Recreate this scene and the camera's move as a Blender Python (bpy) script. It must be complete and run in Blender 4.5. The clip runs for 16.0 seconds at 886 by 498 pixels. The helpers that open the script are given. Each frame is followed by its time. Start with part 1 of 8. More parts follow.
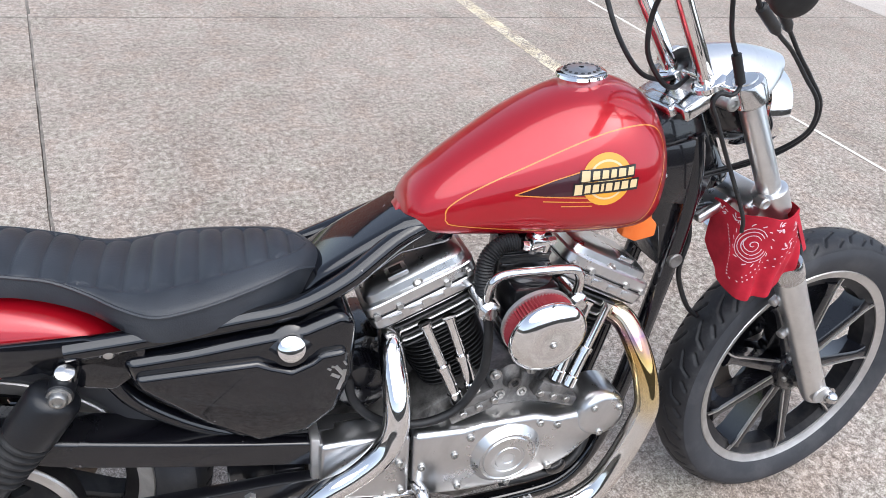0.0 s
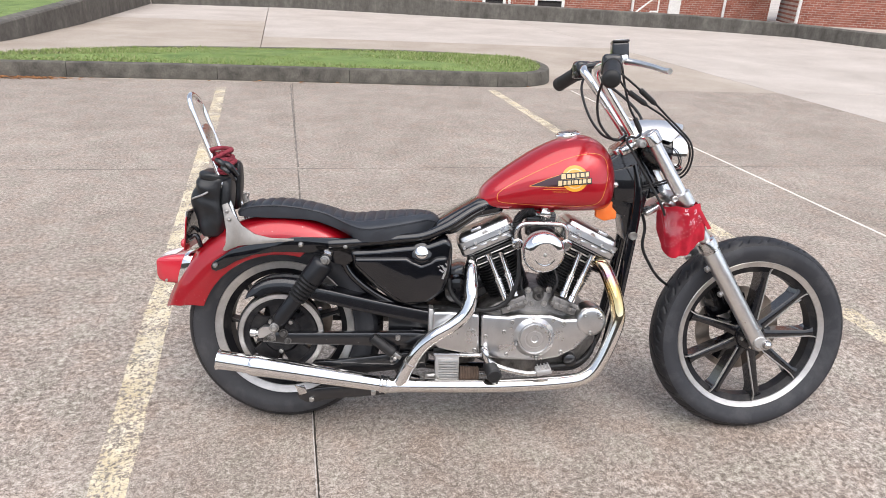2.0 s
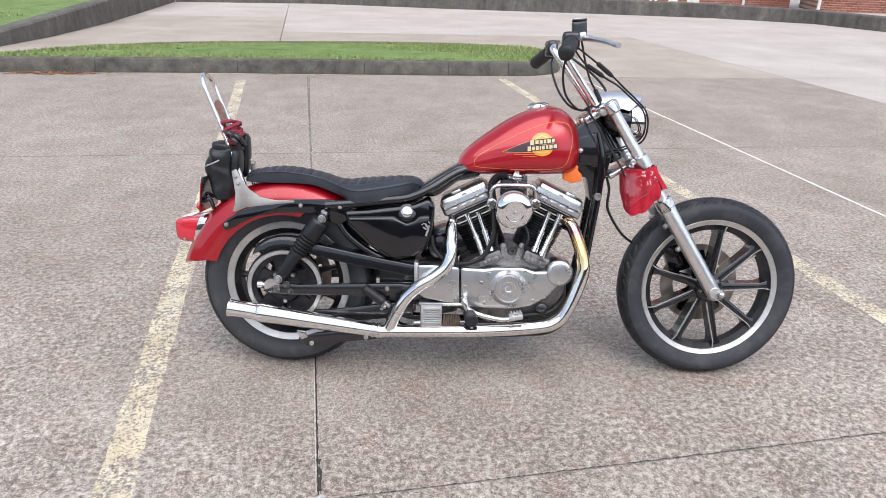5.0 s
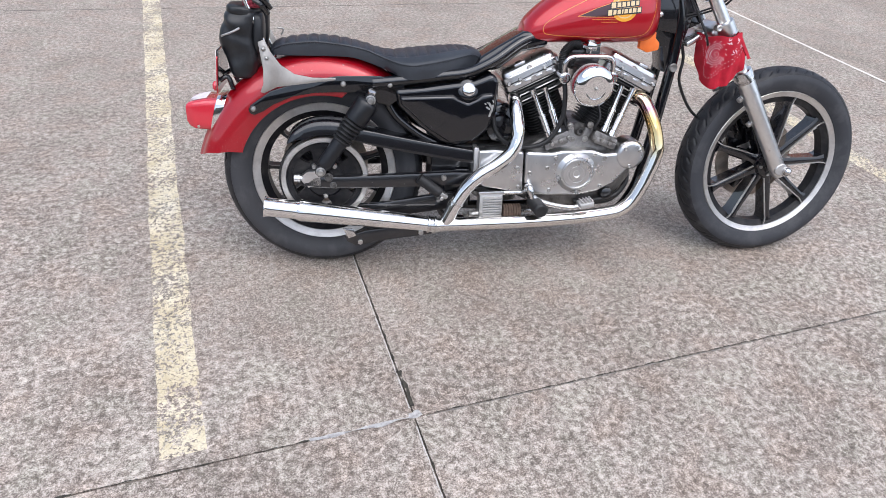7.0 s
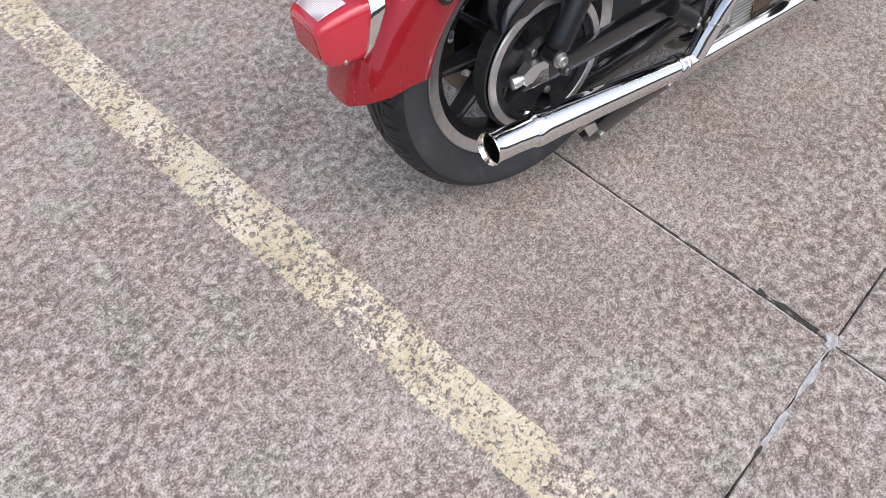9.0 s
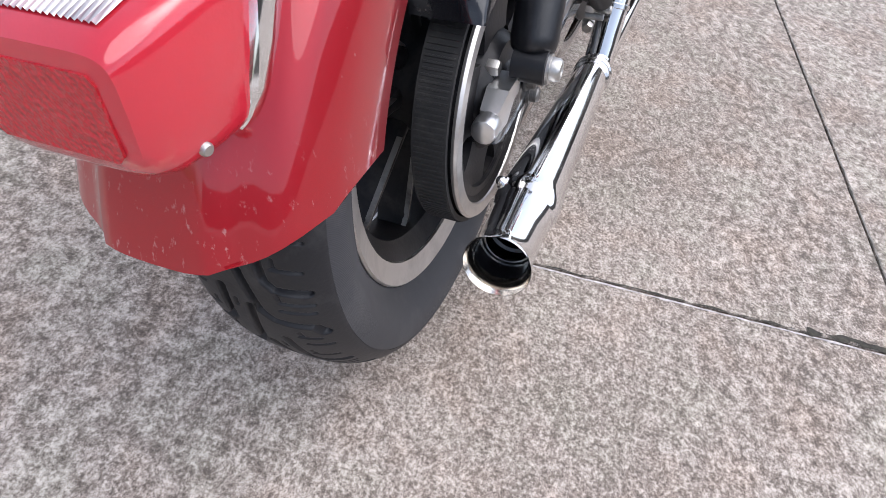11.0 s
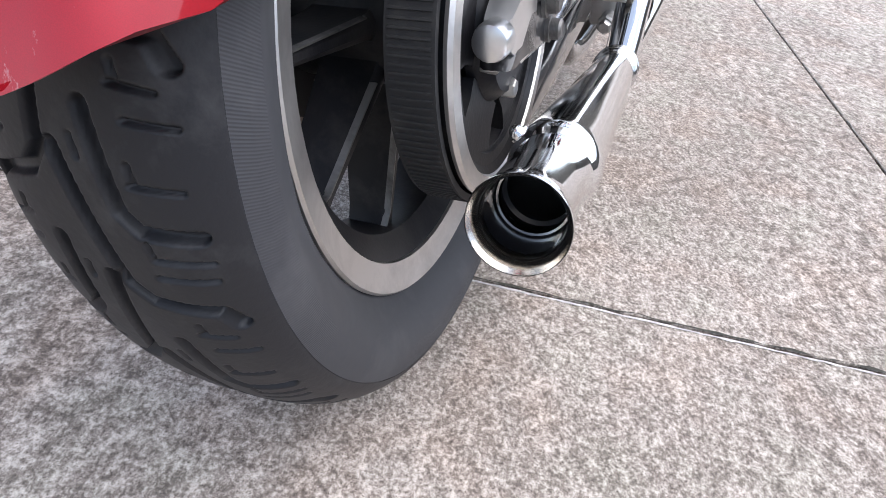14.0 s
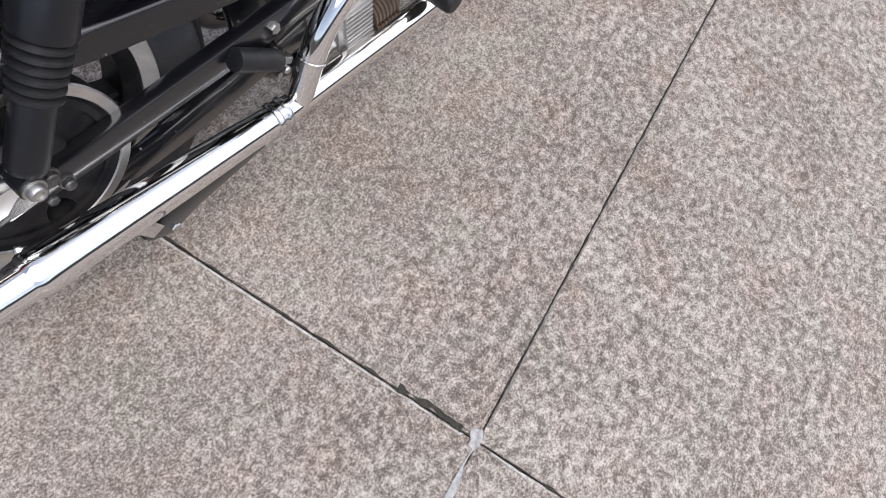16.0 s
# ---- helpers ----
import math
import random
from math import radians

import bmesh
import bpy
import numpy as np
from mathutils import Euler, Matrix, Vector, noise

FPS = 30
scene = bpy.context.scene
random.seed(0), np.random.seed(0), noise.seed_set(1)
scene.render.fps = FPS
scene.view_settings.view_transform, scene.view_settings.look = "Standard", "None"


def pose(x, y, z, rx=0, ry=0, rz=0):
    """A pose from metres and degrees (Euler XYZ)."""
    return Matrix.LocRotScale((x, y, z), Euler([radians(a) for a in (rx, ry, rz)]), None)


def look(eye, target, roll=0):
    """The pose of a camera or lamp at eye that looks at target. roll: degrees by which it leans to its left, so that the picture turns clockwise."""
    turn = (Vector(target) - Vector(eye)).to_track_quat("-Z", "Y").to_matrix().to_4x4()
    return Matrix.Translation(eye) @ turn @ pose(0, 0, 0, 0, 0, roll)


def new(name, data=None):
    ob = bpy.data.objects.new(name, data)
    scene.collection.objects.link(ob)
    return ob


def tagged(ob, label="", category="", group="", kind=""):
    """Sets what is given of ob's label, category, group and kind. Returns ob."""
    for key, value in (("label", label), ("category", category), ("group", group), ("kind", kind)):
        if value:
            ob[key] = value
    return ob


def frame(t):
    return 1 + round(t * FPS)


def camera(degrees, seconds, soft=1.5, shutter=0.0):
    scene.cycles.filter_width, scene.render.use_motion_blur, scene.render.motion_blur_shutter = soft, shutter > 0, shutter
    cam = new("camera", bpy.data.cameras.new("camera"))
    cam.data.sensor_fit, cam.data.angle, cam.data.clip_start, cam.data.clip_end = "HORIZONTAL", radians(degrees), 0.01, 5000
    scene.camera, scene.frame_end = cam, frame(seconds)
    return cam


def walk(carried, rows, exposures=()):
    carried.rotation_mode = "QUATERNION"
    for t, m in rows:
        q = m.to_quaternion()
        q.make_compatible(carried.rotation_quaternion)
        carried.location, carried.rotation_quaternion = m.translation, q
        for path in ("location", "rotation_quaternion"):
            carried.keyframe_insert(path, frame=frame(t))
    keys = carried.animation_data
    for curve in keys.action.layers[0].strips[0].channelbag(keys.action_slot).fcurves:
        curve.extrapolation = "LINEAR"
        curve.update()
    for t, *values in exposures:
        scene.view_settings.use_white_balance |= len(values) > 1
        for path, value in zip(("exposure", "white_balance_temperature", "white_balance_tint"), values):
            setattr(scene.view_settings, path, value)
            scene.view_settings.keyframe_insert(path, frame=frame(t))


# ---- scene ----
cam = camera(68.0, 16.0, soft=0.9)
PATH = [
    (0, (0.138, 0.034, 1.29), (1.032, 1.351, 0.079), 11.0),
    (0.5, (0.144, -0.225, 1.323), (0.747, 1.237, 0.099), 7.4),
    (1, (0.109, -0.538, 1.394), (0.587, 1.101, 0.352), 2.9),
    (1.5, (-0.027, -0.866, 1.399), (0.489, 0.84, 0.492), 3.5),
    (2, (-0.026, -1.123, 1.399), (0.405, 0.66, 0.602), 2.8),
    (2.5, (0.023, -1.352, 1.41), (0.385, 0.453, 0.631), 1.5),
    (3, (0.036, -1.412, 1.41), (0.381, 0.396, 0.628), 0.2),
    (3.5, (0.053, -1.428, 1.404), (0.406, 0.374, 0.613), 0.6),
    (5.8, (0.035, -1.401, 1.388), (0.421, 0.362, 0.528), 3.0),
    (6, (0.007, -1.382, 1.384), (0.408, 0.353, 0.474), 3.8),
    (6.5, (-0.161, -1.247, 1.366), (0.31, 0.428, 0.379), 5.4),
    (7, (-0.372, -1.049, 1.356), (0.22, 0.454, 0.176), 4.6),
    (7.5, (-0.52, -0.711, 1.318), (0.078, 0.662, -0.007), 5.1),
    (8, (-0.692, -0.385, 1.303), (0.009, 0.883, -0.076), 6.1),
    (8.5, (-0.883, -0.116, 1.287), (-0.054, 0.892, -0.228), 4.6),
    (9, (-0.885, 0.201, 1.18), (-0.133, 0.914, -0.53), 0.3),
    (9.5, (-0.829, 0.481, 1.082), (0.135, 0.8, -0.64), 11.4),
    (9.7, (-0.809, 0.572, 1.036), (0.286, 0.768, -0.626), 12.2),
    (12, (-0.595, 0.729, 0.507), (0.923, 0.728, -0.794), 12.8),
    (12.5, (-0.585, 0.698, 0.486), (1.056, 0.724, -0.657), 12.6),
    (13, (-0.582, 0.684, 0.474), (1.058, 0.734, -0.669), 10.8),
    (13.5, (-0.582, 0.684, 0.473), (1.047, 0.734, -0.686), 11.3),
    (14, (-0.585, 0.689, 0.474), (1.009, 0.765, -0.732), 11.3),
    (14.5, (-0.610, 0.677, 0.522), (0.862, 0.720, -0.831), 14.1),
    (14.8, (-0.659, 0.609, 0.724), (0.527, 0.708, -0.884), 10.6),
    (15, (-0.633, 0.559, 0.887), (0.350, 0.715, -0.847), 6.4),
    (15.3, (-0.537, 0.399, 1.067), (0.340, 0.839, -0.676), -5.4),
    (15.5, (-0.440, 0.280, 1.120), (0.338, 0.680, -0.678), -0.1),
    (15.7, (-0.364, 0.152, 1.163), (0.292, 0.549, -0.684), -1.4),
    (16, (-0.220, 0.249, 1.133), (0.569, 0.218, -0.705), 35.4),
]
EXPOSURES = [(0.0, 0.84, 6240, 9), (1.0, 0.90, 6490, 10), (2.0, 0.74, 6740, 11), (3.5, 0.71, 6590, 10), (7.0, 0.66, 6240, 11), (8.5, 0.65, 6270, 12), (9.0, 0.48, 6320, 12), (9.7, 0.48, 6390, 13), (12.0, 1.06, 6130, 12),
             (14.0, 1.10, 6130, 11), (15.0, 0.84, 6440, 11), (15.5, 0.77, 6420, 11), (16.0, 0.52, 6390, 11)]
walk(cam, [(t, look(eye, target, roll)) for t, eye, target, roll in PATH], EXPOSURES)

# ---- world, sun, exposure ----
world = bpy.data.worlds.new("overcast_sky")
scene.world = world
world.use_nodes = True
wn, wl = world.node_tree.nodes, world.node_tree.links
sky = wn.new("ShaderNodeTexSky")
sky.sky_type, sky.sun_disc = "NISHITA", False
sky.sun_elevation, sky.sun_rotation = radians(58), radians(150)
sky.air_density, sky.dust_density, sky.ozone_density = 1.0, 2.0, 1.0
grey = wn.new("ShaderNodeHueSaturation")
grey.inputs["Saturation"].default_value = 0.60
wl.new(sky.outputs["Color"], grey.inputs["Color"])
wl.new(grey.outputs["Color"], wn["Background"].inputs["Color"])
wn["Background"].inputs["Strength"].default_value = 0.15
sun_data = bpy.data.lights.new("sun", "SUN")
sun_data.energy, sun_data.angle, sun_data.color = 1.5, radians(70), (1.0, 0.975, 0.95)
sun = new("sun", sun_data)
sun.matrix_world = look((-6, -9, 22), (0.6, 0.6, 0))


# ---- materials ----
def material(name, rough=0.5, metal=0.0, base=(0.5, 0.5, 0.5), coat=0.0):
    m = bpy.data.materials.new(name)
    m.use_nodes = True
    b = m.node_tree.nodes["Principled BSDF"]
    b.inputs["Base Color"].default_value = (*base, 1)
    b.inputs["Roughness"].default_value = rough
    b.inputs["Metallic"].default_value = metal
    b.inputs["Coat Weight"].default_value = coat
    b.inputs["Coat Roughness"].default_value = 0.04
    return m, m.node_tree.nodes, m.node_tree.links, b


def coords(n, l, scale=(1, 1, 1)):
    tc = n.new("ShaderNodeTexCoord")
    mp = n.new("ShaderNodeMapping")
    mp.inputs["Scale"].default_value = scale
    l.new(tc.outputs["Object"], mp.inputs["Vector"])
    return mp.outputs["Vector"]


def noise_tex(n, l, vec, scale, detail=4, rough=0.55, dist=0.0):
    t = n.new("ShaderNodeTexNoise")
    t.inputs["Scale"].default_value, t.inputs["Detail"].default_value = scale, detail
    t.inputs["Roughness"].default_value, t.inputs["Distortion"].default_value = rough, dist
    l.new(vec, t.inputs["Vector"])
    return t.outputs["Fac"]


def ramp(n, l, fac, stops):
    r = n.new("ShaderNodeValToRGB")
    e = r.color_ramp.elements
    while len(e) < len(stops):
        e.new(0.5)
    for el, (p, c) in zip(e, stops):
        el.position, el.color = p, (*c, 1) if len(c) == 3 else c
    l.new(fac, r.inputs["Fac"])
    return r.outputs["Color"]


def mix(n, l, fac, a, b, mode="MIX"):
    m = n.new("ShaderNodeMix")
    m.data_type, m.blend_type = "RGBA", mode
    for sock, v in ((m.inputs["Factor"], fac), (m.inputs["A"], a), (m.inputs["B"], b)):
        if isinstance(v, (int, float)):
            sock.default_value = v
        elif isinstance(v, tuple):
            sock.default_value = (*v, 1)
        else:
            l.new(v, sock)
    return m.outputs["Result"]


def bump(n, l, b, height, strength, distance=0.002):
    k = n.new("ShaderNodeBump")
    k.inputs["Strength"].default_value, k.inputs["Distance"].default_value = strength, distance
    l.new(height, k.inputs["Height"])
    l.new(k.outputs["Normal"], b.inputs["Normal"])


def rough_range(n, l, b, fac, lo, hi):
    m = n.new("ShaderNodeMapRange")
    m.inputs["To Min"].default_value, m.inputs["To Max"].default_value = lo, hi
    l.new(fac, m.inputs["Value"])
    l.new(m.outputs["Result"], b.inputs["Roughness"])


def maths(n, l, op, *vals):
    k = n.new("ShaderNodeMath")
    k.operation = op
    for sock, v in zip(k.inputs, vals):
        if isinstance(v, (int, float)):
            sock.default_value = v
        else:
            l.new(v, sock)
    return k.outputs[0]


def aggregate_colour(n, l, vec):
    """Exposed-aggregate concrete: a pale sandy skin worn through in lacy blotches to brown-grey stone."""
    fine = noise_tex(n, l, vec, 240, 4, 0.72)
    grit = noise_tex(n, l, vec, 900, 1, 0.5)
    lace = noise_tex(n, l, vec, 112, 6, 0.72, 0.45)
    blotch = noise_tex(n, l, vec, 50, 3, 0.55, 0.25)
    patch = noise_tex(n, l, vec, 3.4, 5, 0.62, 0.3)
    stain = noise_tex(n, l, vec, 0.8, 5, 0.6, 0.4)
    # a smoother, less pitted lane along the middle of the bay
    sep = n.new("ShaderNodeSeparateXYZ")
    l.new(vec, sep.inputs["Vector"])
    wander = maths(n, l, "MULTIPLY_ADD", patch, 0.9, -0.45)
    dx = maths(n, l, "MULTIPLY", maths(n, l, "SUBTRACT", sep.outputs["X"], 0.45), 0.62)
    dy = maths(n, l, "MULTIPLY", maths(n, l, "SUBTRACT", sep.outputs["Y"], 0.62), 2.3)
    lane = maths(n, l, "ADD", maths(n, l, "ADD", maths(n, l, "MULTIPLY", dx, dx), maths(n, l, "MULTIPLY", dy, dy)), wander)
    rough_zone = ramp(n, l, lane, [(0.25, (0.48, 0.48, 0.48)), (0.95, (1, 1, 1))])
    big = maths(n, l, "MULTIPLY", maths(n, l, "SUBTRACT", blotch, 0.5), rough_zone)
    t = maths(n, l, "MULTIPLY_ADD", big, 0.46, 0.5)
    t = maths(n, l, "ADD", t, maths(n, l, "MULTIPLY", maths(n, l, "SUBTRACT", lace, 0.5), 0.52))
    t = maths(n, l, "ADD", t, maths(n, l, "MULTIPLY", maths(n, l, "SUBTRACT", fine, 0.5), 0.66))
    t = maths(n, l, "ADD", t, maths(n, l, "MULTIPLY", maths(n, l, "SUBTRACT", patch, 0.5), 0.16))
    worn = n.new("ShaderNodeMapRange")
    worn.inputs["From Min"].default_value, worn.inputs["From Max"].default_value = 0.9, 2.4
    worn.inputs["To Min"].default_value, worn.inputs["To Max"].default_value = 1.0, 0.58
    l.new(maths(n, l, "ADD", sep.outputs["Y"], wander), worn.inputs["Value"])
    t = maths(n, l, "MULTIPLY_ADD", maths(n, l, "SUBTRACT", t, 0.5), worn.outputs["Result"], 0.5)
    c = ramp(n, l, t, [(0.36, (0.120, 0.099, 0.085)), (0.440, (0.200, 0.169, 0.147)), (0.500, (0.315, 0.272, 0.240)), (0.560, (0.470, 0.417, 0.374)), (0.66, (0.66, 0.600, 0.552))])
    c = mix(n, l, 1.0, c, ramp(n, l, grit, [(0.30, (0.86, 0.86, 0.86)), (0.70, (1.12, 1.12, 1.12))]), "MULTIPLY")
    pits = noise_tex(n, l, vec, 430, 2, 0.5)
    c = mix(n, l, 1.0, c, ramp(n, l, pits, [(0.30, (0.42, 0.40, 0.38)), (0.40, (1.02, 1.02, 1.02))]), "MULTIPLY")
    tint = noise_tex(n, l, vec, 7, 3, 0.6)
    c = mix(n, l, 1.0, c, ramp(n, l, tint, [(0.36, (1.03, 0.985, 0.955)), (0.5, (1, 1, 1)), (0.64, (0.965, 1.0, 0.975))]), "MULTIPLY")
    st = ramp(n, l, stain, [(0.30, (0.84, 0.815, 0.785)), (0.55, (1.0, 0.985, 0.965)), (0.75, (1.10, 1.08, 1.05))])
    c = mix(n, l, 1.0, c, st, "MULTIPLY")
    return c, t, fine, patch


def make_aggregate():
    m, n, l, b = material("exposed_aggregate", 0.9)
    c, relief, grain, _ = aggregate_colour(n, l, coords(n, l))
    l.new(c, b.inputs["Base Color"])
    bump(n, l, b, mix(n, l, 0.35, relief, grain), 0.55, 0.0022)
    return m


def make_line_paint():
    """Cream-yellow road paint flaked off in blotches down to the stone."""
    m, n, l, b = material("worn_yellow_paint", 0.75)
    vec = coords(n, l)
    c, relief, grain, patch = aggregate_colour(n, l, vec)
    flake = noise_tex(n, l, vec, 78, 6, 0.68, 0.4)
    big = noise_tex(n, l, vec, 5.0, 4, 0.6, 0.3)
    w = maths(n, l, "MULTIPLY_ADD", maths(n, l, "SUBTRACT", relief, 0.5), 0.55, flake)
    w = maths(n, l, "MULTIPLY_ADD", maths(n, l, "SUBTRACT", big, 0.5), 0.55, w)
    mask = ramp(n, l, w, [(0.460, (1, 1, 1)), (0.515, (0, 0, 0))])
    tint = noise_tex(n, l, vec, 9, 4, 0.6)
    p = ramp(n, l, tint, [(0.34, (0.54, 0.455, 0.30)), (0.50, (0.66, 0.585, 0.42)), (0.66, (0.74, 0.68, 0.55))])
    p = mix(n, l, 1.0, p, ramp(n, l, grain, [(0.32, (0.74, 0.71, 0.68)), (0.58, (1.06, 1.05, 1.03))]), "MULTIPLY")
    l.new(mix(n, l, mask, p, c), b.inputs["Base Color"])
    bump(n, l, b, mix(n, l, 0.4, relief, grain), 0.5, 0.002)
    return m


def simple_stone(name, dark, pale, scale, rough=0.9, fine=120, b_str=0.4):
    m, n, l, b = material(name, rough)
    vec = coords(n, l)
    a = noise_tex(n, l, vec, scale, 6, 0.62, 0.3)
    f = noise_tex(n, l, vec, fine, 3, 0.6)
    c = ramp(n, l, a, [(0.3, dark), (0.7, pale)])
    g = ramp(n, l, f, [(0.3, (0.8, 0.8, 0.8)), (0.65, (1.1, 1.1, 1.1))])
    l.new(mix(n, l, 1.0, c, g, "MULTIPLY"), b.inputs["Base Color"])
    bump(n, l, b, f, b_str, 0.004)
    return m


def make_stained_wall():
    """Old board-marked concrete with dark runs down its face."""
    m, n, l, b = material("weathered_concrete_wall", 0.95)
    a = noise_tex(n, l, coords(n, l, (3, 3, 0.7)), 1.0, 7, 0.7, 0.3)
    f = noise_tex(n, l, coords(n, l), 9, 5, 0.6)
    c = ramp(n, l, a, [(0.30, (0.072, 0.067, 0.060)), (0.52, (0.122, 0.115, 0.104)), (0.74, (0.19, 0.181, 0.163))])
    g = ramp(n, l, f, [(0.3, (0.78, 0.77, 0.75)), (0.65, (1.12, 1.11, 1.09))])
    l.new(mix(n, l, 1.0, c, g, "MULTIPLY"), b.inputs["Base Color"])
    bump(n, l, b, f, 0.5, 0.02)
    return m


def make_metal(name, colour, rough_lo, rough_hi, dirt=0.0, scale=30, stretch=(1, 1, 1), bump_s=0.0):
    m, n, l, b = material(name, rough_lo, 1.0, colour)
    vec = coords(n, l, stretch)
    a = noise_tex(n, l, vec, scale, 5, 0.65)
    rough_range(n, l, b, a, rough_lo, rough_hi)
    if dirt:
        s = noise_tex(n, l, vec, scale * 0.35, 5, 0.7, 0.5)
        c = ramp(n, l, s, [(0.35, tuple(v * (1 - dirt) for v in colour)), (0.58, colour)])
        l.new(c, b.inputs["Base Color"])
    if bump_s:
        bump(n, l, b, noise_tex(n, l, vec, scale * 6, 2), bump_s, 0.0006)
    return m


def make_paint(name, colour, flake=0.0, rough=0.22, dust=0.0, specks=0.0):
    """Lacquered paint: a metal-flake coat, dust in patches and small chips."""
    m, n, l, b = material(name, rough, 0.0, colour, 1.0)
    vec = coords(n, l)
    col = None
    if flake:
        f = noise_tex(n, l, vec, 2600, 1)
        col = ramp(n, l, f, [(0.35, tuple(v * 0.92 for v in colour)), (0.65, tuple(min(1, v * 1.08) for v in colour))])
        b.inputs["Metallic"].default_value = flake
    if dust:
        d = noise_tex(n, l, vec, 7, 6, 0.7, 0.4)
        rough_range(n, l, b, d, rough * 0.8, rough * 1.6)
        dm = ramp(n, l, d, [(0.55, (0, 0, 0)), (0.85, (dust, dust, dust))])
        col = mix(n, l, dm, col if col else colour, (0.42, 0.38, 0.35))
    if specks:
        s = noise_tex(n, l, vec, 95, 2, 0.5)
        sm = ramp(n, l, s, [(0.74, (0, 0, 0)), (0.77, (specks, specks, specks))])
        col = mix(n, l, sm, col if col else colour, (0.55, 0.5, 0.48))
    if col:
        l.new(col, b.inputs["Base Color"])
    return m


def add_scuffs(m, zone):
    """Pale scuffs and stone chips low on a painted part, above no given height."""
    n, l = m.node_tree.nodes, m.node_tree.links
    b = n["Principled BSDF"]
    old = b.inputs["Base Color"].links[0].from_socket
    tc = n.new("ShaderNodeTexCoord")
    sep = n.new("ShaderNodeSeparateXYZ")
    l.new(tc.outputs["Object"], sep.inputs["Vector"])
    mr = n.new("ShaderNodeMapRange")
    mr.inputs["From Min"].default_value, mr.inputs["From Max"].default_value = zone
    mr.inputs["To Min"].default_value, mr.inputs["To Max"].default_value = 1.0, 0.0
    l.new(sep.outputs["Z"], mr.inputs["Value"])
    mp = n.new("ShaderNodeMapping")
    mp.inputs["Rotation"].default_value = (0.4, 0.9, 0.2)
    mp.inputs["Scale"].default_value = (1, 1, 0.35)
    l.new(tc.outputs["Object"], mp.inputs["Vector"])
    a = noise_tex(n, l, mp.outputs["Vector"], 210, 5, 0.65)
    k = ramp(n, l, a, [(0.61, (0, 0, 0)), (0.72, (0.8, 0.8, 0.8))])
    f = mix(n, l, 1.0, k, mr.outputs["Result"], "MULTIPLY")
    g = mix(n, l, f, old, (0.60, 0.36, 0.36))
    l.new(g, b.inputs["Base Color"])


def make_rubber(name, base, pale, scale, rough=0.7, wear=0.5):
    m, n, l, b = material(name, rough)
    vec = coords(n, l)
    a = noise_tex(n, l, vec, scale, 6, 0.65, 0.3)
    f = noise_tex(n, l, vec, 240, 3)
    l.new(ramp(n, l, a, [(wear, base), (0.8, pale)]), b.inputs["Base Color"])
    rough_range(n, l, b, a, rough - 0.1, rough + 0.12)
    bump(n, l, b, f, 0.25, 0.0008)
    return m


def make_ribbed_sidewall(centre, lo, hi):
    """Sidewall rubber with bands of fine moulded ribs running out from the wheel's centre."""
    m = make_rubber("ribbed_sidewall_rubber", (0.036, 0.037, 0.042), (0.082, 0.081, 0.084), 12, 0.60, 0.48)
    n, l = m.node_tree.nodes, m.node_tree.links
    b = n["Principled BSDF"]

    def maths(op, a, c=None):
        k = n.new("ShaderNodeMath")
        k.operation = op
        for s, v in zip(k.inputs, (a, c)):
            if v is None:
                continue
            if isinstance(v, (int, float)):
                s.default_value = v
            else:
                l.new(v, s)
        return k.outputs[0]

    tc, sep = n.new("ShaderNodeTexCoord"), n.new("ShaderNodeSeparateXYZ")
    l.new(tc.outputs["Object"], sep.inputs["Vector"])
    x, z = maths("SUBTRACT", sep.outputs["X"], centre[0]), maths("SUBTRACT", sep.outputs["Z"], centre[2])
    ang = maths("ARCTAN2", z, x)
    rad = maths("SQRT", maths("ADD", maths("MULTIPLY", x, x), maths("MULTIPLY", z, z)))
    ribs = maths("SINE", maths("MULTIPLY", maths("ADD", ang, maths("MULTIPLY", rad, 1.2)), 980))
    band = maths("MULTIPLY", maths("GREATER_THAN", rad, lo), maths("LESS_THAN", rad, hi))
    sector = maths("MAXIMUM", maths("MINIMUM", maths("ADD", maths("MULTIPLY", maths("COSINE", maths("MULTIPLY", ang, 4)), 2.5), 1.2), 1.0), 0.0)
    h = maths("MULTIPLY", maths("MULTIPLY", ribs, band), sector)
    bump(n, l, b, h, 0.16, 0.0009)
    return m


def make_vinyl():
    m, n, l, b = material("black_vinyl", 0.5, 0, (0.022, 0.024, 0.028))
    vec = coords(n, l)
    v = n.new("ShaderNodeTexVoronoi")
    v.inputs["Scale"].default_value = 420
    l.new(vec, v.inputs["Vector"])
    a = noise_tex(n, l, vec, 14, 4)
    l.new(ramp(n, l, a, [(0.3, (0.017, 0.020, 0.026)), (0.7, (0.034, 0.039, 0.048))]), b.inputs["Base Color"])
    rough_range(n, l, b, a, 0.36, 0.52)
    bump(n, l, b, v.outputs["Distance"], 0.25, 0.0008)
    return m


def make_bandana():
    """Red cotton with a printed scroll ring, rows of white dots and sprigs."""
    m, n, l, b = material("red_bandana_cotton", 0.95, 0, (0.55, 0.012, 0.03))
    vec = coords(n, l)
    a = noise_tex(n, l, vec, 35, 3)
    cloth = ramp(n, l, a, [(0.3, (0.32, 0.005, 0.018)), (0.7, (0.50, 0.012, 0.032))])
    w = noise_tex(n, l, vec, 900, 1)
    bump(n, l, b, w, 0.35, 0.0008)
    l.new(cloth, b.inputs["Base Color"])
    return m


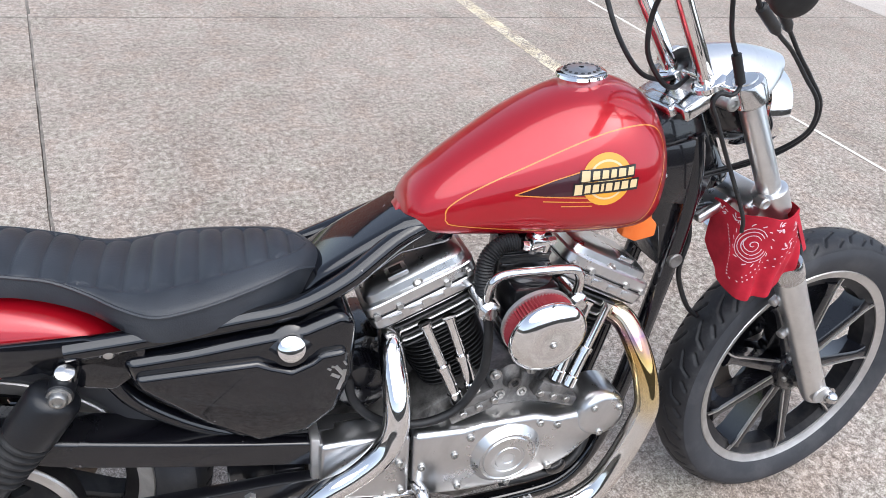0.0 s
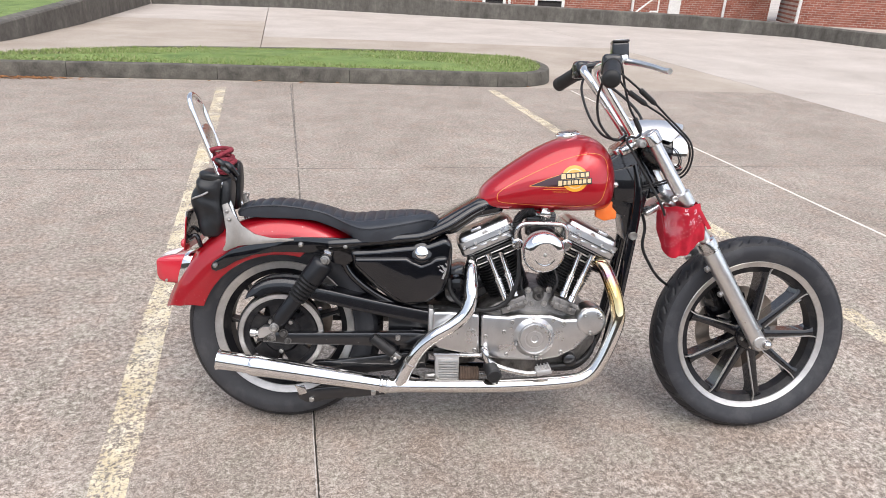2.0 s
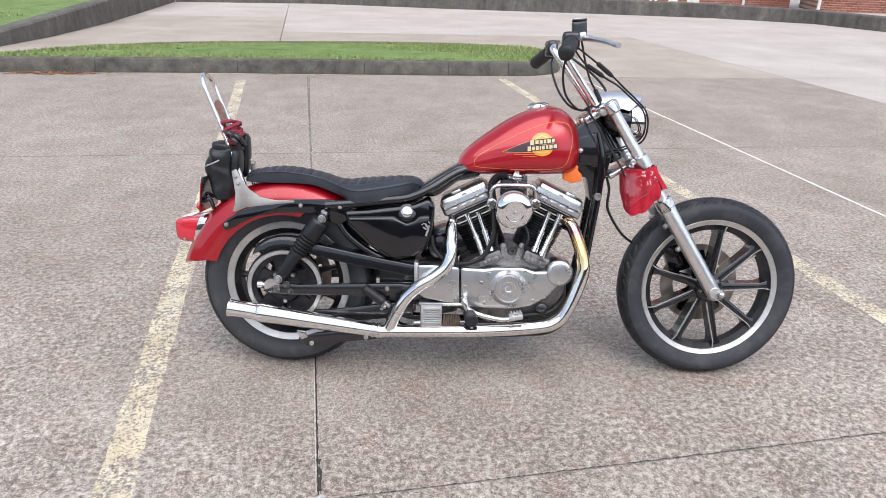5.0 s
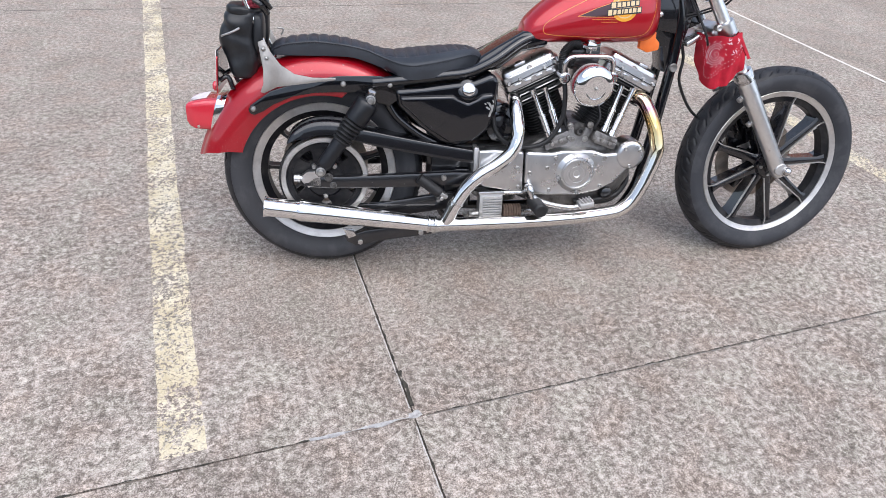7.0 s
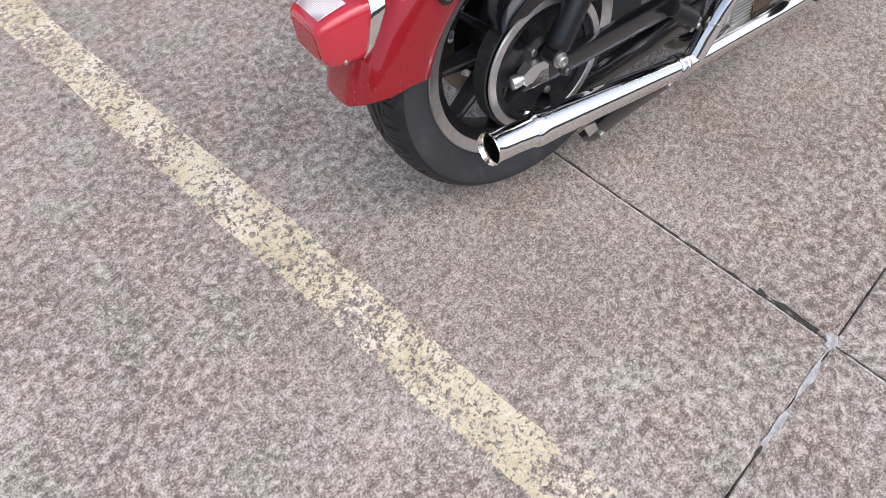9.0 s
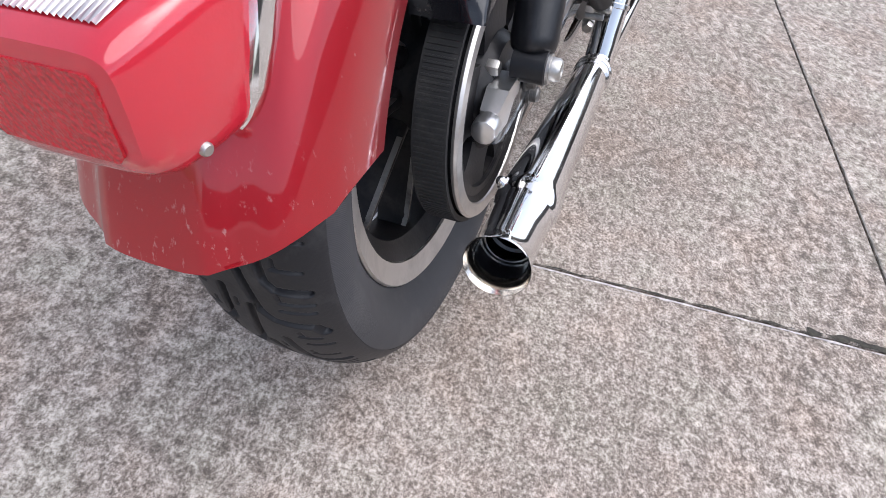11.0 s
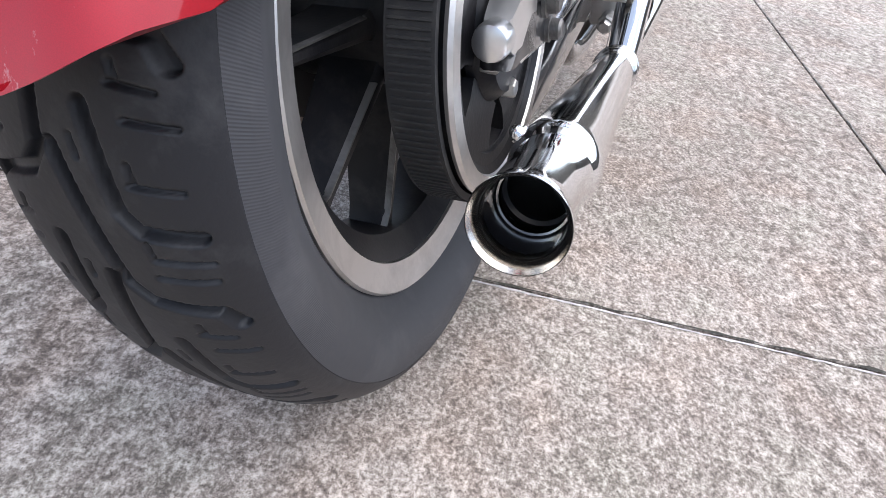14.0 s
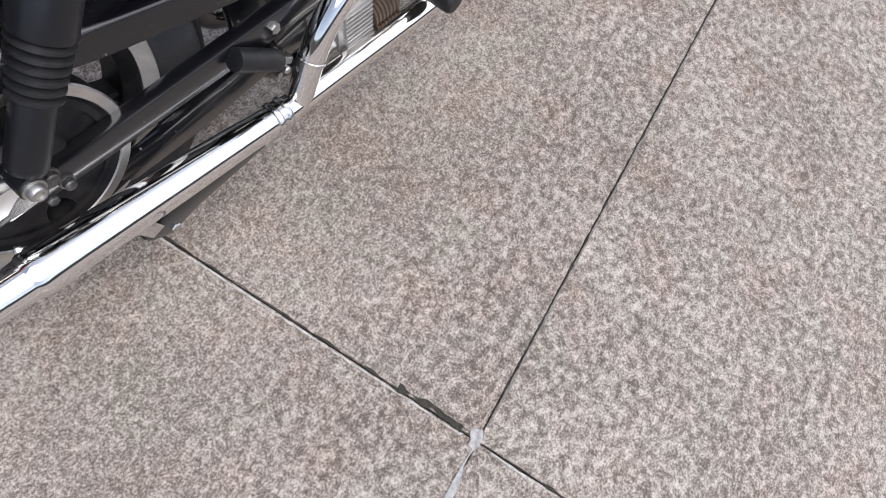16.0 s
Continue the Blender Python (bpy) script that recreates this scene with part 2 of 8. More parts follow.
def make_heat_pipe():
    """Chrome pipe, blued and gilded by heat near the port."""
    m, n, l, b = material("heat_tinted_chrome", 0.07, 1.0, (0.8, 0.78, 0.75))
    tc = n.new("ShaderNodeTexCoord")
    sep = n.new("ShaderNodeSeparateXYZ")
    l.new(tc.outputs["Object"], sep.inputs["Vector"])
    nz = noise_tex(n, l, tc.outputs["Object"], 22, 3)
    add = n.new("ShaderNodeMath")
    add.operation = "MULTIPLY_ADD"
    add.inputs[1].default_value = 0.05
    l.new(nz, add.inputs[0]), l.new(sep.outputs["Z"], add.inputs[2])
    mr = n.new("ShaderNodeMapRange")
    mr.inputs["From Min"].default_value, mr.inputs["From Max"].default_value = 0.36, 0.60
    l.new(add.outputs[0], mr.inputs["Value"])
    c = ramp(n, l, mr.outputs["Result"], [(0.14, (0.82, 0.80, 0.77)), (0.42, (0.82, 0.66, 0.36)), (0.68, (0.72, 0.46, 0.16)), (0.80, (0.38, 0.22, 0.30)), (0.92, (0.66, 0.56, 0.40))])
    l.new(c, b.inputs["Base Color"])
    return m


def make_brick():
    m, n, l, b = material("red_brick", 0.9)
    tc = n.new("ShaderNodeTexCoord")
    mp = n.new("ShaderNodeMapping")
    mp.inputs["Rotation"].default_value = (radians(90), 0, 0)
    l.new(tc.outputs["Object"], mp.inputs["Vector"])
    t = n.new("ShaderNodeTexBrick")
    t.inputs["Scale"].default_value = 1.0
    t.inputs["Brick Width"].default_value, t.inputs["Row Height"].default_value = 0.215, 0.075
    t.inputs["Mortar Size"].default_value = 0.006
    t.inputs["Color1"].default_value = (0.24, 0.075, 0.05, 1)
    t.inputs["Color2"].default_value = (0.33, 0.12, 0.085, 1)
    t.inputs["Mortar"].default_value = (0.42, 0.36, 0.32, 1)
    l.new(mp.outputs["Vector"], t.inputs["Vector"])
    a = noise_tex(n, l, tc.outputs["Object"], 3, 4)
    g = ramp(n, l, a, [(0.3, (0.8, 0.78, 0.76)), (0.7, (1.12, 1.1, 1.08))])
    l.new(mix(n, l, 1.0, t.outputs["Color"], g, "MULTIPLY"), b.inputs["Base Color"])
    bump(n, l, b, t.outputs["Fac"], -0.4, 0.006)
    return m


def make_grass():
    m, n, l, b = material("grass_blades", 0.7)
    geo = n.new("ShaderNodeNewGeometry")
    c = ramp(n, l, geo.outputs["Random Per Island"], [(0.0, (0.15, 0.21, 0.055)), (0.5, (0.25, 0.33, 0.10)), (0.8, (0.34, 0.39, 0.16)), (1.0, (0.46, 0.42, 0.25))])
    l.new(c, b.inputs["Base Color"])
    return m


def make_soil():
    return simple_stone("lawn_turf", (0.10, 0.16, 0.045), (0.20, 0.28, 0.085), 4, 0.95, 40, 0.8)


AGG = make_aggregate()
LINE = make_line_paint()
PALE = simple_stone("pale_concrete", (0.41, 0.365, 0.325), (0.55, 0.50, 0.455), 0.7, 0.85, 60, 0.2)
BUFF = simple_stone("buff_concrete", (0.34, 0.285, 0.235), (0.46, 0.405, 0.345), 0.9, 0.85, 60, 0.2)
KERB = simple_stone("weathered_kerb", (0.050, 0.046, 0.040), (0.16, 0.148, 0.125), 5, 0.92, 60, 0.6)
WALLM = make_stained_wall()
JOINT = simple_stone("joint_dirt", (0.035, 0.030, 0.026), (0.15, 0.13, 0.115), 40, 0.95)
FAR_JOINT = simple_stone("joint_silt", (0.10, 0.088, 0.076), (0.27, 0.24, 0.21), 14, 0.95)
SEAL_DIRTY = simple_stone("joint_filler", (0.11, 0.10, 0.088), (0.34, 0.315, 0.285), 70, 0.9)
MOSS = simple_stone("joint_gap_dirt", (0.022, 0.020, 0.017), (0.070, 0.064, 0.05), 60, 0.95)
SEAL = simple_stone("grey_sealant", (0.26, 0.25, 0.245), (0.56, 0.55, 0.54), 70, 0.7)
SEAM = simple_stone("pale_seam", (0.36, 0.34, 0.315), (0.66, 0.635, 0.60), 60, 0.8)
WHITE_LINE = simple_stone("white_sealant", (0.62, 0.58, 0.52), (0.8, 0.76, 0.70), 20, 0.8)
BRICK = make_brick()
GRASS = make_grass()
SOIL = make_soil()
LEAF = simple_stone("dry_leaves", (0.22, 0.09, 0.035), (0.45, 0.22, 0.09), 30, 0.9)
WHITE_PAINT = simple_stone("white_paint", (0.68, 0.68, 0.66), (0.80, 0.80, 0.78), 5, 0.5, 80, 0.1)
WOOD = simple_stone("grey_timber", (0.16, 0.13, 0.10), (0.30, 0.26, 0.21), 8, 0.9, 50, 0.5)
DARK_BOX = simple_stone("dark_sheet", (0.022, 0.024, 0.026), (0.05, 0.052, 0.055), 3, 0.6, 60, 0.1)
MAROON = simple_stone("maroon_sheet", (0.10, 0.02, 0.018), (0.16, 0.035, 0.03), 3, 0.6, 60, 0.1)
GLASSY = material("dark_window_glass", 0.06, 0.0, (0.012, 0.014, 0.016), 0.5)[0]

RED = make_paint("red_lacquer", (0.43, 0.002, 0.012), 0.40, 0.26, 0.02)
RED_DUSTY = make_paint("dusty_red_lacquer", (0.37, 0.002, 0.011), 0.38, 0.30, 0.04, 0.25)
add_scuffs(RED_DUSTY, (0.39, 0.455))
BLACK = make_paint("black_gloss", (0.003, 0.0034, 0.0055), 0.0, 0.10, 0.02, 0.25)
BLACK_SATIN = make_paint("black_satin", (0.004, 0.004, 0.006), 0.0, 0.22, 0.02, 0.16)
WHEEL_BLACK = make_rubber("dusty_wheel_paint", (0.009, 0.009, 0.011), (0.046, 0.043, 0.041), 20, 0.40, 0.45)
WHEEL_BLACK.node_tree.nodes["Principled BSDF"].inputs["Specular IOR Level"].default_value = 0.25
BLACK_DIRTY = make_paint("black_greasy_steel", (0.004, 0.0042, 0.006), 0.0, 0.30, 0.10, 0.45)
SHOCK_BLACK = make_rubber("shock_paint", (0.006, 0.0066, 0.0088), (0.026, 0.027, 0.031), 14, 0.36, 0.5)
CHROME = make_metal("chrome", (0.86, 0.855, 0.85), 0.035, 0.12, 0.0, 18)
CHROME_WORN = make_metal("worn_chrome", (0.80, 0.79, 0.78), 0.07, 0.26, 0.35, 26)
ALLOY = make_metal("polished_alloy", (0.70, 0.70, 0.705), 0.20, 0.38, 0.16, 16, (1, 1, 1), 0.2)
ALLOY_DULL = make_metal("satin_alloy", (0.62, 0.61, 0.60), 0.42, 0.62, 0.25, 22, (1, 1, 1), 0.3)
FORK_ALLOY = make_metal("polished_fork_alloy", (0.80, 0.80, 0.80), 0.22, 0.38, 0.15, 22)
ALLOY_RIM = make_metal("machined_rim", (0.66, 0.64, 0.62), 0.36, 0.52, 0.22, 40)
BRUSHED = make_metal("brushed_steel_plate", (0.50, 0.475, 0.45), 0.46, 0.62, 0.25, 26, (1, 1, 1), 0.3)
CAST = make_metal("raw_casting", (0.29, 0.28, 0.27), 0.42, 0.68, 0.65, 45, (1, 1, 1), 0.6)
STEEL = make_metal("steel_bolts", (0.55, 0.54, 0.52), 0.3, 0.5, 0.4, 60)
DISC = make_metal("brake_disc_steel", (0.42, 0.36, 0.31), 0.3, 0.5, 0.35, 30)
TIP_BROWN = make_metal("browned_chrome", (0.80, 0.75, 0.68), 0.10, 0.26, 0.25, 40)
HEAT = make_heat_pipe()
FIN = make_rubber("black_fins", (0.008, 0.008, 0.009), (0.035, 0.034, 0.033), 40, 0.5, 0.5)
TYRE = make_rubber("tyre_rubber", (0.026, 0.028, 0.034), (0.070, 0.070, 0.075), 12, 0.62, 0.48)
TYRE_RIBBED = make_ribbed_sidewall((0, 0, 0.312), 0.260, 0.288)
TYRE_TREAD = make_rubber("tread_rubber", (0.0155, 0.0160, 0.0190), (0.055, 0.055, 0.057), 26, 0.46, 0.50)
TYRE_TREAD.node_tree.nodes["Principled BSDF"].inputs["Specular IOR Level"].default_value = 0.32
RUBBER = make_rubber("hose_rubber", (0.008, 0.008, 0.009), (0.030, 0.030, 0.031), 30, 0.5, 0.5)
BELT = make_rubber("belt_rubber", (0.016, 0.016, 0.017), (0.055, 0.052, 0.048), 30, 0.7, 0.5)
VINYL = make_vinyl()
LEATHER = make_rubber("bag_leather", (0.009, 0.010, 0.012), (0.028, 0.030, 0.034), 16, 0.38, 0.5)
CLOTH = make_bandana()
CLOTH_PRINT = material("bandana_print", 0.95, 0, (0.72, 0.55, 0.60))[0]
CORD = make_rubber("red_cord", (0.20, 0.015, 0.03), (0.40, 0.08, 0.10), 120, 0.9, 0.4)
ORANGE = make_rubber("orange_plastic", (0.85, 0.16, 0.02), (0.9, 0.24, 0.05), 20, 0.5, 0.4)
PLEAT = make_rubber("red_filter_pleats", (0.30, 0.03, 0.04), (0.45, 0.12, 0.12), 60, 0.8, 0.5)
for _m in (BLACK, BLACK_SATIN):
    _p = _m.node_tree.nodes["Principled BSDF"]
    _p.inputs["Coat Weight"].default_value, _p.inputs["Specular IOR Level"].default_value = 0.9, 0.35
LENS_RED, _n, _l, _b = material("red_lens", 0.12, 0, (0.74, 0.035, 0.060), 1.0)
_b.inputs["Transmission Weight"].default_value = 0.30
_v = coords(_n, _l)
bump(_n, _l, _b, noise_tex(_n, _l, _v, 300, 1), 0.15, 0.001)
LENS_CUBES, _n2, _l2, _b2 = material("reflex_lens", 0.32, 0, (0.52, 0.012, 0.024), 0.4)
_v2 = _n2.new("ShaderNodeTexVoronoi")
_v2.inputs["Scale"].default_value = 330
_l2.new(coords(_n2, _l2), _v2.inputs["Vector"])
bump(_n2, _l2, _b2, _v2.outputs["Distance"], 0.9, 0.002)
LENS_CLEAR, _n3, _l3, _b3 = material("ribbed_clear_lens", 0.16, 0, (0.8, 0.7, 0.7), 0.8)
_w3 = _n3.new("ShaderNodeTexWave")
_w3.bands_direction = "Y"
_w3.inputs["Scale"].default_value, _w3.inputs["Distortion"].default_value = 78, 0.4
_l3.new(coords(_n3, _l3), _w3.inputs["Vector"])
# rib shading is put into the colour as pink and pale bands
_l3.new(ramp(_n3, _l3, _w3.outputs["Fac"], [(0.25, (0.50, 0.36, 0.38)), (0.6, (0.84, 0.78, 0.78))]), _b3.inputs["Base Color"])
bump(_n3, _l3, _b3, _w3.outputs["Fac"], 0.6, 0.002)
GOLD = material("gold_stripe", 0.35, 0, (0.72, 0.25, 0.045), 0.8)[0]
AMBER = material("amber_badge", 0.35, 0, (0.80, 0.36, 0.03), 0.8)[0]
CREAM = material("cream_badge", 0.35, 0, (0.72, 0.55, 0.30), 0.8)[0]
INK = material("black_ink", 0.35, 0, (0.012, 0.010, 0.010), 0.8)[0]
MAROON_INK = material("maroon_ink", 0.3, 0, (0.045, 0.008, 0.014), 0.8)[0]
PLATE_WHITE = make_paint("plate_enamel", (0.72, 0.72, 0.72), 0.0, 0.35, 0.12)
HEAD_GLASS = material("headlamp_glass", 0.05, 0.0, (0.55, 0.57, 0.6), 1.0)[0]


# ---- mesh helpers ----
V = Vector


def finish(bm, angle=36):
    bmesh.ops.recalc_face_normals(bm, faces=bm.faces)
    a = radians(angle)
    for f in bm.faces:
        f.smooth = True
    for e in bm.edges:
        if len(e.link_faces) == 2 and e.calc_face_angle(0) > a:
            e.smooth = False


def part(name, bm, mat, parent=None, label="", angle=36):
    """One mesh object from a bmesh, under a thing or a part."""
    finish(bm, angle)
    me = bpy.data.meshes.new(name)
    bm.to_mesh(me)
    bm.free()
    me.materials.append(mat)
    ob = new(name, me)
    if parent:
        ob.parent = parent
    if label:
        tagged(ob, label)
    return ob


def surface(bm, rows, close_u=False, close_v=False, cap=False):
    """Quads between rows of points."""
    vs = [[bm.verts.new(p) for p in r] for r in rows]
    nu, nv = len(vs), len(vs[0])
    for i in range(nu if close_u else nu - 1):
        for j in range(nv if close_v else nv - 1):
            a, b, c, d = vs[i][j], vs[i][(j + 1) % nv], vs[(i + 1) % nu][(j + 1) % nv], vs[(i + 1) % nu][j]
            bm.faces.new((a, b, c, d))
    if cap:
        for r in (vs[0], vs[-1]):
            bm.faces.new(r)
    return vs


def spline(pts, steps=8):
    """Catmull-Rom through the points."""
    p = [V(q) for q in pts]
    p = [2 * p[0] - p[1]] + p + [2 * p[-1] - p[-2]]
    out = []
    for i in range(1, len(p) - 2):
        for k in range(steps):
            t = k / steps
            out.append(0.5 * (2 * p[i] + (p[i + 1] - p[i - 1]) * t + (2 * p[i - 1] - 5 * p[i] + 4 * p[i + 1] - p[i + 2]) * t * t
                              + (3 * p[i] - p[i - 1] - 3 * p[i + 1] + p[i + 2]) * t ** 3))
    out.append(p[-2])
    return out


def tube(bm, pts, r, seg=14, smooth=6, cap=True, close=False):
    """A round tube along points; r is one radius or one for each given point."""
    n = len(pts)
    rad = list(r) if isinstance(r, (list, tuple)) else [r] * n
    if smooth and n > 2:
        path = spline(pts, smooth)
        rr = [rad[min(i // smooth, n - 1)] + (rad[min(i // smooth + 1, n - 1)] - rad[min(i // smooth, n - 1)]) * (i % smooth) / smooth for i in range(len(path))]
    else:
        path, rr = [V(p) for p in pts], rad
    rows, up = [], None
    for i, p in enumerate(path):
        if close:
            d = path[(i + 1) % len(path)] - path[i - 1]
        else:
            d = path[min(i + 1, len(path) - 1)] - path[max(i - 1, 0)]
        d.normalize()
        if up is None:
            up = V((0, 0, 1)) if abs(d.z) < 0.9 else V((1, 0, 0))
        up = (up - d * up.dot(d)).normalized()
        side = d.cross(up)
        rows.append([p + rr[i] * (math.cos(a) * side + math.sin(a) * up) for a in (2 * math.pi * k / seg for k in range(seg))])
    surface(bm, rows, close, True, cap and not close)


def frame_of(axis):
    d = V(axis).normalized()
    u = V((0, 0, 1)) if abs(d.z) < 0.9 else V((1, 0, 0))
    u = (u - d * u.dot(d)).normalized()
    return d, u, d.cross(u)


def lathe(bm, c, axis, profile, seg=32, cap=True, close=False, phase=0.0):
    """Turns (along, radius) pairs round an axis through c."""
    d, u, s = frame_of(axis)
    c = V(c)
    rows = [[c + d * a + r * (math.cos(t) * u + math.sin(t) * s) for t in (phase + 2 * math.pi * k / seg for k in range(seg))] for a, r in profile]
    surface(bm, rows, close, True, cap and not close)


def prism(bm, poly, y0, y1, bev=0.0, seg=2):
    """An outline in x and z, from y0 to y1, with rounded edges."""
    b2 = bmesh.new()
    lo = [b2.verts.new((x, y0, z)) for x, z in poly]
    hi = [b2.verts.new((x, y1, z)) for x, z in poly]
    n = len(poly)
    b2.faces.new(lo), b2.faces.new(hi[::-1])
    for i in range(n):
        b2.faces.new((lo[i], hi[i], hi[(i + 1) % n], lo[(i + 1) % n]))
    bmesh.ops.recalc_face_normals(b2, faces=b2.faces)
    if bev:
        es = [e for e in b2.edges if e.calc_face_angle(0) > 0.6]
        bmesh.ops.bevel(b2, geom=es, offset=bev, segments=seg, profile=0.5, affect="EDGES", clamp_overlap=True)
    merge(bm, b2)


def merge(bm, other, m=None):
    """Adds another bmesh, moved by m, and frees it."""
    if m:
        bmesh.ops.transform(other, matrix=m, verts=other.verts)
    me = bpy.data.meshes.new("tmp")
    other.to_mesh(me)
    other.free()
    bm.from_mesh(me)
    bpy.data.meshes.remove(me)


def box(bm, c, size, bev=0.0, rot=(0, 0, 0), seg=2):
    b2 = bmesh.new()
    bmesh.ops.create_cube(b2, size=1.0, matrix=Matrix.Diagonal((*size, 1)))
    if bev:
        bmesh.ops.bevel(b2, geom=b2.edges[:], offset=bev, segments=seg, profile=0.5, affect="EDGES", clamp_overlap=True)
    merge(bm, b2, pose(*c, *rot))


def hexbolt(bm, c, axis, r=0.008, h=0.007):
    lathe(bm, c, axis, [(0, r), (h * 0.8, r), (h, r * 0.8)], 6)


def acorn(bm, c, axis, r=0.011, h=0.02):
    lathe(bm, c, axis, [(-0.002, r * 1.4), (0.002, r * 1.4), (0.002, r), (h * 0.45, r), (h * 0.7, r * 0.85), (h * 0.92, r * 0.5), (h, r * 0.1)], 12)


def interp(x, table):
    """Smooth value from a table of (x, value)."""
    if x <= table[0][0]:
        return table[0][1]
    for i in range(len(table) - 1):
        x0, v0 = table[i]
        x1, v1 = table[i + 1]
        if x <= x1:
            vm = table[i - 1] if i else (2 * x0 - x1, 2 * v0 - v1)
            vp = table[i + 2] if i + 2 < len(table) else (2 * x1 - x0, 2 * v1 - v0)
            m0 = (v1 - vm[1]) / (x1 - vm[0]) * (x1 - x0)
            m1 = (vp[1] - v0) / (vp[0] - x0) * (x1 - x0)
            t = (x - x0) / (x1 - x0)
            return (2 * t ** 3 - 3 * t * t + 1) * v0 + (t ** 3 - 2 * t * t + t) * m0 + (-2 * t ** 3 + 3 * t * t) * v1 + (t ** 3 - t * t) * m1
    return table[-1][1]


# ---- the car park: ground, pavement, markings, kerbs ----
def empty(name, m=None, label="", category="", group="", kind=""):
    ob = new(name)
    if m:
        ob.matrix_world = m
    ob.empty_display_size = 0.1
    return tagged(ob, label, category, group, kind)


def slab_mesh(quad, z0, z1, bev=0.002, wob=0.0):
    """A slab with slightly ragged, rounded edges."""
    pts = []
    for (ax, ay), (bx, by) in zip(quad, quad[1:] + quad[:1]):
        n = max(1, int(math.hypot(bx - ax, by - ay) / 0.025)) if wob else 1
        for k in range(n):
            x, y = ax + (bx - ax) * k / n, ay + (by - ay) * k / n
            w = wob * (noise.noise(V((x * 14, y * 14, 0.3))) + 0.7 * noise.noise(V((x * 55, y * 55, 1.7)))) if k else 0
            dx, dy = (by - ay), -(bx - ax)
            ll = math.hypot(dx, dy)
            pts.append((x - abs(w) * dx / ll, y - abs(w) * dy / ll))
    bm = bmesh.new()
    lo = [bm.verts.new((x, y, z0)) for x, y in pts]
    mid = [bm.verts.new((x, y, z1 - bev)) for x, y in pts]
    cx, cy = sum(p[0] for p in quad) / 4, sum(p[1] for p in quad) / 4
    hi = []
    for x, y in pts:
        d = V((cx - x, cy - y)).normalized() * bev * 1.2
        hi.append(bm.verts.new((x + d.x, y + d.y, z1)))
    bm.faces.new(hi)
    bm.faces.new(lo[::-1])
    n = len(pts)
    for i in range(n):
        k = (i + 1) % n
        bm.faces.new((lo[i], lo[k], mid[k], mid[i]))
        bm.faces.new((mid[i], mid[k], hi[k], hi[i]))
    return bm


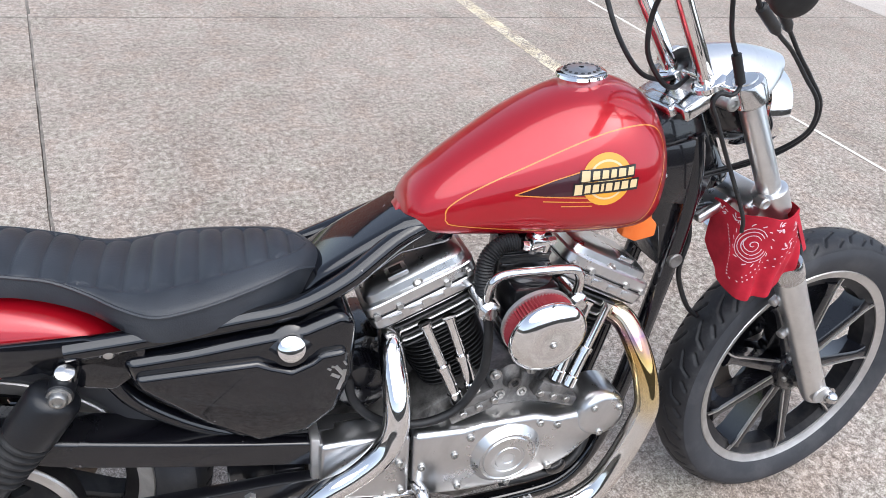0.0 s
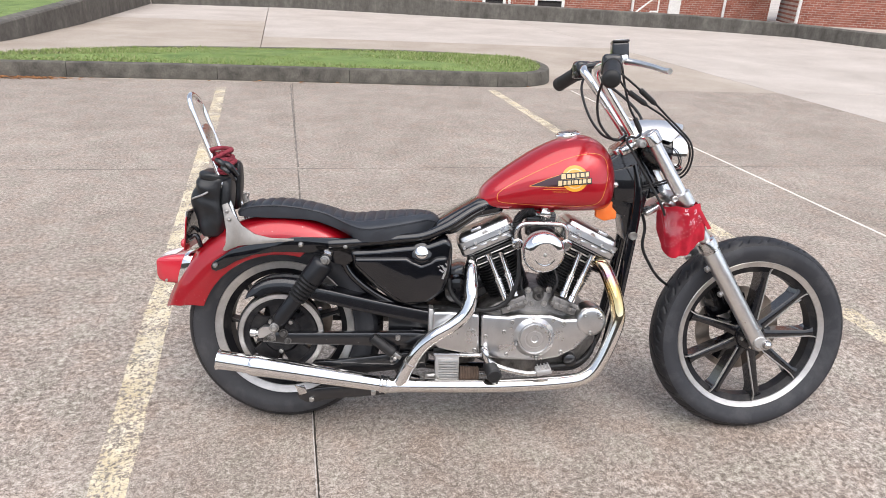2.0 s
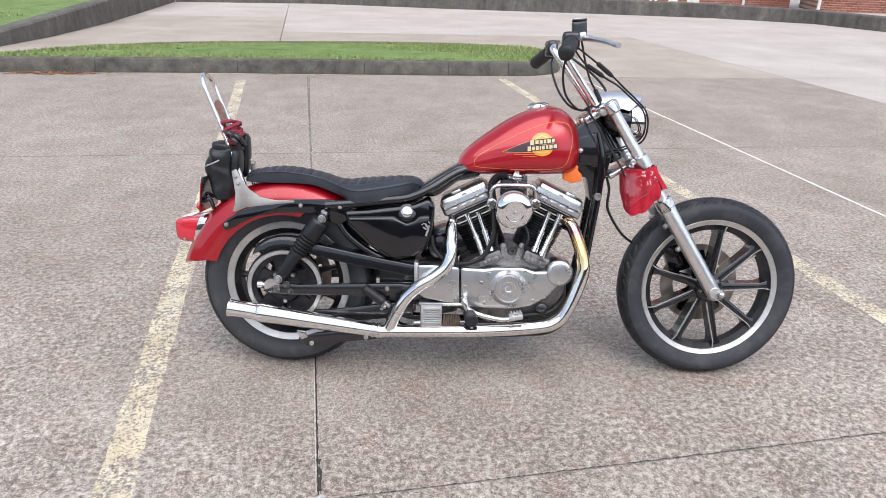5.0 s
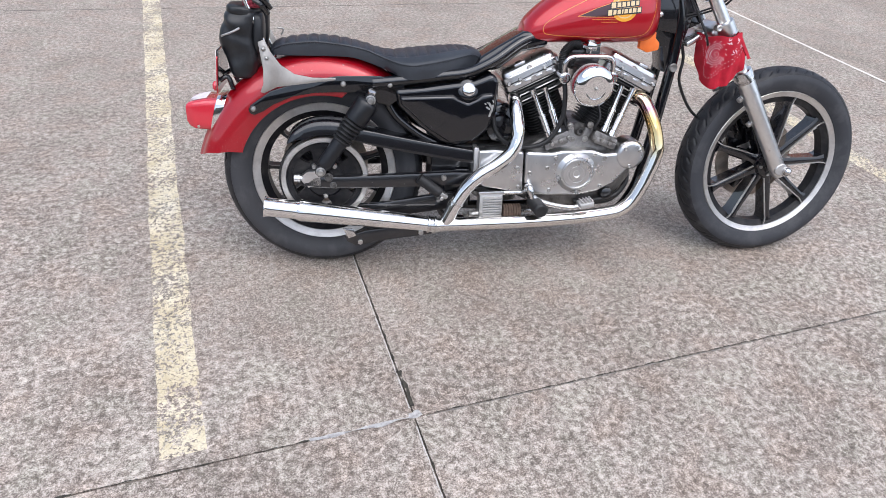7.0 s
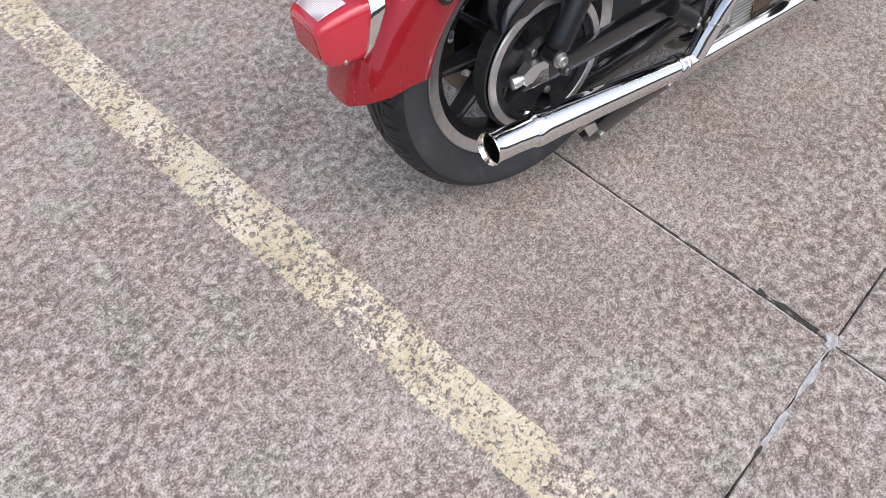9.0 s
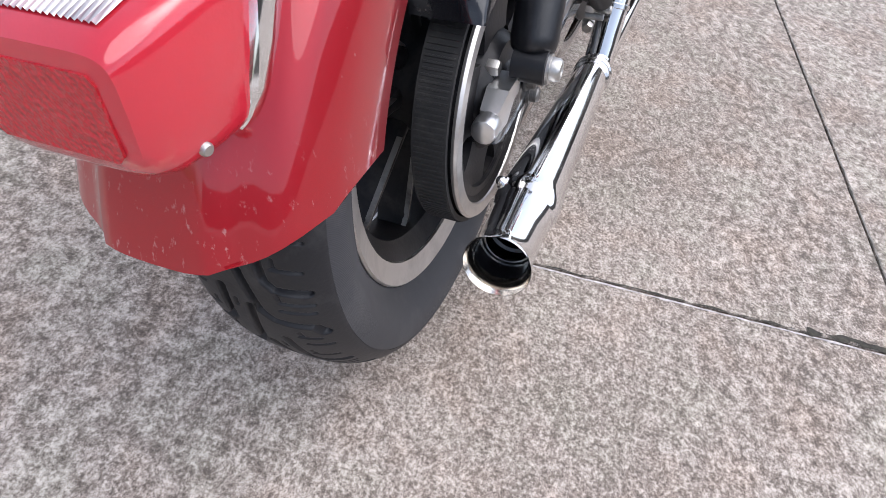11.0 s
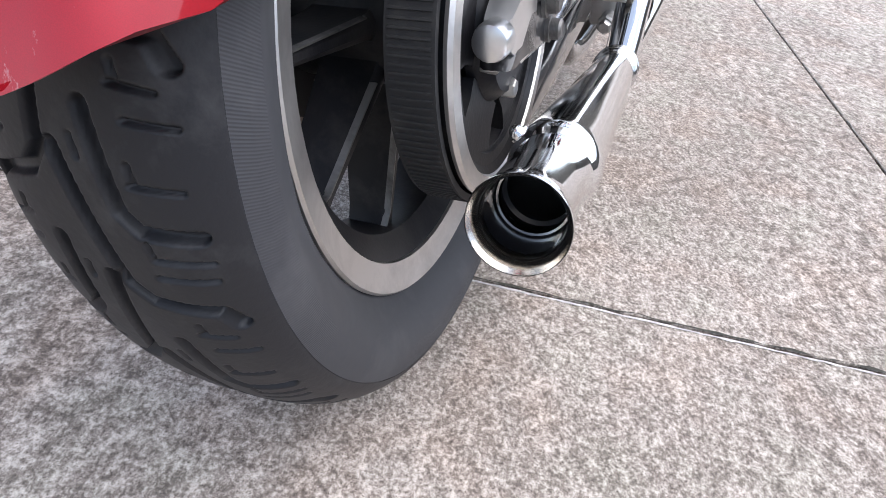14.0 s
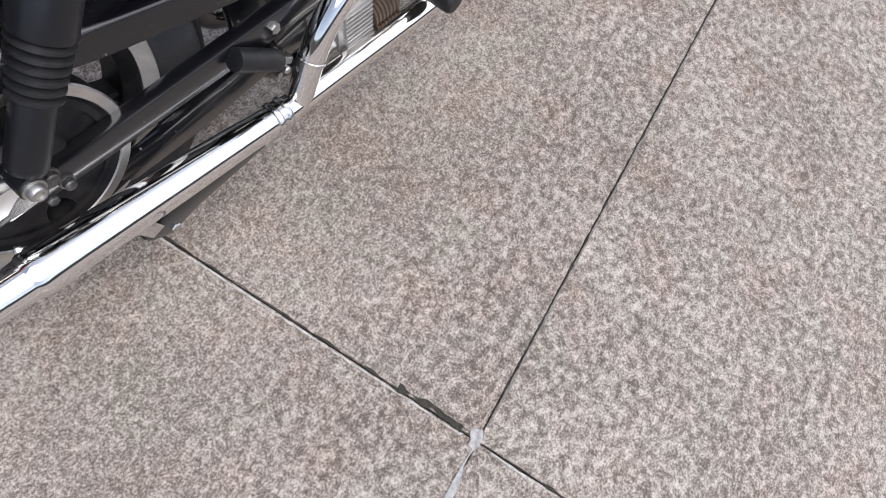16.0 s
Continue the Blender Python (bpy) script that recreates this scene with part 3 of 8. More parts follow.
def build_ground():
    bm = bmesh.new()
    ring = [[V((math.cos(a) * r, 6 + math.sin(a) * r, -0.06)) for a in (2 * math.pi * k / 48 for k in range(48))] for r in (0.5, 20, 120, 900)]
    surface(bm, ring, False, True)
    bm.faces.new(bm.verts[:48])
    g = part("ground", bm, PALE)
    tagged(g, "flat pale ground under the car park and round it", "ground", kind="structure")

    pav = empty("pavement", None, "exposed-aggregate concrete bays with dark weathered joints", "pavement", kind="structure")
    bm = bmesh.new()
    box(bm, (-1.0, 0.0, -0.030), (15.0, 16.5, 0.03))
    part("joint_bed", bm, JOINT, pav, "dirt-filled joint bed under the slabs")
    xs = [-8.5, -3.49, 0.0, 3.455, 6.40]
    gap = 0.0011

    def rows(x):
        return [-7.3, -3.60, 0.0, 3.541 - 0.0505 * x, 7.127 - 0.0785 * x]

    for i in range(len(xs) - 1):
        for j in range(4):
            x0, x1 = xs[i] + gap, xs[i + 1] - gap
            q = [(x0, rows(x0)[j] + gap), (x1, rows(x1)[j] + gap), (x1, rows(x1)[j + 1] - gap), (x0, rows(x0)[j + 1] - gap)]
            part("slab", slab_mesh(q, -0.02, 0.0, 0.0012, 0.0022), AGG, pav)

    # pale drive behind, in a few large pours of two tones
    drive = empty("road", None, "pale smooth concrete drive behind the parking bays", "road", kind="structure")
    pours = [
        ([(-8.5, 7.81), (-0.46, 7.18), (-0.51, 15.26), (-8.5, 15.52)], BUFF), ([(-8.5, 15.53), (-0.51, 15.27), (-0.55, 22.39), (-8.5, 21.84)], PALE),
        ([(-0.45, 7.18), (6.40, 6.64), (6.35, 11.41), (-0.48, 12.13)], BUFF), ([(-0.48, 12.14), (6.35, 11.42), (6.23, 21.44), (-0.54, 22.38)], PALE),
        ([(6.415, -7.3), (24, -7.3), (24, 6.0), (6.415, 6.63)], PALE), ([(6.415, 6.64), (24, 6.01), (24, 18), (6.25, 21.4)], PALE)]
    for q, m in pours:
        part("slab", slab_mesh(q, -0.05, -0.004, 0.004), m, drive)

    # yellow bay lines and the pale sealed joint
    def strip(name, pts, w, mat, label, z=0.0015, wob=0.004, step=0.05, freq=9.0):
        b = bmesh.new()
        rows_ = []
        p = [V((x, y, z)) for x, y in pts]
        for a, c in zip(p[:-1], p[1:]):
            n = max(2, int((c - a).length / step))
            d = (c - a).normalized()
            s = V((-d.y, d.x, 0))
            for k in range(n + (c is p[-1])):
                q = a + (c - a) * k / n
                e1, e2 = noise.noise(q * freq) * wob, noise.noise(q * freq + V((7, 3, 1))) * wob
                rows_.append([q + s * (w / 2 + e1), q - s * (w / 2 + e2)])
        surface(b, rows_)
        ob = part(name, b, mat)
        return tagged(ob, label, "marking", kind="structure")

    strip("bay_line", [(-0.563, 0.040), (-0.594, 0.98), (-0.672, 3.59), (-0.788, 6.76)], 0.105, LINE, "worn yellow bay line with aggregate showing through", wob=0.008)
    strip("bay_line", [(2.455, -0.6), (2.444, 0.69), (2.431, 2.58), (2.383, 6.70)], 0.105, LINE, "worn yellow bay line with aggregate showing through", wob=0.008)
    strip("joint_line", [(3.485, -3.5), (3.462, 1.78), (3.429, 4.88), (3.421, 6.70)], 0.026, WHITE_LINE, "thin white sealed joint between the bays", 0.0025)
    # dirt lying along the far joints
    strip("joint_dirt", [(0.004, 0.95), (0.006, 2.0), (0.004, 3.50)], 0.0085, FAR_JOINT, "dark dirt lying in the slab joint", 0.0009, 0.006)
    strip("joint_dirt", [(0.004, 3.58), (-0.01, 5.1), (-0.02, 6.95)], 0.013, FAR_JOINT, "dark dirt lying in the slab joint", 0.0009, 0.008)
    strip("joint_dirt", [(-8.2, 3.955), (-3.5, 3.718), (0.0, 3.541), (3.40, 3.369), (6.3, 3.223)], 0.0095, FAR_JOINT, "dark dirt lying in the slab joint", 0.0009, 0.008)
    # old grey sealant near the crossing, and the open gap beside it
    strip("joint_sealant", [(-0.006, -0.001), (-0.05, 0.002), (-0.09, -0.003), (-0.13, 0.001), (-0.18, -0.001), (-0.27, 0.0)], 0.0085, SEAL, "smeared grey joint sealant", 0.0022, 0.0085, 0.006, 16.0)
    strip("joint_sealant", [(-0.014, 0.007), (0.0, 0.004), (0.018, 0.010)], 0.017, SEAL, "smeared grey joint sealant", 0.0030, 0.010, 0.004, 40.0)
    strip("joint_seam", [(-0.0052, 0.03), (-0.0058, 0.30), (-0.0050, 0.62), (-0.0050, 0.90)], 0.0030, SEAM, "thin pale seam along the joint", 0.0012, 0.0022, 0.008, 60.0)
    strip("joint_seam", [(-0.0046, -0.03), (-0.0058, -0.30), (-0.0050, -0.70), (-0.0050, -1.60)], 0.0026, SEAM, "thin pale seam along the joint", 0.0012, 0.0024, 0.008, 60.0)
    strip("joint_gap", [(0.0012, 0.02), (0.0016, 0.30), (0.0012, 0.60), (0.0016, 0.92)], 0.0022, MOSS, "dark crumbled edge of the joint", 0.0014, 0.0048, 0.006, 34.0)
    strip("joint_gap", [(0.004, 0.034), (0.006, 0.05), (0.005, 0.075), (0.008, 0.10), (0.006, 0.13), (0.003, 0.165)], 0.0085, MOSS, "dark open chip in the joint edge", 0.0018, 0.0090, 0.005, 46.0)
    strip("joint_gap", [(0.03, 0.0006), (0.5, -0.0004), (1.2, 0.0006), (2.3, 0.0)], 0.0016, MOSS, "dark crumbled edge of the joint", 0.0013, 0.0040, 0.007, 30.0)
    strip("joint_gap", [(-0.20, 0.0004), (-0.6, -0.0004), (-1.2, 0.0006), (-2.3, 0.0)], 0.0020, MOSS, "dark crumbled edge of the joint", 0.0013, 0.0050, 0.007, 30.0)
    strip("joint_gap", [(0.0012, -0.02), (0.0004, -0.5), (0.0014, -1.1), (0.0010, -1.8)], 0.0014, MOSS, "dark crumbled edge of the joint", 0.0013, 0.0040, 0.007, 30.0)
    # grey filler sitting in the near joints
    strip("joint_filler", [(0.03, -0.0040), (0.5, -0.0034), (1.2, -0.0042), (2.2, -0.0036)], 0.0032, SEAL_DIRTY, "dirty grey filler in the slab joint", 0.0008, 0.0030, 0.01, 30.0)
    return pav


def offset_path(p, d):
    out = []
    for i, q in enumerate(p):
        a, b = p[max(i - 1, 0)], p[min(i + 1, len(p) - 1)]
        t = V((b[0] - a[0], b[1] - a[1])).normalized()
        out.append((q[0] - t.y * d, q[1] + t.x * d))
    return out


def build_island():
    """The grassed island: kerb stones round it, turf and blades."""
    front = [(-4.94, 7.48), (-3.65, 7.41), (-1.72, 7.34), (0.36, 7.15), (1.76, 7.01), (2.67, 6.93)]
    tip = [(3.05, 7.02), (3.32, 7.26), (3.50, 7.72), (3.50, 8.20), (3.26, 8.60), (2.85, 8.83)]
    back = [(1.94, 9.10), (0.40, 9.22), (-1.04, 9.16), (-2.02, 9.05), (-2.61, 8.74), (-3.29, 8.29), (-3.87, 7.93), (-4.94, 7.62)]
    outline = front + tip + back
    isl = empty("kerb_island", None, "weathered concrete kerb round the grass island", "kerb", kind="structure")
    path = [V((x, y, 0)) for x, y in outline]
    dense = spline(path, 10)
    inner_xy = offset_path([(p.x, p.y) for p in dense], 0.15)
    h = 0.165
    cuts = list(range(0, len(dense) - 1, 8)) + [len(dense) - 1]
    for a, b in zip(cuts[:-1], cuts[1:]):
        rows_ = []
        for k in range(a, b + 1):
            o, i = dense[k], V((*inner_xy[k], 0))
            e = (i - o)
            z = V((0, 0, 1))
            rows_.append([o, o + e * 0.10 + z * (h - 0.03), o + e * 0.17 + z * (h - 0.008), o + e * 0.30 + z * h, o + e * 0.92 + z * h, i + z * (h - 0.01), i])
        if b < len(dense) - 1:
            d = (rows_[-1][0] - rows_[-2][0]).normalized() * 0.006
            rows_[-1] = [p - d for p in rows_[-1]]
        bm = bmesh.new()
        surface(bm, rows_, False, True, True)
        part("kerb_stone", bm, KERB, isl)
    # turf
    bm = bmesh.new()
    rim = [V((x, y, 0.135)) for x, y in offset_path([(p.x, p.y) for p in dense], 0.14)]
    c = V((-0.3, 8.2, 0.20))
    rows_ = []
    for s in (1.0, 0.85, 0.6, 0.3):
        rows_.append([V((c.x + (p.x - c.x) * s, 8.2 + (p.y - 8.2) * s, 0.135 + 0.07 * (1 - s * s) + 0.02 * noise.noise(p * 2 * s))) for p in rim])
    surface(bm, rows_, False, True)
    bm.faces.new([v for v in bm.verts][-len(rim):])
    t = part("turf", bm, SOIL)
    tagged(t, "mown green turf on the island", "grass", kind="structure")
    poly = [(p.x, p.y) for p in rim]
    blades("grass_blades", poly, 0.14, 24000, (-4.6, 7.2, 3.6, 9.3), 0.032, "short mown grass on the kerbed island")


def inside(x, y, poly):
    r = False
    for (x0, y0), (x1, y1) in zip(poly, poly[1:] + poly[:1]):
        if (y0 > y) != (y1 > y) and x < (x1 - x0) * (y - y0) / (y1 - y0) + x0:
            r = not r
    return r


def blades(name, poly, z, count, area, h, label):
    rng = random.Random(5)
    vs, fs = [], []
    while len(fs) < count:
        x, y = rng.uniform(area[0], area[2]), rng.uniform(area[1], area[3])
        if not inside(x, y, poly):
            continue
        a, hh = rng.uniform(0, 6.28), h * rng.uniform(0.5, 1.35) * (1 + 0.5 * noise.noise(V((x * 2, y * 2, 0))))
        w = 0.007 * rng.uniform(0.7, 1.6)
        dx, dy = math.cos(a) * w, math.sin(a) * w
        lx, ly = rng.uniform(-0.03, 0.03), rng.uniform(-0.03, 0.03)
        k = len(vs)
        zz = z + 0.04 * max(0, 1 - abs(y - 8.2)) if area[3] < 10 else z
        vs += [(x - dx, y - dy, zz), (x + dx, y + dy, zz), (x + lx, y + ly, zz + hh)]
        fs.append((k, k + 1, k + 2))
    me = bpy.data.meshes.new(name)
    me.from_pydata(vs, [], fs)
    me.materials.append(GRASS)
    return tagged(new(name, me), label, "grass", kind="stuff")


def wall_run(name, pts, tops, thick, mat, label):
    """A low wall along points, its top height given at each, its thickness behind."""
    bm = bmesh.new()
    back = offset_path(pts, thick)
    rows_ = []
    for (x, y), (bx, by), t in zip(pts, back, tops):
        o, i = V((x, y, 0)), V((bx, by, 0))
        e = i - o
        rows_.append([o - V((0, 0, 0.3)), o + V((0, 0, t - 0.03)), o + e * 0.1 + V((0, 0, t)), o + e * 0.9 + V((0, 0, t)), i + V((0, 0, t - 0.03)), i - V((0, 0, 0.3))])
    surface(bm, rows_, False, True, True)
    return tagged(part(name, bm, mat), label, "wall", kind="structure")


def build_background():
    wall_run("wall_west", [(-5.13, 7.81), (-4.54, 9.65), (-4.21, 11.04), (-3.94, 13.50), (-3.85, 16.12), (-3.735, 19.81)], [0.095, 0.195, 0.305, 0.42, 0.545, 0.64], 0.28, WALLM,
             "low stained concrete retaining wall beside the lawn")
    wall_run("wall_north", [(-3.712, 19.82), (0.22, 19.89), (4.12, 18.43), (7.29, 17.57), (11.1, 16.30), (13.19, 14.78), (13.64, 12.87), (14.99, 10.33)], [0.62, 0.53, 0.44, 0.40, 0.375, 0.34, 0.33, 0.31], 0.3, WALLM,
             "low stained concrete wall along the back of the lot")
    # raised lawn left of the wall
    bm = bmesh.new()
    lawn = [(-5.33, 7.62), (-4.80, 9.62), (-4.47, 11.04), (-4.21, 13.5), (-4.12, 16.12), (-4.01, 20.15), (-4.0, 57), (-40, 57), (-40, 7.6)]
    zt = [0.05, 0.17, 0.28, 0.40, 0.53, 0.60, 0.9, 0.9, 0.1]
    top = [bm.verts.new((x, y, z)) for (x, y), z in zip(lawn, zt)]
    for i in range(1, 5):
        bm.faces.new((top[i - 1], top[i], top[8]))
    bm.faces.new((top[4], top[5], top[8]))
    bm.faces.new((top[5], top[6], top[7], top[8]))
    tagged(part("lawn", bm, SOIL), "green lawn raised behind the low wall", "lawn", kind="structure")
    blades("grass_blades", [(-7.6, 8.6), (-4.85, 9.7), (-4.28, 13.7), (-4.2, 16.6), (-9.4, 16.6)], 0.30, 5000, (-9.4, 8.6, -4.2, 16.6), 0.06, "lawn grass behind the low wall")
    # pale footpath across the lawn
    bm = bmesh.new()
    surface(bm, [[V((-24, 15.9, 0.60)), V((-24, 16.7, 0.62))], [V((-4.6, 17.6, 0.60)), V((-4.6, 18.3, 0.63))]])
    tagged(part("footpath", bm, PALE), "pale concrete footpath across the lawn", "path", kind="structure")


def unseen_walls():
    """Plain concrete walls behind and beside the camera, unseen, added to darken reflections."""
    for name, c, size in (("unseen_wall_south", (0.0, -13.0, 1.4), (44.0, 0.4, 3.4)), ("unseen_wall_east", (22.2, -2.0, 1.4), (0.4, 22.0, 3.4)), ("unseen_wall_west", (-22.2, -3.0, 1.4), (0.4, 20.0, 3.4))):
        bm = bmesh.new()
        box(bm, c, size, 0.03)
        tagged(part(name, bm, WALLM), "plain unseen concrete wall added to darken reflections on the motorcycle", "wall", kind="structure")


def brick_building():
    """A long brick block beyond the wall, with white basement windows and downpipes."""
    m = pose(4.82, 23.71, -1.2, 0, 0, -8.2)
    th = empty("brick_building", m, "red brick building with white window frames and downpipes", "building")
    wins = [(-6.9, 0.95), (-4.2, 0.9), (-2.3, 0.9), (0.2, 0.9), (2.55, 0.85), (4.6, 1.1)]
    z0, z1 = 0.95, 1.62
    L0, L1, H = -9.0, 13.0, 9.0
    xs_ = [L0] + [v for x, w in wins for v in (x - w / 2, x + w / 2)] + [L1]
    for k in range(0, len(xs_), 2):
        b = bmesh.new()
        box(b, ((xs_[k] + xs_[k + 1]) / 2, 0.15, H / 2), (xs_[k + 1] - xs_[k], 0.3, H))
        part("wall_pier", b, BRICK, th)
    for x, w in wins:
        b = bmesh.new()
        box(b, (x, 0.15, z0 / 2), (w, 0.298, z0))
        part("wall_apron", b, BRICK, th)
        b = bmesh.new()
        box(b, (x, 0.15, (z1 + H) / 2), (w, 0.298, H - z1))
        part("wall", b, BRICK, th)
        win = new("window")
        win.parent = th
        tagged(win, "white framed basement window with dark glass")
        b = bmesh.new()
        for cx, cz, sx, sz in ((x, z0 + 0.05, w, 0.10), (x, z1 - 0.05, w, 0.10), (x - w / 2 + 0.05, (z0 + z1) / 2, 0.10, z1 - z0), (x + w / 2 - 0.05, (z0 + z1) / 2, 0.10, z1 - z0)):
            box(b, (cx, 0.0, cz), (sx, 0.08, sz), 0.008)
        part("frame", b, WHITE_PAINT, win)
        b = bmesh.new()
        box(b, (x, 0.03, (z0 + z1) / 2), (w - 0.18, 0.02, z1 - z0 - 0.18))
        part("pane", b, GLASSY, win)
    for x in (3.1, 7.7, 11.2):
        b = bmesh.new()
        tube(b, [(x, -0.06, 0.2), (x, -0.06, 8.5)], 0.05, 10, 0)
        part("downpipe", b, WHITE_PAINT, th, "white downpipe")
    b = bmesh.new()
    box(b, (9.3, -0.03, 2.0), (0.45, 0.06, 4.0), 0.01)
    part("pilaster", b, WHITE_PAINT, th, "white painted pilaster")
    b = bmesh.new()
    box(b, (2.0, 0.9, H + 0.1), (22.6, 3.2, 0.2), 0.02)
    part("roof", b, DARK_BOX, th)
    b = bmesh.new()
    box(b, (2.0, 1.5, H / 2), (21.8, 2.3, H - 0.3))
    part("core", b, DARK_BOX, th)
    # wing standing forward on the right
    wg = empty("brick_wing", pose(17.27, 19.78, -1.2, 0, 0, -26), "red brick wing of the building", "building")
    b = bmesh.new()
    box(b, (3.0, 1.5, 4.5), (6.0, 3.0, 9.0))
    part("wall", b, BRICK, wg)
    b = bmesh.new()
    tube(b, [(-0.02, -0.06, 0.2), (-0.02, -0.06, 8.5)], 0.055, 10, 0)
    part("downpipe", b, WHITE_PAINT, wg, "white downpipe")
    # white stair rail before the door
    rl = empty("stair_rail", m @ pose(8.1, -0.9, 0), "white tubular stair handrail beside the brick wall", "railing")
    for pts in (((-1.3, 0, 0.7), (0.0, 0, 1.75), (0.25, 0, 1.75), (0.25, 0, 0.4)), ((-1.0, 0, 0.55), (0.0, 0, 1.35), (0.25, 0, 1.35))):
        b = bmesh.new()
        tube(b, pts, 0.03, 8, 0)
        part("rail", b, WHITE_PAINT, rl)


def lawn_things():
    th = empty("garden_bin", pose(-7.5, 16.0, 0.45, 0, 0, 6), "long dark metal bin standing on the lawn", "bin")
    b = bmesh.new()
    box(b, (0, 0, 0.42), (2.3, 1.1, 0.84), 0.05)
    part("bin_body", b, DARK_BOX, th)
    b = bmesh.new()
    box(b, (0, 0, 0.88), (2.4, 1.2, 0.10), 0.03)
    part("lid", b, DARK_BOX, th)
    th = empty("garden_bench", pose(-6.95, 20.2, 0.62, 0, 0, 0), "low maroon bench far across the lawn", "bench")
    b = bmesh.new()
    box(b, (0, 0, 0.42), (2.2, 0.5, 0.10), 0.02)
    part("bench_top", b, MAROON, th)
    for x in (-0.9, 0.9):
        b = bmesh.new()
        box(b, (x, 0, 0.2), (0.12, 0.45, 0.40), 0.02)
        part("leg", b, DARK_BOX, th)
    for x, y, h in ((-4.75, 18.5, 1.6), (-4.55, 19.5, 1.2)):
        b = bmesh.new()
        tube(b, [(x, y, 0.4), (x, y, 0.6 + h)], 0.075, 12, 0)
        tagged(part("timber_post", b, WOOD), "weathered round timber post at the lawn edge", "post", "posts by the lawn")


def build_litter():
    """Dry leaves blown against the kerb, and a scatter of tiny stones."""
    rng = random.Random(11)
    vs, fs = [], []
    for _ in range(260):
        t = rng.random()
        x = -3.55 + 1.15 * rng.betavariate(2, 2) if t < 0.8 else rng.uniform(-5, 3)
        y = 7.39 - 0.06 * (x + 3.6) - abs(rng.gauss(0.03, 0.05))
        a, s = rng.uniform(0, 6.28), rng.uniform(0.015, 0.035)
        k = len(vs)
        z = 0.004
        for dx, dy, dz in ((-1, 0, 0), (0, 0.5, 0.5), (1, 0, 0.2), (0, -0.5, 0.4)):
            vs.append((x + s * (dx * math.cos(a) - dy * math.sin(a)), y + s * (dx * math.sin(a) + dy * math.cos(a)), z + dz * s * rng.uniform(0.3, 1)))
        fs.append((k, k + 1, k + 2, k + 3))
    me = bpy.data.meshes.new("dry_leaves")
    me.from_pydata(vs, [], fs)
    me.materials.append(LEAF)
    tagged(new("dry_leaves", me), "brown dry leaves blown against the kerb", "leaves", kind="stuff")


build_ground()
build_island()
build_background()
brick_building()
lawn_things()
build_litter()
unseen_walls()


# ---- the motorcycle ----
bike = empty("motorcycle", pose(-0.0756, 0.7413, -0.0054, -10.62, -0.70, -11.18),
             "red cruiser motorcycle with chrome pipes leaning on its side stand", "motorcycle")
RIGHT = (0, -1, 0)
REAR_C, FRONT_C = V((0, 0, 0.312)), V((1.517, 0, 0.3065))


REAR_PERIOD = 2 * math.pi * 0.309 / 14


def groove_rear(s, y):
    """Depth of the rear tread at s metres round and y across: long bent grooves and short thin cuts."""
    p = REAR_PERIOD
    deep, thin = 1.0, 1.0
    bent = ((-0.66, -0.002, -0.14, 0.011), (-0.14, 0.011, -0.06, 0.020), (-0.06, 0.020, 0.0, 0.051), (0.0, 0.051, 0.085, 0.056), (-0.80, 0.019, -0.45, 0.024), (-0.45, 0.024, -0.38, 0.031), (-0.38, 0.031, -0.345, 0.054))
    cuts = ((-0.265, 0.032, -0.235, 0.056), (-0.185, 0.030, -0.155, 0.055), (0.13, 0.034, 0.16, 0.050), (0.24, 0.037, 0.27, 0.056), (-0.33, 0.031, -0.285, 0.032), (0.07, 0.036, 0.12, 0.037), (-0.62, 0.034, -0.56, 0.035), (-0.55, 0.033, -0.52, 0.053), (0.30, 0.010, 0.37, 0.011))
    for sgn in (1, -1):
        t = (s / p + (0.5 if sgn < 0 else 0)) % 1.0
        yy = y * sgn
        for lines, k0 in ((bent, 0), (cuts, 1)):
            for a0, b0, a1, b1 in lines:
                for sh in (-1, 0, 1):
                    px, py = (t - a0 - sh) * p, yy - b0
                    dx, dy = (a1 - a0) * p, b1 - b0
                    k = max(0, min(1, (px * dx + py * dy) / (dx * dx + dy * dy)))
                    d = math.hypot(px - k * dx, py - k * dy)
                    if k0:
                        thin = min(thin, d)
                    else:
                        deep = min(deep, d)
    q = min(1.0, max(0.0, (0.0048 - deep) / 0.0027))
    r = min(1.0, max(0.0, (0.0019 - thin) / 0.0016))
    return max(q * q * (3 - 2 * q) * 0.0068, r * 0.0034)


FRONT_PERIOD = 2 * math.pi * 0.3265 / 30


def groove_front(s, y):
    p = FRONT_PERIOD
    best = 1.0
    for sgn in (1, -1):
        t = (s / p + (0.5 if sgn < 0 else 0)) % 1.0
        yy = y * sgn
        for seg in (((0.1, 0.008), (0.55, 0.020)), ((0.55, 0.020), (0.75, 0.036)), ((0.0, 0.030), (0.25, 0.040))):
            (a0, b0), (a1, b1) = seg
            for sh in (-1, 0, 1):
                px, py = (t - a0 - sh) * p, yy - b0
                dx, dy = (a1 - a0) * p, b1 - b0
                k = max(0, min(1, (px * dx + py * dy) / (dx * dx + dy * dy)))
                best = min(best, math.hypot(px - k * dx, py - k * dy))
    return max(0.0, 1 - (best / 0.003) ** 2) * 0.005


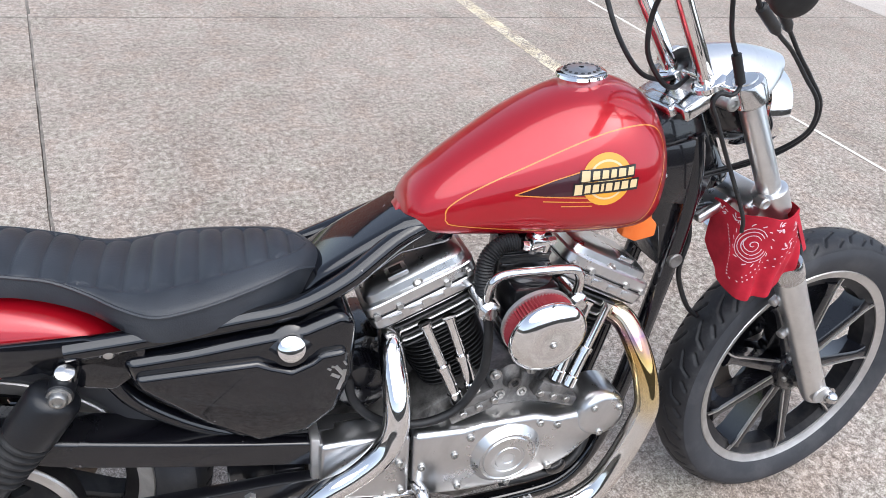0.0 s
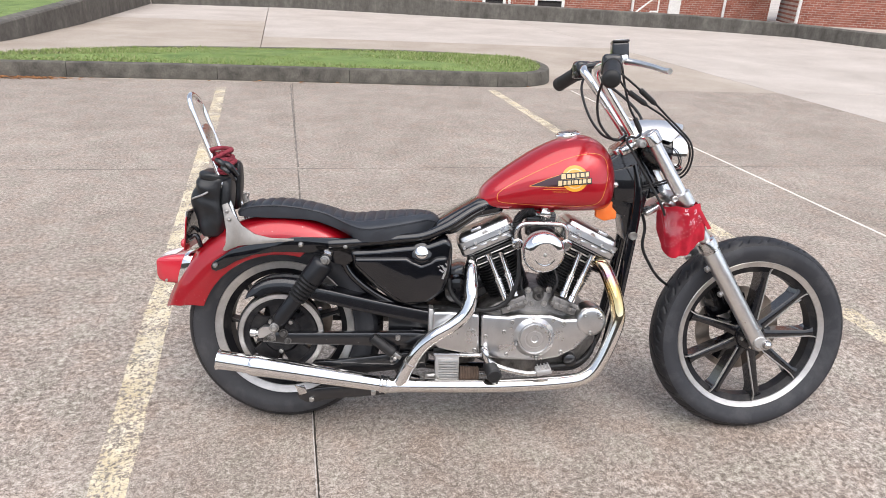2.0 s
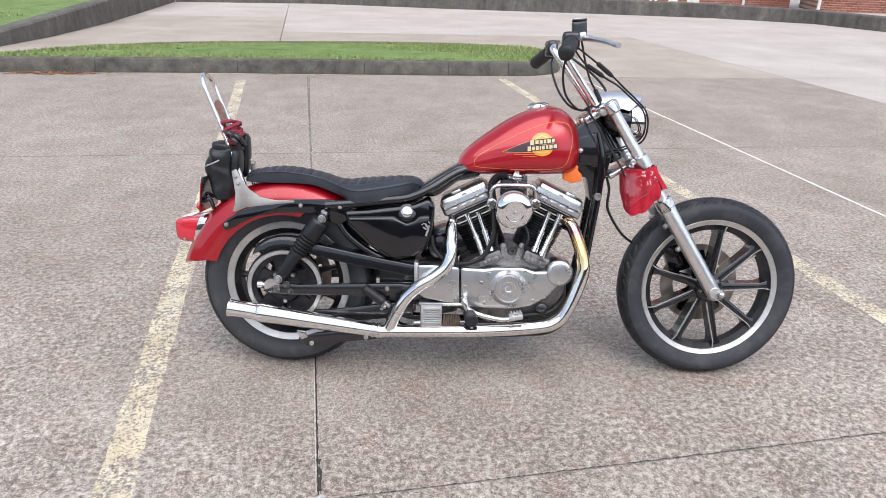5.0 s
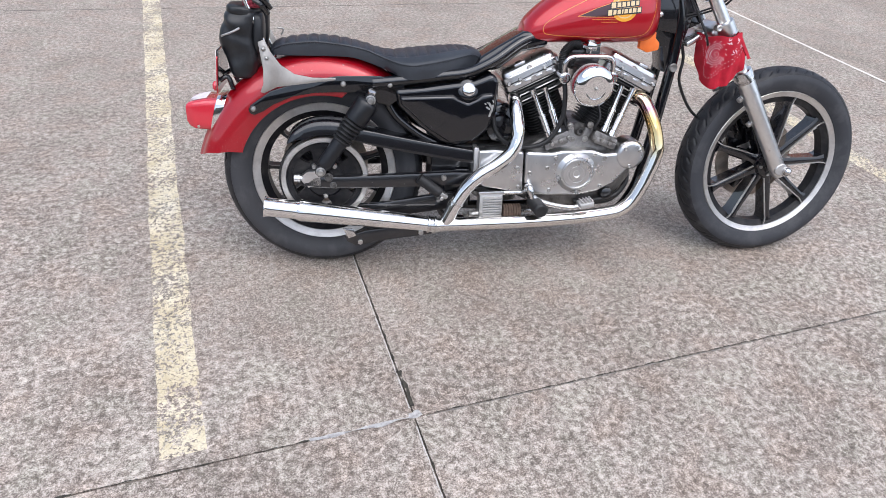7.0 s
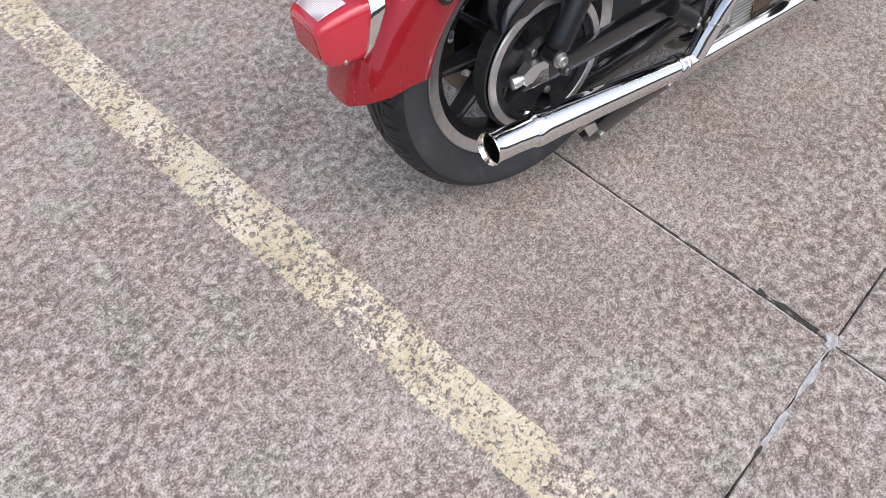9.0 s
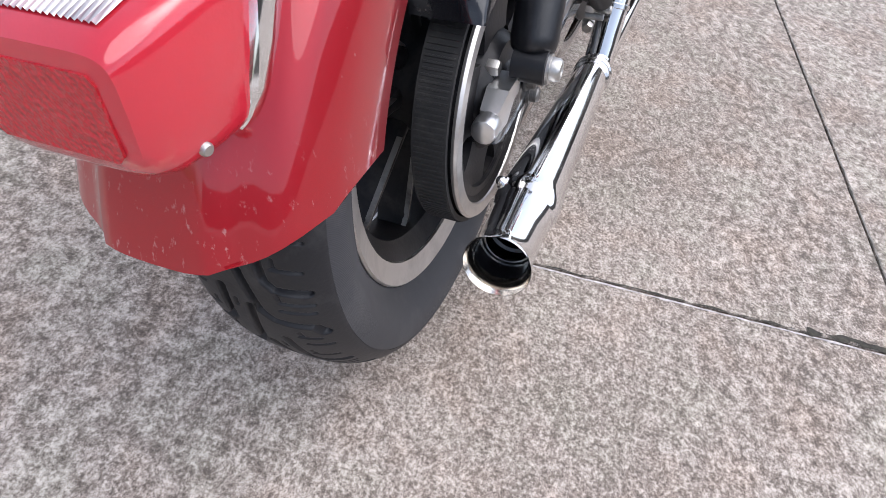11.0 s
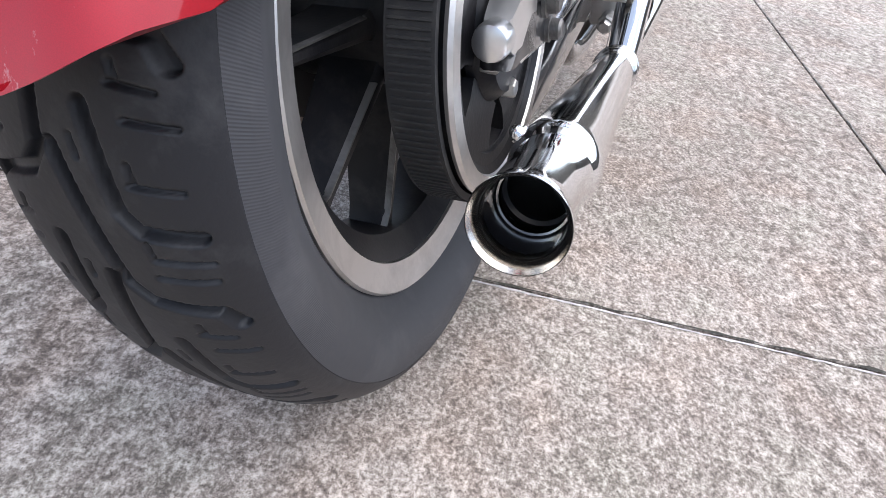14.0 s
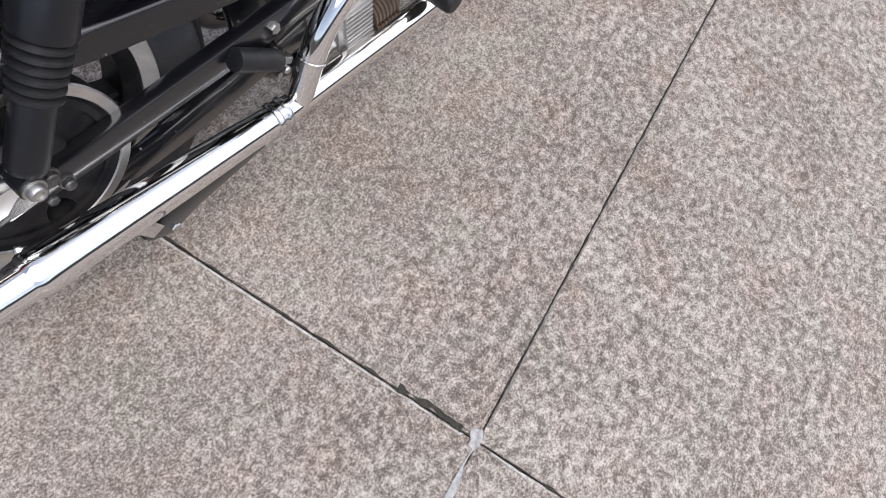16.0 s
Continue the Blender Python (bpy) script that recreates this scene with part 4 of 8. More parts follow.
def tyre(parent, c, R, half, bead_r, bead_y, groove, period, seg, label, sq=2.3, side_mat=None):
    """A tyre: sidewalls and a grooved tread, turned round the wheel's axis."""
    b = bmesh.new()
    H = R - bead_r
    side = [(bead_y * 0.7, bead_r - 0.012), (bead_y, bead_r + 0.0015), (bead_y + 0.004, bead_r + 0.006), (half - 0.004, bead_r + H * 0.26), (half, bead_r + H * 0.45), (half - 0.0005, bead_r + H * 0.58), (half - 0.004, bead_r + H * 0.70), (half - 0.009, bead_r + H * 0.735)]
    for sgn in (-1, 1):
        lathe(b, c, (0, sgn, 0), side, 120, False)
    part("sidewall", b, side_mat or TYRE, parent)
    b = bmesh.new()
    nst = 148 if side_mat else 64
    y_e, r_e = half - 0.004, bead_r + H * 0.70
    rows_ = []
    repeat = seg // round(2 * math.pi * R / period)
    cut = [[groove(2 * math.pi * i / seg * R, (k / nst * 2 - 1) * y_e) for k in range(nst + 1)] for i in range(repeat)]
    for i in range(seg):
        a = 2 * math.pi * i / seg
        row = []
        for k in range(nst + 1):
            u = k / nst * 2 - 1
            y = u * y_e
            q = abs(u)
            r = r_e + (R - r_e) * (1 - q ** sq) ** (1 / 1.35)
            g = cut[i % repeat][k] if q < 0.985 else 0
            r -= g
            r += 0.0004 * max(0.0, (q - 0.9) / 0.1)
            row.append(c + V((math.cos(a) * r, y, math.sin(a) * r)))
        rows_.append(row)
    surface(b, rows_, True, False)
    return part("tread", b, TYRE_TREAD, parent, label, 180)


def spoke_mesh(c, r0, r1, ang, w0, w1, y0, y1, dish):
    """One cast spoke, tapered, with rounded edges and a flared foot."""
    b = bmesh.new()
    d, s = V((math.cos(ang), 0, math.sin(ang))), V((-math.sin(ang), 0, math.cos(ang)))
    rows_ = []
    for t in (0, 0.12, 0.5, 0.86, 0.95, 1.0):
        r = r0 + (r1 - r0) * t
        w = w0 + (w1 - w0) * t
        if t > 0.9:
            w *= 1 + (t - 0.9) * 9
        if t < 0.1:
            w *= 1.3
        ya, yb = y0 + dish * (1 - t), y1 - dish * (1 - t)
        p = c + d * r
        e = w * 0.3
        rows_.append([p + s * (-w / 2) + V((0, ya + 0.004, 0)), p + s * (-w / 2 + e) + V((0, ya, 0)), p + s * (w / 2 - e) + V((0, ya, 0)), p + s * (w / 2) + V((0, ya + 0.004, 0)),
                      p + s * (w / 2) + V((0, yb, 0)), p + s * (-w / 2) + V((0, yb, 0))])
    surface(b, rows_, False, True, True)
    return b


def spoke_edge(c, r0, r1, ang, w0, w1, y0, dish, face=0.0035):
    b = bmesh.new()
    d, s = V((math.cos(ang), 0, math.sin(ang))), V((-math.sin(ang), 0, math.cos(ang)))
    rows_ = []
    for t in (0.02, 0.3, 0.6, 0.86, 0.95, 1.0):
        r = r0 + (r1 - r0) * t
        w = w0 + (w1 - w0) * t
        k = -w / 2 - (0.0 if t < 0.9 else (t - 0.9) * 0.07)
        y = y0 + dish * (1 - t) - 0.0012
        p = c + d * r
        rows_.append([p + s * k + V((0, y + 0.006, 0)), p + s * k + V((0, y, 0)), p + s * (k + face) + V((0, y, 0)), p + s * (k + face) + V((0, y + 0.006, 0))])
    surface(b, rows_, False, True, True)
    return b


def rim(parent, c, bead_r, face_in, half):
    """Machined flanges both sides and a black well between."""
    for sgn in (-1, 1):
        b = bmesh.new()
        lathe(b, c, (0, sgn, 0), [(half - 0.010, bead_r - 0.001), (half - 0.001, bead_r), (half + 0.001, bead_r - 0.002), (half - 0.003, (bead_r + face_in) / 2), (half - 0.006, face_in), (half - 0.014, face_in - 0.001)], 96, False, True)
        part("rim_flange", b, ALLOY_RIM, parent, "machined silver rim flange")
    b = bmesh.new()
    lathe(b, c, RIGHT, [(-half + 0.008, face_in + 0.001), (-half + 0.012, face_in - 0.004), (-half * 0.5, face_in - 0.020), (half * 0.5, face_in - 0.020), (half - 0.012, face_in - 0.004), (half - 0.008, face_in + 0.001),
                        (half * 0.6, bead_r - 0.006), (-half * 0.6, bead_r - 0.006)], 96, False, True)
    part("rim_well", b, WHEEL_BLACK, parent, "black painted rim well")


def build_front_wheel():
    w = new("front_wheel")
    w.parent = bike
    tagged(w, "nine-spoke cast front wheel, black with machined edges")
    c = FRONT_C
    # turned a little to the left with the bars at rest
    w.matrix_local = Matrix.Translation(c) @ Matrix.Rotation(radians(4.0), 4, V((-0.539, 0, 0.842))) @ Matrix.Translation(-c)
    tyre(w, c, 0.3265, 0.050, 0.2505, 0.036, groove_front, FRONT_PERIOD, 720, "worn front tyre tread")
    rim(w, c, 0.2505, 0.2320, 0.036)
    for k in range(9):
        a = radians(82 - 40 * k)
        sp = part("spoke", spoke_mesh(c, 0.046, 0.216, a, 0.030, 0.020, -0.031, 0.024, 0.006), BLACK_SATIN, w)
        part("spoke_edge", spoke_edge(c, 0.05, 0.229, a, 0.030, 0.020, -0.031, 0.006), ALLOY_RIM, sp, "bare machined edge")
    b = bmesh.new()
    lathe(b, c, RIGHT, [(-0.06, 0.034), (-0.05, 0.050), (0.02, 0.052), (0.034, 0.046), (0.040, 0.030), (0.055, 0.026), (0.06, 0.012)], 36)
    part("hub", b, BLACK_SATIN, w)
    for k in range(5):
        a = radians(50 + 72 * k)
        b = bmesh.new()
        hexbolt(b, c + V((math.cos(a) * 0.036, -0.036, math.sin(a) * 0.036)), RIGHT, 0.006, 0.008)
        part("hub_bolt", b, STEEL, w)
    # brake disc on the far side
    b = bmesh.new()
    lathe(b, c, (0, 1, 0), [(0.058, 0.146), (0.063, 0.146), (0.063, 0.098), (0.058, 0.098)], 64, False, True)
    part("brake_disc", b, DISC, w, "worn steel brake disc")
    for k in range(5):
        a = radians(20 + 72 * k)
        b = bmesh.new()
        d, s = V((math.cos(a), 0, math.sin(a))), V((-math.sin(a), 0, math.cos(a)))
        rows_ = [[c + d * r + s * k2 * ww + V((0, yy, 0)) for k2, yy in ((-1, 0.048), (1, 0.048), (1, 0.057), (-1, 0.057))] for r, ww in ((0.04, 0.02), (0.10, 0.018), (0.125, 0.012))]
        surface(b, rows_, False, True, True)
        part("disc_carrier", b, BLACK_SATIN, w)
    b = bmesh.new()
    tube(b, [c + V((0, 0.11, 0)), c + V((0, -0.128, 0))], 0.009, 16, 0)
    part("axle", b, STEEL, w)
    b = bmesh.new()
    acorn(b, c + V((0, -0.118, 0)), RIGHT, 0.014, 0.022)
    part("axle_nut", b, CHROME_WORN, w, "chrome axle nut")
    # valve stem
    b = bmesh.new()
    p = c + V((0.155, -0.005, 0.105))
    tube(b, [p + V((0.04, 0, 0.022)), p + V((0.012, -0.004, 0.008)), p], 0.0035, 8, 4)
    part("valve_stem", b, STEEL, w)


def build_rear_wheel():
    w = new("rear_wheel")
    w.parent = bike
    tagged(w, "cast rear wheel with a dull silver rim and belt pulley")
    c = REAR_C
    tyre(w, c + V((0, 0.005, 0)), 0.309, 0.073, 0.2215, 0.051, groove_rear, REAR_PERIOD, 2016, "worn rear tyre tread with wavy grooves", 3.0, TYRE_RIBBED)
    rim(w, c, 0.2215, 0.197, 0.048)
    for k in range(9):
        a = radians(56 - 40 * k)
        sp = part("spoke", spoke_mesh(c, 0.05, 0.180, a, 0.019, 0.010, -0.014, 0.022, -0.008), WHEEL_BLACK, w)
        part("spoke_edge", spoke_edge(c, 0.07, 0.180, a, 0.019, 0.010, -0.014, -0.008, 0.0014), CAST, sp, "bare machined spoke edge")
    b = bmesh.new()
    lathe(b, c, RIGHT, [(-0.075, 0.03), (-0.07, 0.055), (0.07, 0.058), (0.09, 0.05), (0.112, 0.03), (0.112, 0.01)], 36)
    part("hub", b, WHEEL_BLACK, w)
    # toothed pulley with a bare flange and five holes
    pul = new("belt_pulley")
    pul.parent = w
    b = bmesh.new()
    lathe(b, c, RIGHT, [(0.101, 0.131), (0.104, 0.132), (0.107, 0.130), (0.107, 0.117), (0.104, 0.115), (0.101, 0.115)], 96, False, True)
    part("pulley_flange", b, ALLOY_RIM, pul, "bare alloy pulley flange")
    b = bmesh.new()
    web = [(0.099, 0.116), (0.105, 0.1155), (0.100, 0.108), (0.097, 0.098)]
    lathe(b, c, RIGHT, web, 96, False)
    lathe(b, c, RIGHT, [(0.090, 0.062), (0.099, 0.060), (0.108, 0.052), (0.110, 0.02)], 48, False)
    # five arms between large round openings
    for k in range(5):
        a = radians(18 + 72 * k)
        d, s = V((math.cos(a), 0, math.sin(a))), V((-math.sin(a), 0, math.cos(a)))
        ba = bmesh.new()
        rows_ = [[c + d * r + s * k2 * ww + V((0, yy, 0)) for k2, yy in ((-1, -0.097), (1, -0.097), (1, -0.080), (-1, -0.080))] for r, ww in ((0.055, 0.034), (0.070, 0.033), (0.085, 0.037), (0.100, 0.050))]
        surface(ba, rows_, False, True, True)
        part("pulley_arm", ba, WHEEL_BLACK, pul)
    lathe(b, c, RIGHT, [(0.066, 0.127), (0.101, 0.127), (0.101, 0.100), (0.080, 0.098), (0.066, 0.100)], 96, False, True)
    part("pulley_body", b, WHEEL_BLACK, pul, "black pulley web with round openings")
    # belt with teeth, round the pulley and forward to the gearbox
    b = bmesh.new()
    fc, fr, rr = V((0.52, 0, 0.335)), 0.062, 0.1325
    path = []
    for k in range(61):
        a = radians(84 + 192 * k / 60)
        path.append((c + V((math.cos(a) * rr, 0, math.sin(a) * rr)), V((math.cos(a), 0, math.sin(a)))))
    for k in range(21):
        a = radians(-84 + 168 * k / 20)
        path.append((fc + V((math.cos(a) * fr, 0, math.sin(a) * fr)), V((math.cos(a), 0, math.sin(a)))))
    rows_ = [[p + V((0, -0.066, 0)), p + V((0, -0.0985, 0)), p + o * 0.005 + V((0, -0.0985, 0)), p + o * 0.005 + V((0, -0.066, 0))] for p, o in path]
    surface(b, rows_, True, True)
    belt = part("drive_belt", b, BELT, w, "black toothed drive belt")
    b = bmesh.new()
    for k in range(84):
        a = radians(88 + 184 * k / 83)
        o, s = V((math.cos(a), 0, math.sin(a))), V((-math.sin(a), 0, math.cos(a)))
        p = c + o * (rr + 0.005)
        surface(b, [[p - s * 0.0011 + V((0, y, 0)), p - s * 0.0008 + o * 0.0012 + V((0, y, 0)), p + s * 0.0008 + o * 0.0012 + V((0, y, 0)), p + s * 0.0011 + V((0, y, 0))] for y in (-0.0685, -0.0965)])
    part("belt_rib", b, BELT, belt)
    for k in range(5):
        a = radians(54 + 72 * k)
        b = bmesh.new()
        hexbolt(b, c + V((math.cos(a) * 0.052, -0.100, math.sin(a) * 0.052)), RIGHT, 0.0085, 0.012)
        part("pulley_bolt", b, STEEL, pul)
    b = bmesh.new()
    lathe(b, c, (0, 1, 0), [(0.060, 0.136), (0.066, 0.136), (0.066, 0.106), (0.060, 0.106)], 64, False, True)
    disc = part("brake_disc", b, DISC, w)
    b = bmesh.new()
    lathe(b, c, (0, 1, 0), [(0.0605, 0.092), (0.0655, 0.092), (0.0655, 0.050), (0.0605, 0.050)], 64, False, True)
    part("disc_carrier", b, BLACK_DIRTY, disc)
    for k in range(12):
        a = 2 * math.pi * k / 12
        d, t = V((math.cos(a), 0, math.sin(a))), V((-math.sin(a), 0, math.cos(a)))
        b = bmesh.new()
        surface(b, [[c + d * r + t * (u * wd) + V((0, y, 0)) for u, y in ((-1, 0.061), (1, 0.061), (1, 0.065), (-1, 0.065))] for r, wd in ((0.089, 0.016), (0.098, 0.013), (0.109, 0.018))], False, True, True)
        part("disc_bridge", b, DISC, disc)


build_front_wheel()
build_rear_wheel()


def fender_r(y):
    return interp(abs(y), [(0, 0.366), (0.040, 0.3645), (0.047, 0.3575), (0.070, 0.350), (0.084, 0.338), (0.092, 0.315)])


def build_rear_fender():
    b = bmesh.new()
    c = REAR_C
    sec = [(-0.094, 0.256), (-0.095, 0.285), (-0.094, 0.305)]
    for k in range(25):
        y = -0.092 + 0.184 * k / 24
        sec.append((y, fender_r(y)))
    sec += [(0.094, 0.305), (0.095, 0.285), (0.094, 0.256)]
    loop = sec + [(y * 0.97, r - 0.004) for y, r in reversed(sec)]
    rows_ = []
    n = 64
    m = len(sec) - 1
    for i in range(n + 1):
        s = i / n
        row = []
        for k, (y, r) in enumerate(loop):
            kk = k if k <= m else 2 * m + 1 - k
            q = abs(2 * kk / m - 1)
            end = 170.3 - 9.8 * q ** 2.7
            start = 46 + 30 * q ** 2
            a = radians(start + (end - start) * s)
            flare = 0.012 * (max(0, s - 0.82) / 0.18) ** 1.5 * (1 - q ** 3)
            rr = r + flare
            row.append(c + V((math.cos(a) * rr, y, math.sin(a) * rr)))
        rows_.append(row)
    surface(b, rows_, False, True, True)
    part("rear_fender", b, RED_DUSTY, bike, "red rear fender with a raised centre band, dusty at its lip")
    # black struts along both sides
    for sg in (-1, 1):
        b = bmesh.new()
        poly = [(-0.207, 0.526), (-0.203, 0.516), (-0.192, 0.511), (-0.165, 0.522), (-0.133, 0.542), (-0.078, 0.564), (-0.016, 0.574), (0.045, 0.575), (0.10, 0.574), (0.18, 0.580), (0.235, 0.56), (0.245, 0.60), (0.175, 0.622), (0.05, 0.622), (-0.055, 0.606), (-0.14, 0.580), (-0.20, 0.540)]
        y = sg * 0.100
        prism(b, poly, y - 0.004, y + 0.006 if sg < 0 else y + 0.004, 0.0025)
        st = part("fender_strut", b, BLACK, bike, "black fender strut")
        for x, z in ((-0.192, 0.530), (0.066, 0.600), (0.20, 0.598)):
            b = bmesh.new()
            lathe(b, (x, y + sg * 0.004, z), (0, sg, 0), [(0, 0.0085), (0.003, 0.0085), (0.007, 0.006), (0.008, 0.001)], 12)
            part("strut_bolt", b, STEEL, st)
        b = bmesh.new()
        prism(b, [(-0.163, 0.715), (-0.147, 0.722), (-0.132, 0.690), (-0.108, 0.655), (-0.070, 0.628), (-0.02, 0.618), (0.045, 0.617), (0.045, 0.611), (-0.05, 0.600), (-0.12, 0.592), (-0.158, 0.575), (-0.168, 0.578), (-0.158, 0.60), (-0.155, 0.64)], y + sg * 0.004 - 0.0025, y + sg * 0.004 + 0.0025, 0.001)
        sp = part("sissy_bracket", b, BRUSHED, bike, "brushed steel backrest side plate")
        for x, z in ((-0.150, 0.697), (-0.143, 0.672)):
            b = bmesh.new()
            acorn(b, (x, y + sg * 0.006, z), (0, sg, 0), 0.005, 0.008)
            part("bracket_bolt", b, STEEL, sp)


def build_tail():
    # lamp: chrome base band and faceted red lens
    lamp = new("tail_lamp")
    lamp.parent = bike
    tagged(lamp, "red faceted tail lamp with a chrome band and clear plate window")
    def ring(tx, tz, bx, bz, w, p=5.0, k=44):
        """A rounded upright section between a top and a bottom point."""
        mid, half = V(((tx + bx) / 2, 0, (tz + bz) / 2)), V(((tx - bx) / 2, 0, (tz - bz) / 2))
        pts = []
        for i in range(k):
            a = 2 * math.pi * i / k
            ca, sa = math.cos(a), math.sin(a)
            y = w * math.copysign(abs(ca) ** (2 / p), ca)
            pts.append(mid + half * math.copysign(abs(sa) ** (2 / p), sa) + V((0, y * (1.0 if sa > 0 else 1 - 0.12 * abs(sa)), 0)))
        return pts

    b = bmesh.new()
    surface(b, [ring(-0.190, 0.530, -0.250, 0.448, 0.050), ring(-0.240, 0.543, -0.285, 0.452, 0.056), ring(-0.276, 0.547, -0.308, 0.454, 0.0585)], False, True, True)
    part("lamp_pedestal", b, RED, lamp, "red painted lamp pedestal", 50)
    b = bmesh.new()
    surface(b, [ring(-0.270, 0.5485, -0.303, 0.4525, 0.0600, 3.6), ring(-0.272, 0.5545, -0.305, 0.4475, 0.0655, 4.2), ring(-0.294, 0.5560, -0.326, 0.4460, 0.0670, 4.2), ring(-0.298, 0.5545, -0.330, 0.4475, 0.0655, 4.2), ring(-0.300, 0.5480, -0.332, 0.4530, 0.0600, 3.6)], False, True, True)
    part("lamp_base", b, CHROME, lamp, "chrome lamp band", 40)
    b = bmesh.new()
    surface(b, [ring(-0.296, 0.5485, -0.328, 0.4525, 0.0608, 7.0), ring(-0.330, 0.5470, -0.345, 0.4525, 0.0598, 7.0), ring(-0.365, 0.5415, -0.372, 0.4550, 0.0565, 7.0), ring(-0.384, 0.5360, -0.385, 0.4615, 0.0520, 7.0), ring(-0.391, 0.5300, -0.390, 0.4680, 0.0475, 7.0), ring(-0.393, 0.5200, -0.392, 0.4770, 0.0400, 7.0)], False, True, True)
    part("lens", b, LENS_RED, lamp, "red plastic lens", 30)
    b = bmesh.new()
    rows_ = []
    for k in range(41):
        y = -0.040 + 0.080 * k / 40
        h = 0.0016 * (k % 2)
        rows_.append([V((x, y * f, z + h)) for x, z, f in ((-0.331, 0.5474, 1.0), (-0.345, 0.5456, 1.0), (-0.365, 0.5422, 0.98), (-0.380, 0.5380, 0.93))])
    surface(b, rows_)
    part("plate_window", b, LENS_CLEAR, lamp, "clear ribbed window on the lens", 80)
    b = bmesh.new()
    surface(b, [[V((-0.3922 - 0.0016 * k, 0.039 * u, 0.4985 + 0.023 * v)) for u, v in ((-1, -0.8), (-0.9, -1), (0.9, -1), (1, -0.8), (1, 0.8), (0.9, 1), (-0.9, 1), (-1, 0.8))] for k in (0, 1)], False, True, True)
    part("reflex_panel", b, LENS_CUBES, lamp, "faceted reflector panel in the lens")
    for y in (-0.047, 0.047):
        b = bmesh.new()
        lathe(b, (-0.358, y, 0.468), (-0.2, 0.9 if y > 0 else -0.9, -0.1), [(0, 0.004), (0.010, 0.004), (0.0115, 0.003)], 12)
        part("lens_screw", b, STEEL, lamp)
    # red reflectors and the plate above the lamp
    pl = new("number_plate")
    pl.parent = bike
    tagged(pl, "white enamel number plate on a red bracket")
    pc = V((-0.288, 0.018, 0.636))
    pn = V((-1, 0, 0.10)).normalized()
    pu = V((0.10, 0, 1)).normalized()
    side = V((0, 1, 0))

    def plate(w, h, t, off, r=0.008, seg=5):
        pts = []
        for cx, cy, a0 in ((w - r, h - r, 0), (-(w - r), h - r, 90), (-(w - r), -(h - r), 180), (w - r, -(h - r), 270)):
            for k in range(seg):
                a = radians(a0 + 90 * k / (seg - 1))
                pts.append((cx + r * math.cos(a), cy + r * math.sin(a)))
        return [[pc + side * x + pu * y + pn * d for x, y in pts] for d in (off, off + t)]

    b = bmesh.new()
    surface(b, plate(0.089, 0.051, 0.0015, 0.0), False, True, True)
    part("plate_sheet", b, PLATE_WHITE, pl)
    b = bmesh.new()
    for k in range(6):
        x = -0.060 + 0.024 * k
        q = [pc + side * xx + pu * yy + pn * 0.0023 for xx, yy in ((x - 0.008, -0.020), (x + 0.008, -0.020), (x + 0.008, 0.022), (x - 0.008, 0.022))]
        bm_f = [b.verts.new(p) for p in q]
        b.faces.new(bm_f)
    for x0, x1, y in ((-0.07, -0.045, -0.037), (-0.03, 0.045, -0.038), (-0.05, 0.05, 0.037)):
        q = [pc + side * xx + pu * yy + pn * 0.0023 for xx, yy in ((x0, y - 0.005), (x1, y - 0.005), (x1, y + 0.005), (x0, y + 0.005))]
        b.faces.new([b.verts.new(p) for p in q])
    part("plate_marking", b, INK, pl, "dark bars of raised characters")
    b = bmesh.new()
    surface(b, [[p - pn * 0.004 - pu * 0.018 for p in r] for r in plate(0.094, 0.053, 0.003, 0.0)], False, True, True)
    part("plate_bracket", b, RED, pl, "red plate bracket")
    for y in (-0.078, 0.078):
        b = bmesh.new()
        lathe(b, pc + side * y - pu * 0.050 + pn * 0.001, pn, [(0, 0.014), (0.006, 0.014), (0.010, 0.011), (0.012, 0.004)], 16)
        part("reflector", b, LENS_RED, pl, "small round red reflector")
    # black stays behind the plate
    b = bmesh.new()
    surface(b, [[p - pn * 0.006 for p in r] for r in plate(0.087, 0.050, 0.003, 0.0)], False, True, True)
    part("plate_back", b, BLACK_SATIN, pl, "black plate backing")
    for y in (-0.05, 0.05):
        b = bmesh.new()
        tube(b, [(-0.285, y, 0.60), (-0.262, y, 0.61), (-0.250, y, 0.575)], 0.007, 10, 4)
        part("plate_stay", b, BLACK_SATIN, pl)


SEAT_TOP = [(-0.138, 0.690), (-0.125, 0.704), (-0.10, 0.714), (-0.04, 0.722), (0.0, 0.723), (0.06, 0.717), (0.10, 0.709), (0.14, 0.698), (0.18, 0.685), (0.22, 0.680), (0.26, 0.684), (0.34, 0.691), (0.40, 0.695), (0.44, 0.693), (0.47, 0.684), (0.492, 0.660)]
SEAT_LOW = [(-0.138, 0.672), (-0.04, 0.672), (0.09, 0.668), (0.145, 0.652), (0.19, 0.636), (0.225, 0.622), (0.26, 0.614), (0.34, 0.620), (0.42, 0.628), (0.47, 0.640), (0.492, 0.648)]
SEAT_EDGE = [(-0.138, 0.684), (-0.10, 0.702), (-0.04, 0.710), (0.0, 0.711), (0.06, 0.705), (0.10, 0.698), (0.14, 0.688), (0.18, 0.672), (0.22, 0.660), (0.26, 0.655), (0.30, 0.659), (0.34, 0.664), (0.38, 0.669), (0.42, 0.675), (0.45, 0.677), (0.492, 0.655)]
SEAT_PANEL = [(-0.13, 0.96), (0.14, 0.96), (0.19, 0.80), (0.25, 0.69), (0.35, 0.64), (0.42, 0.58), (0.445, 0.48), (0.458, 0.30), (0.465, 0.05)]
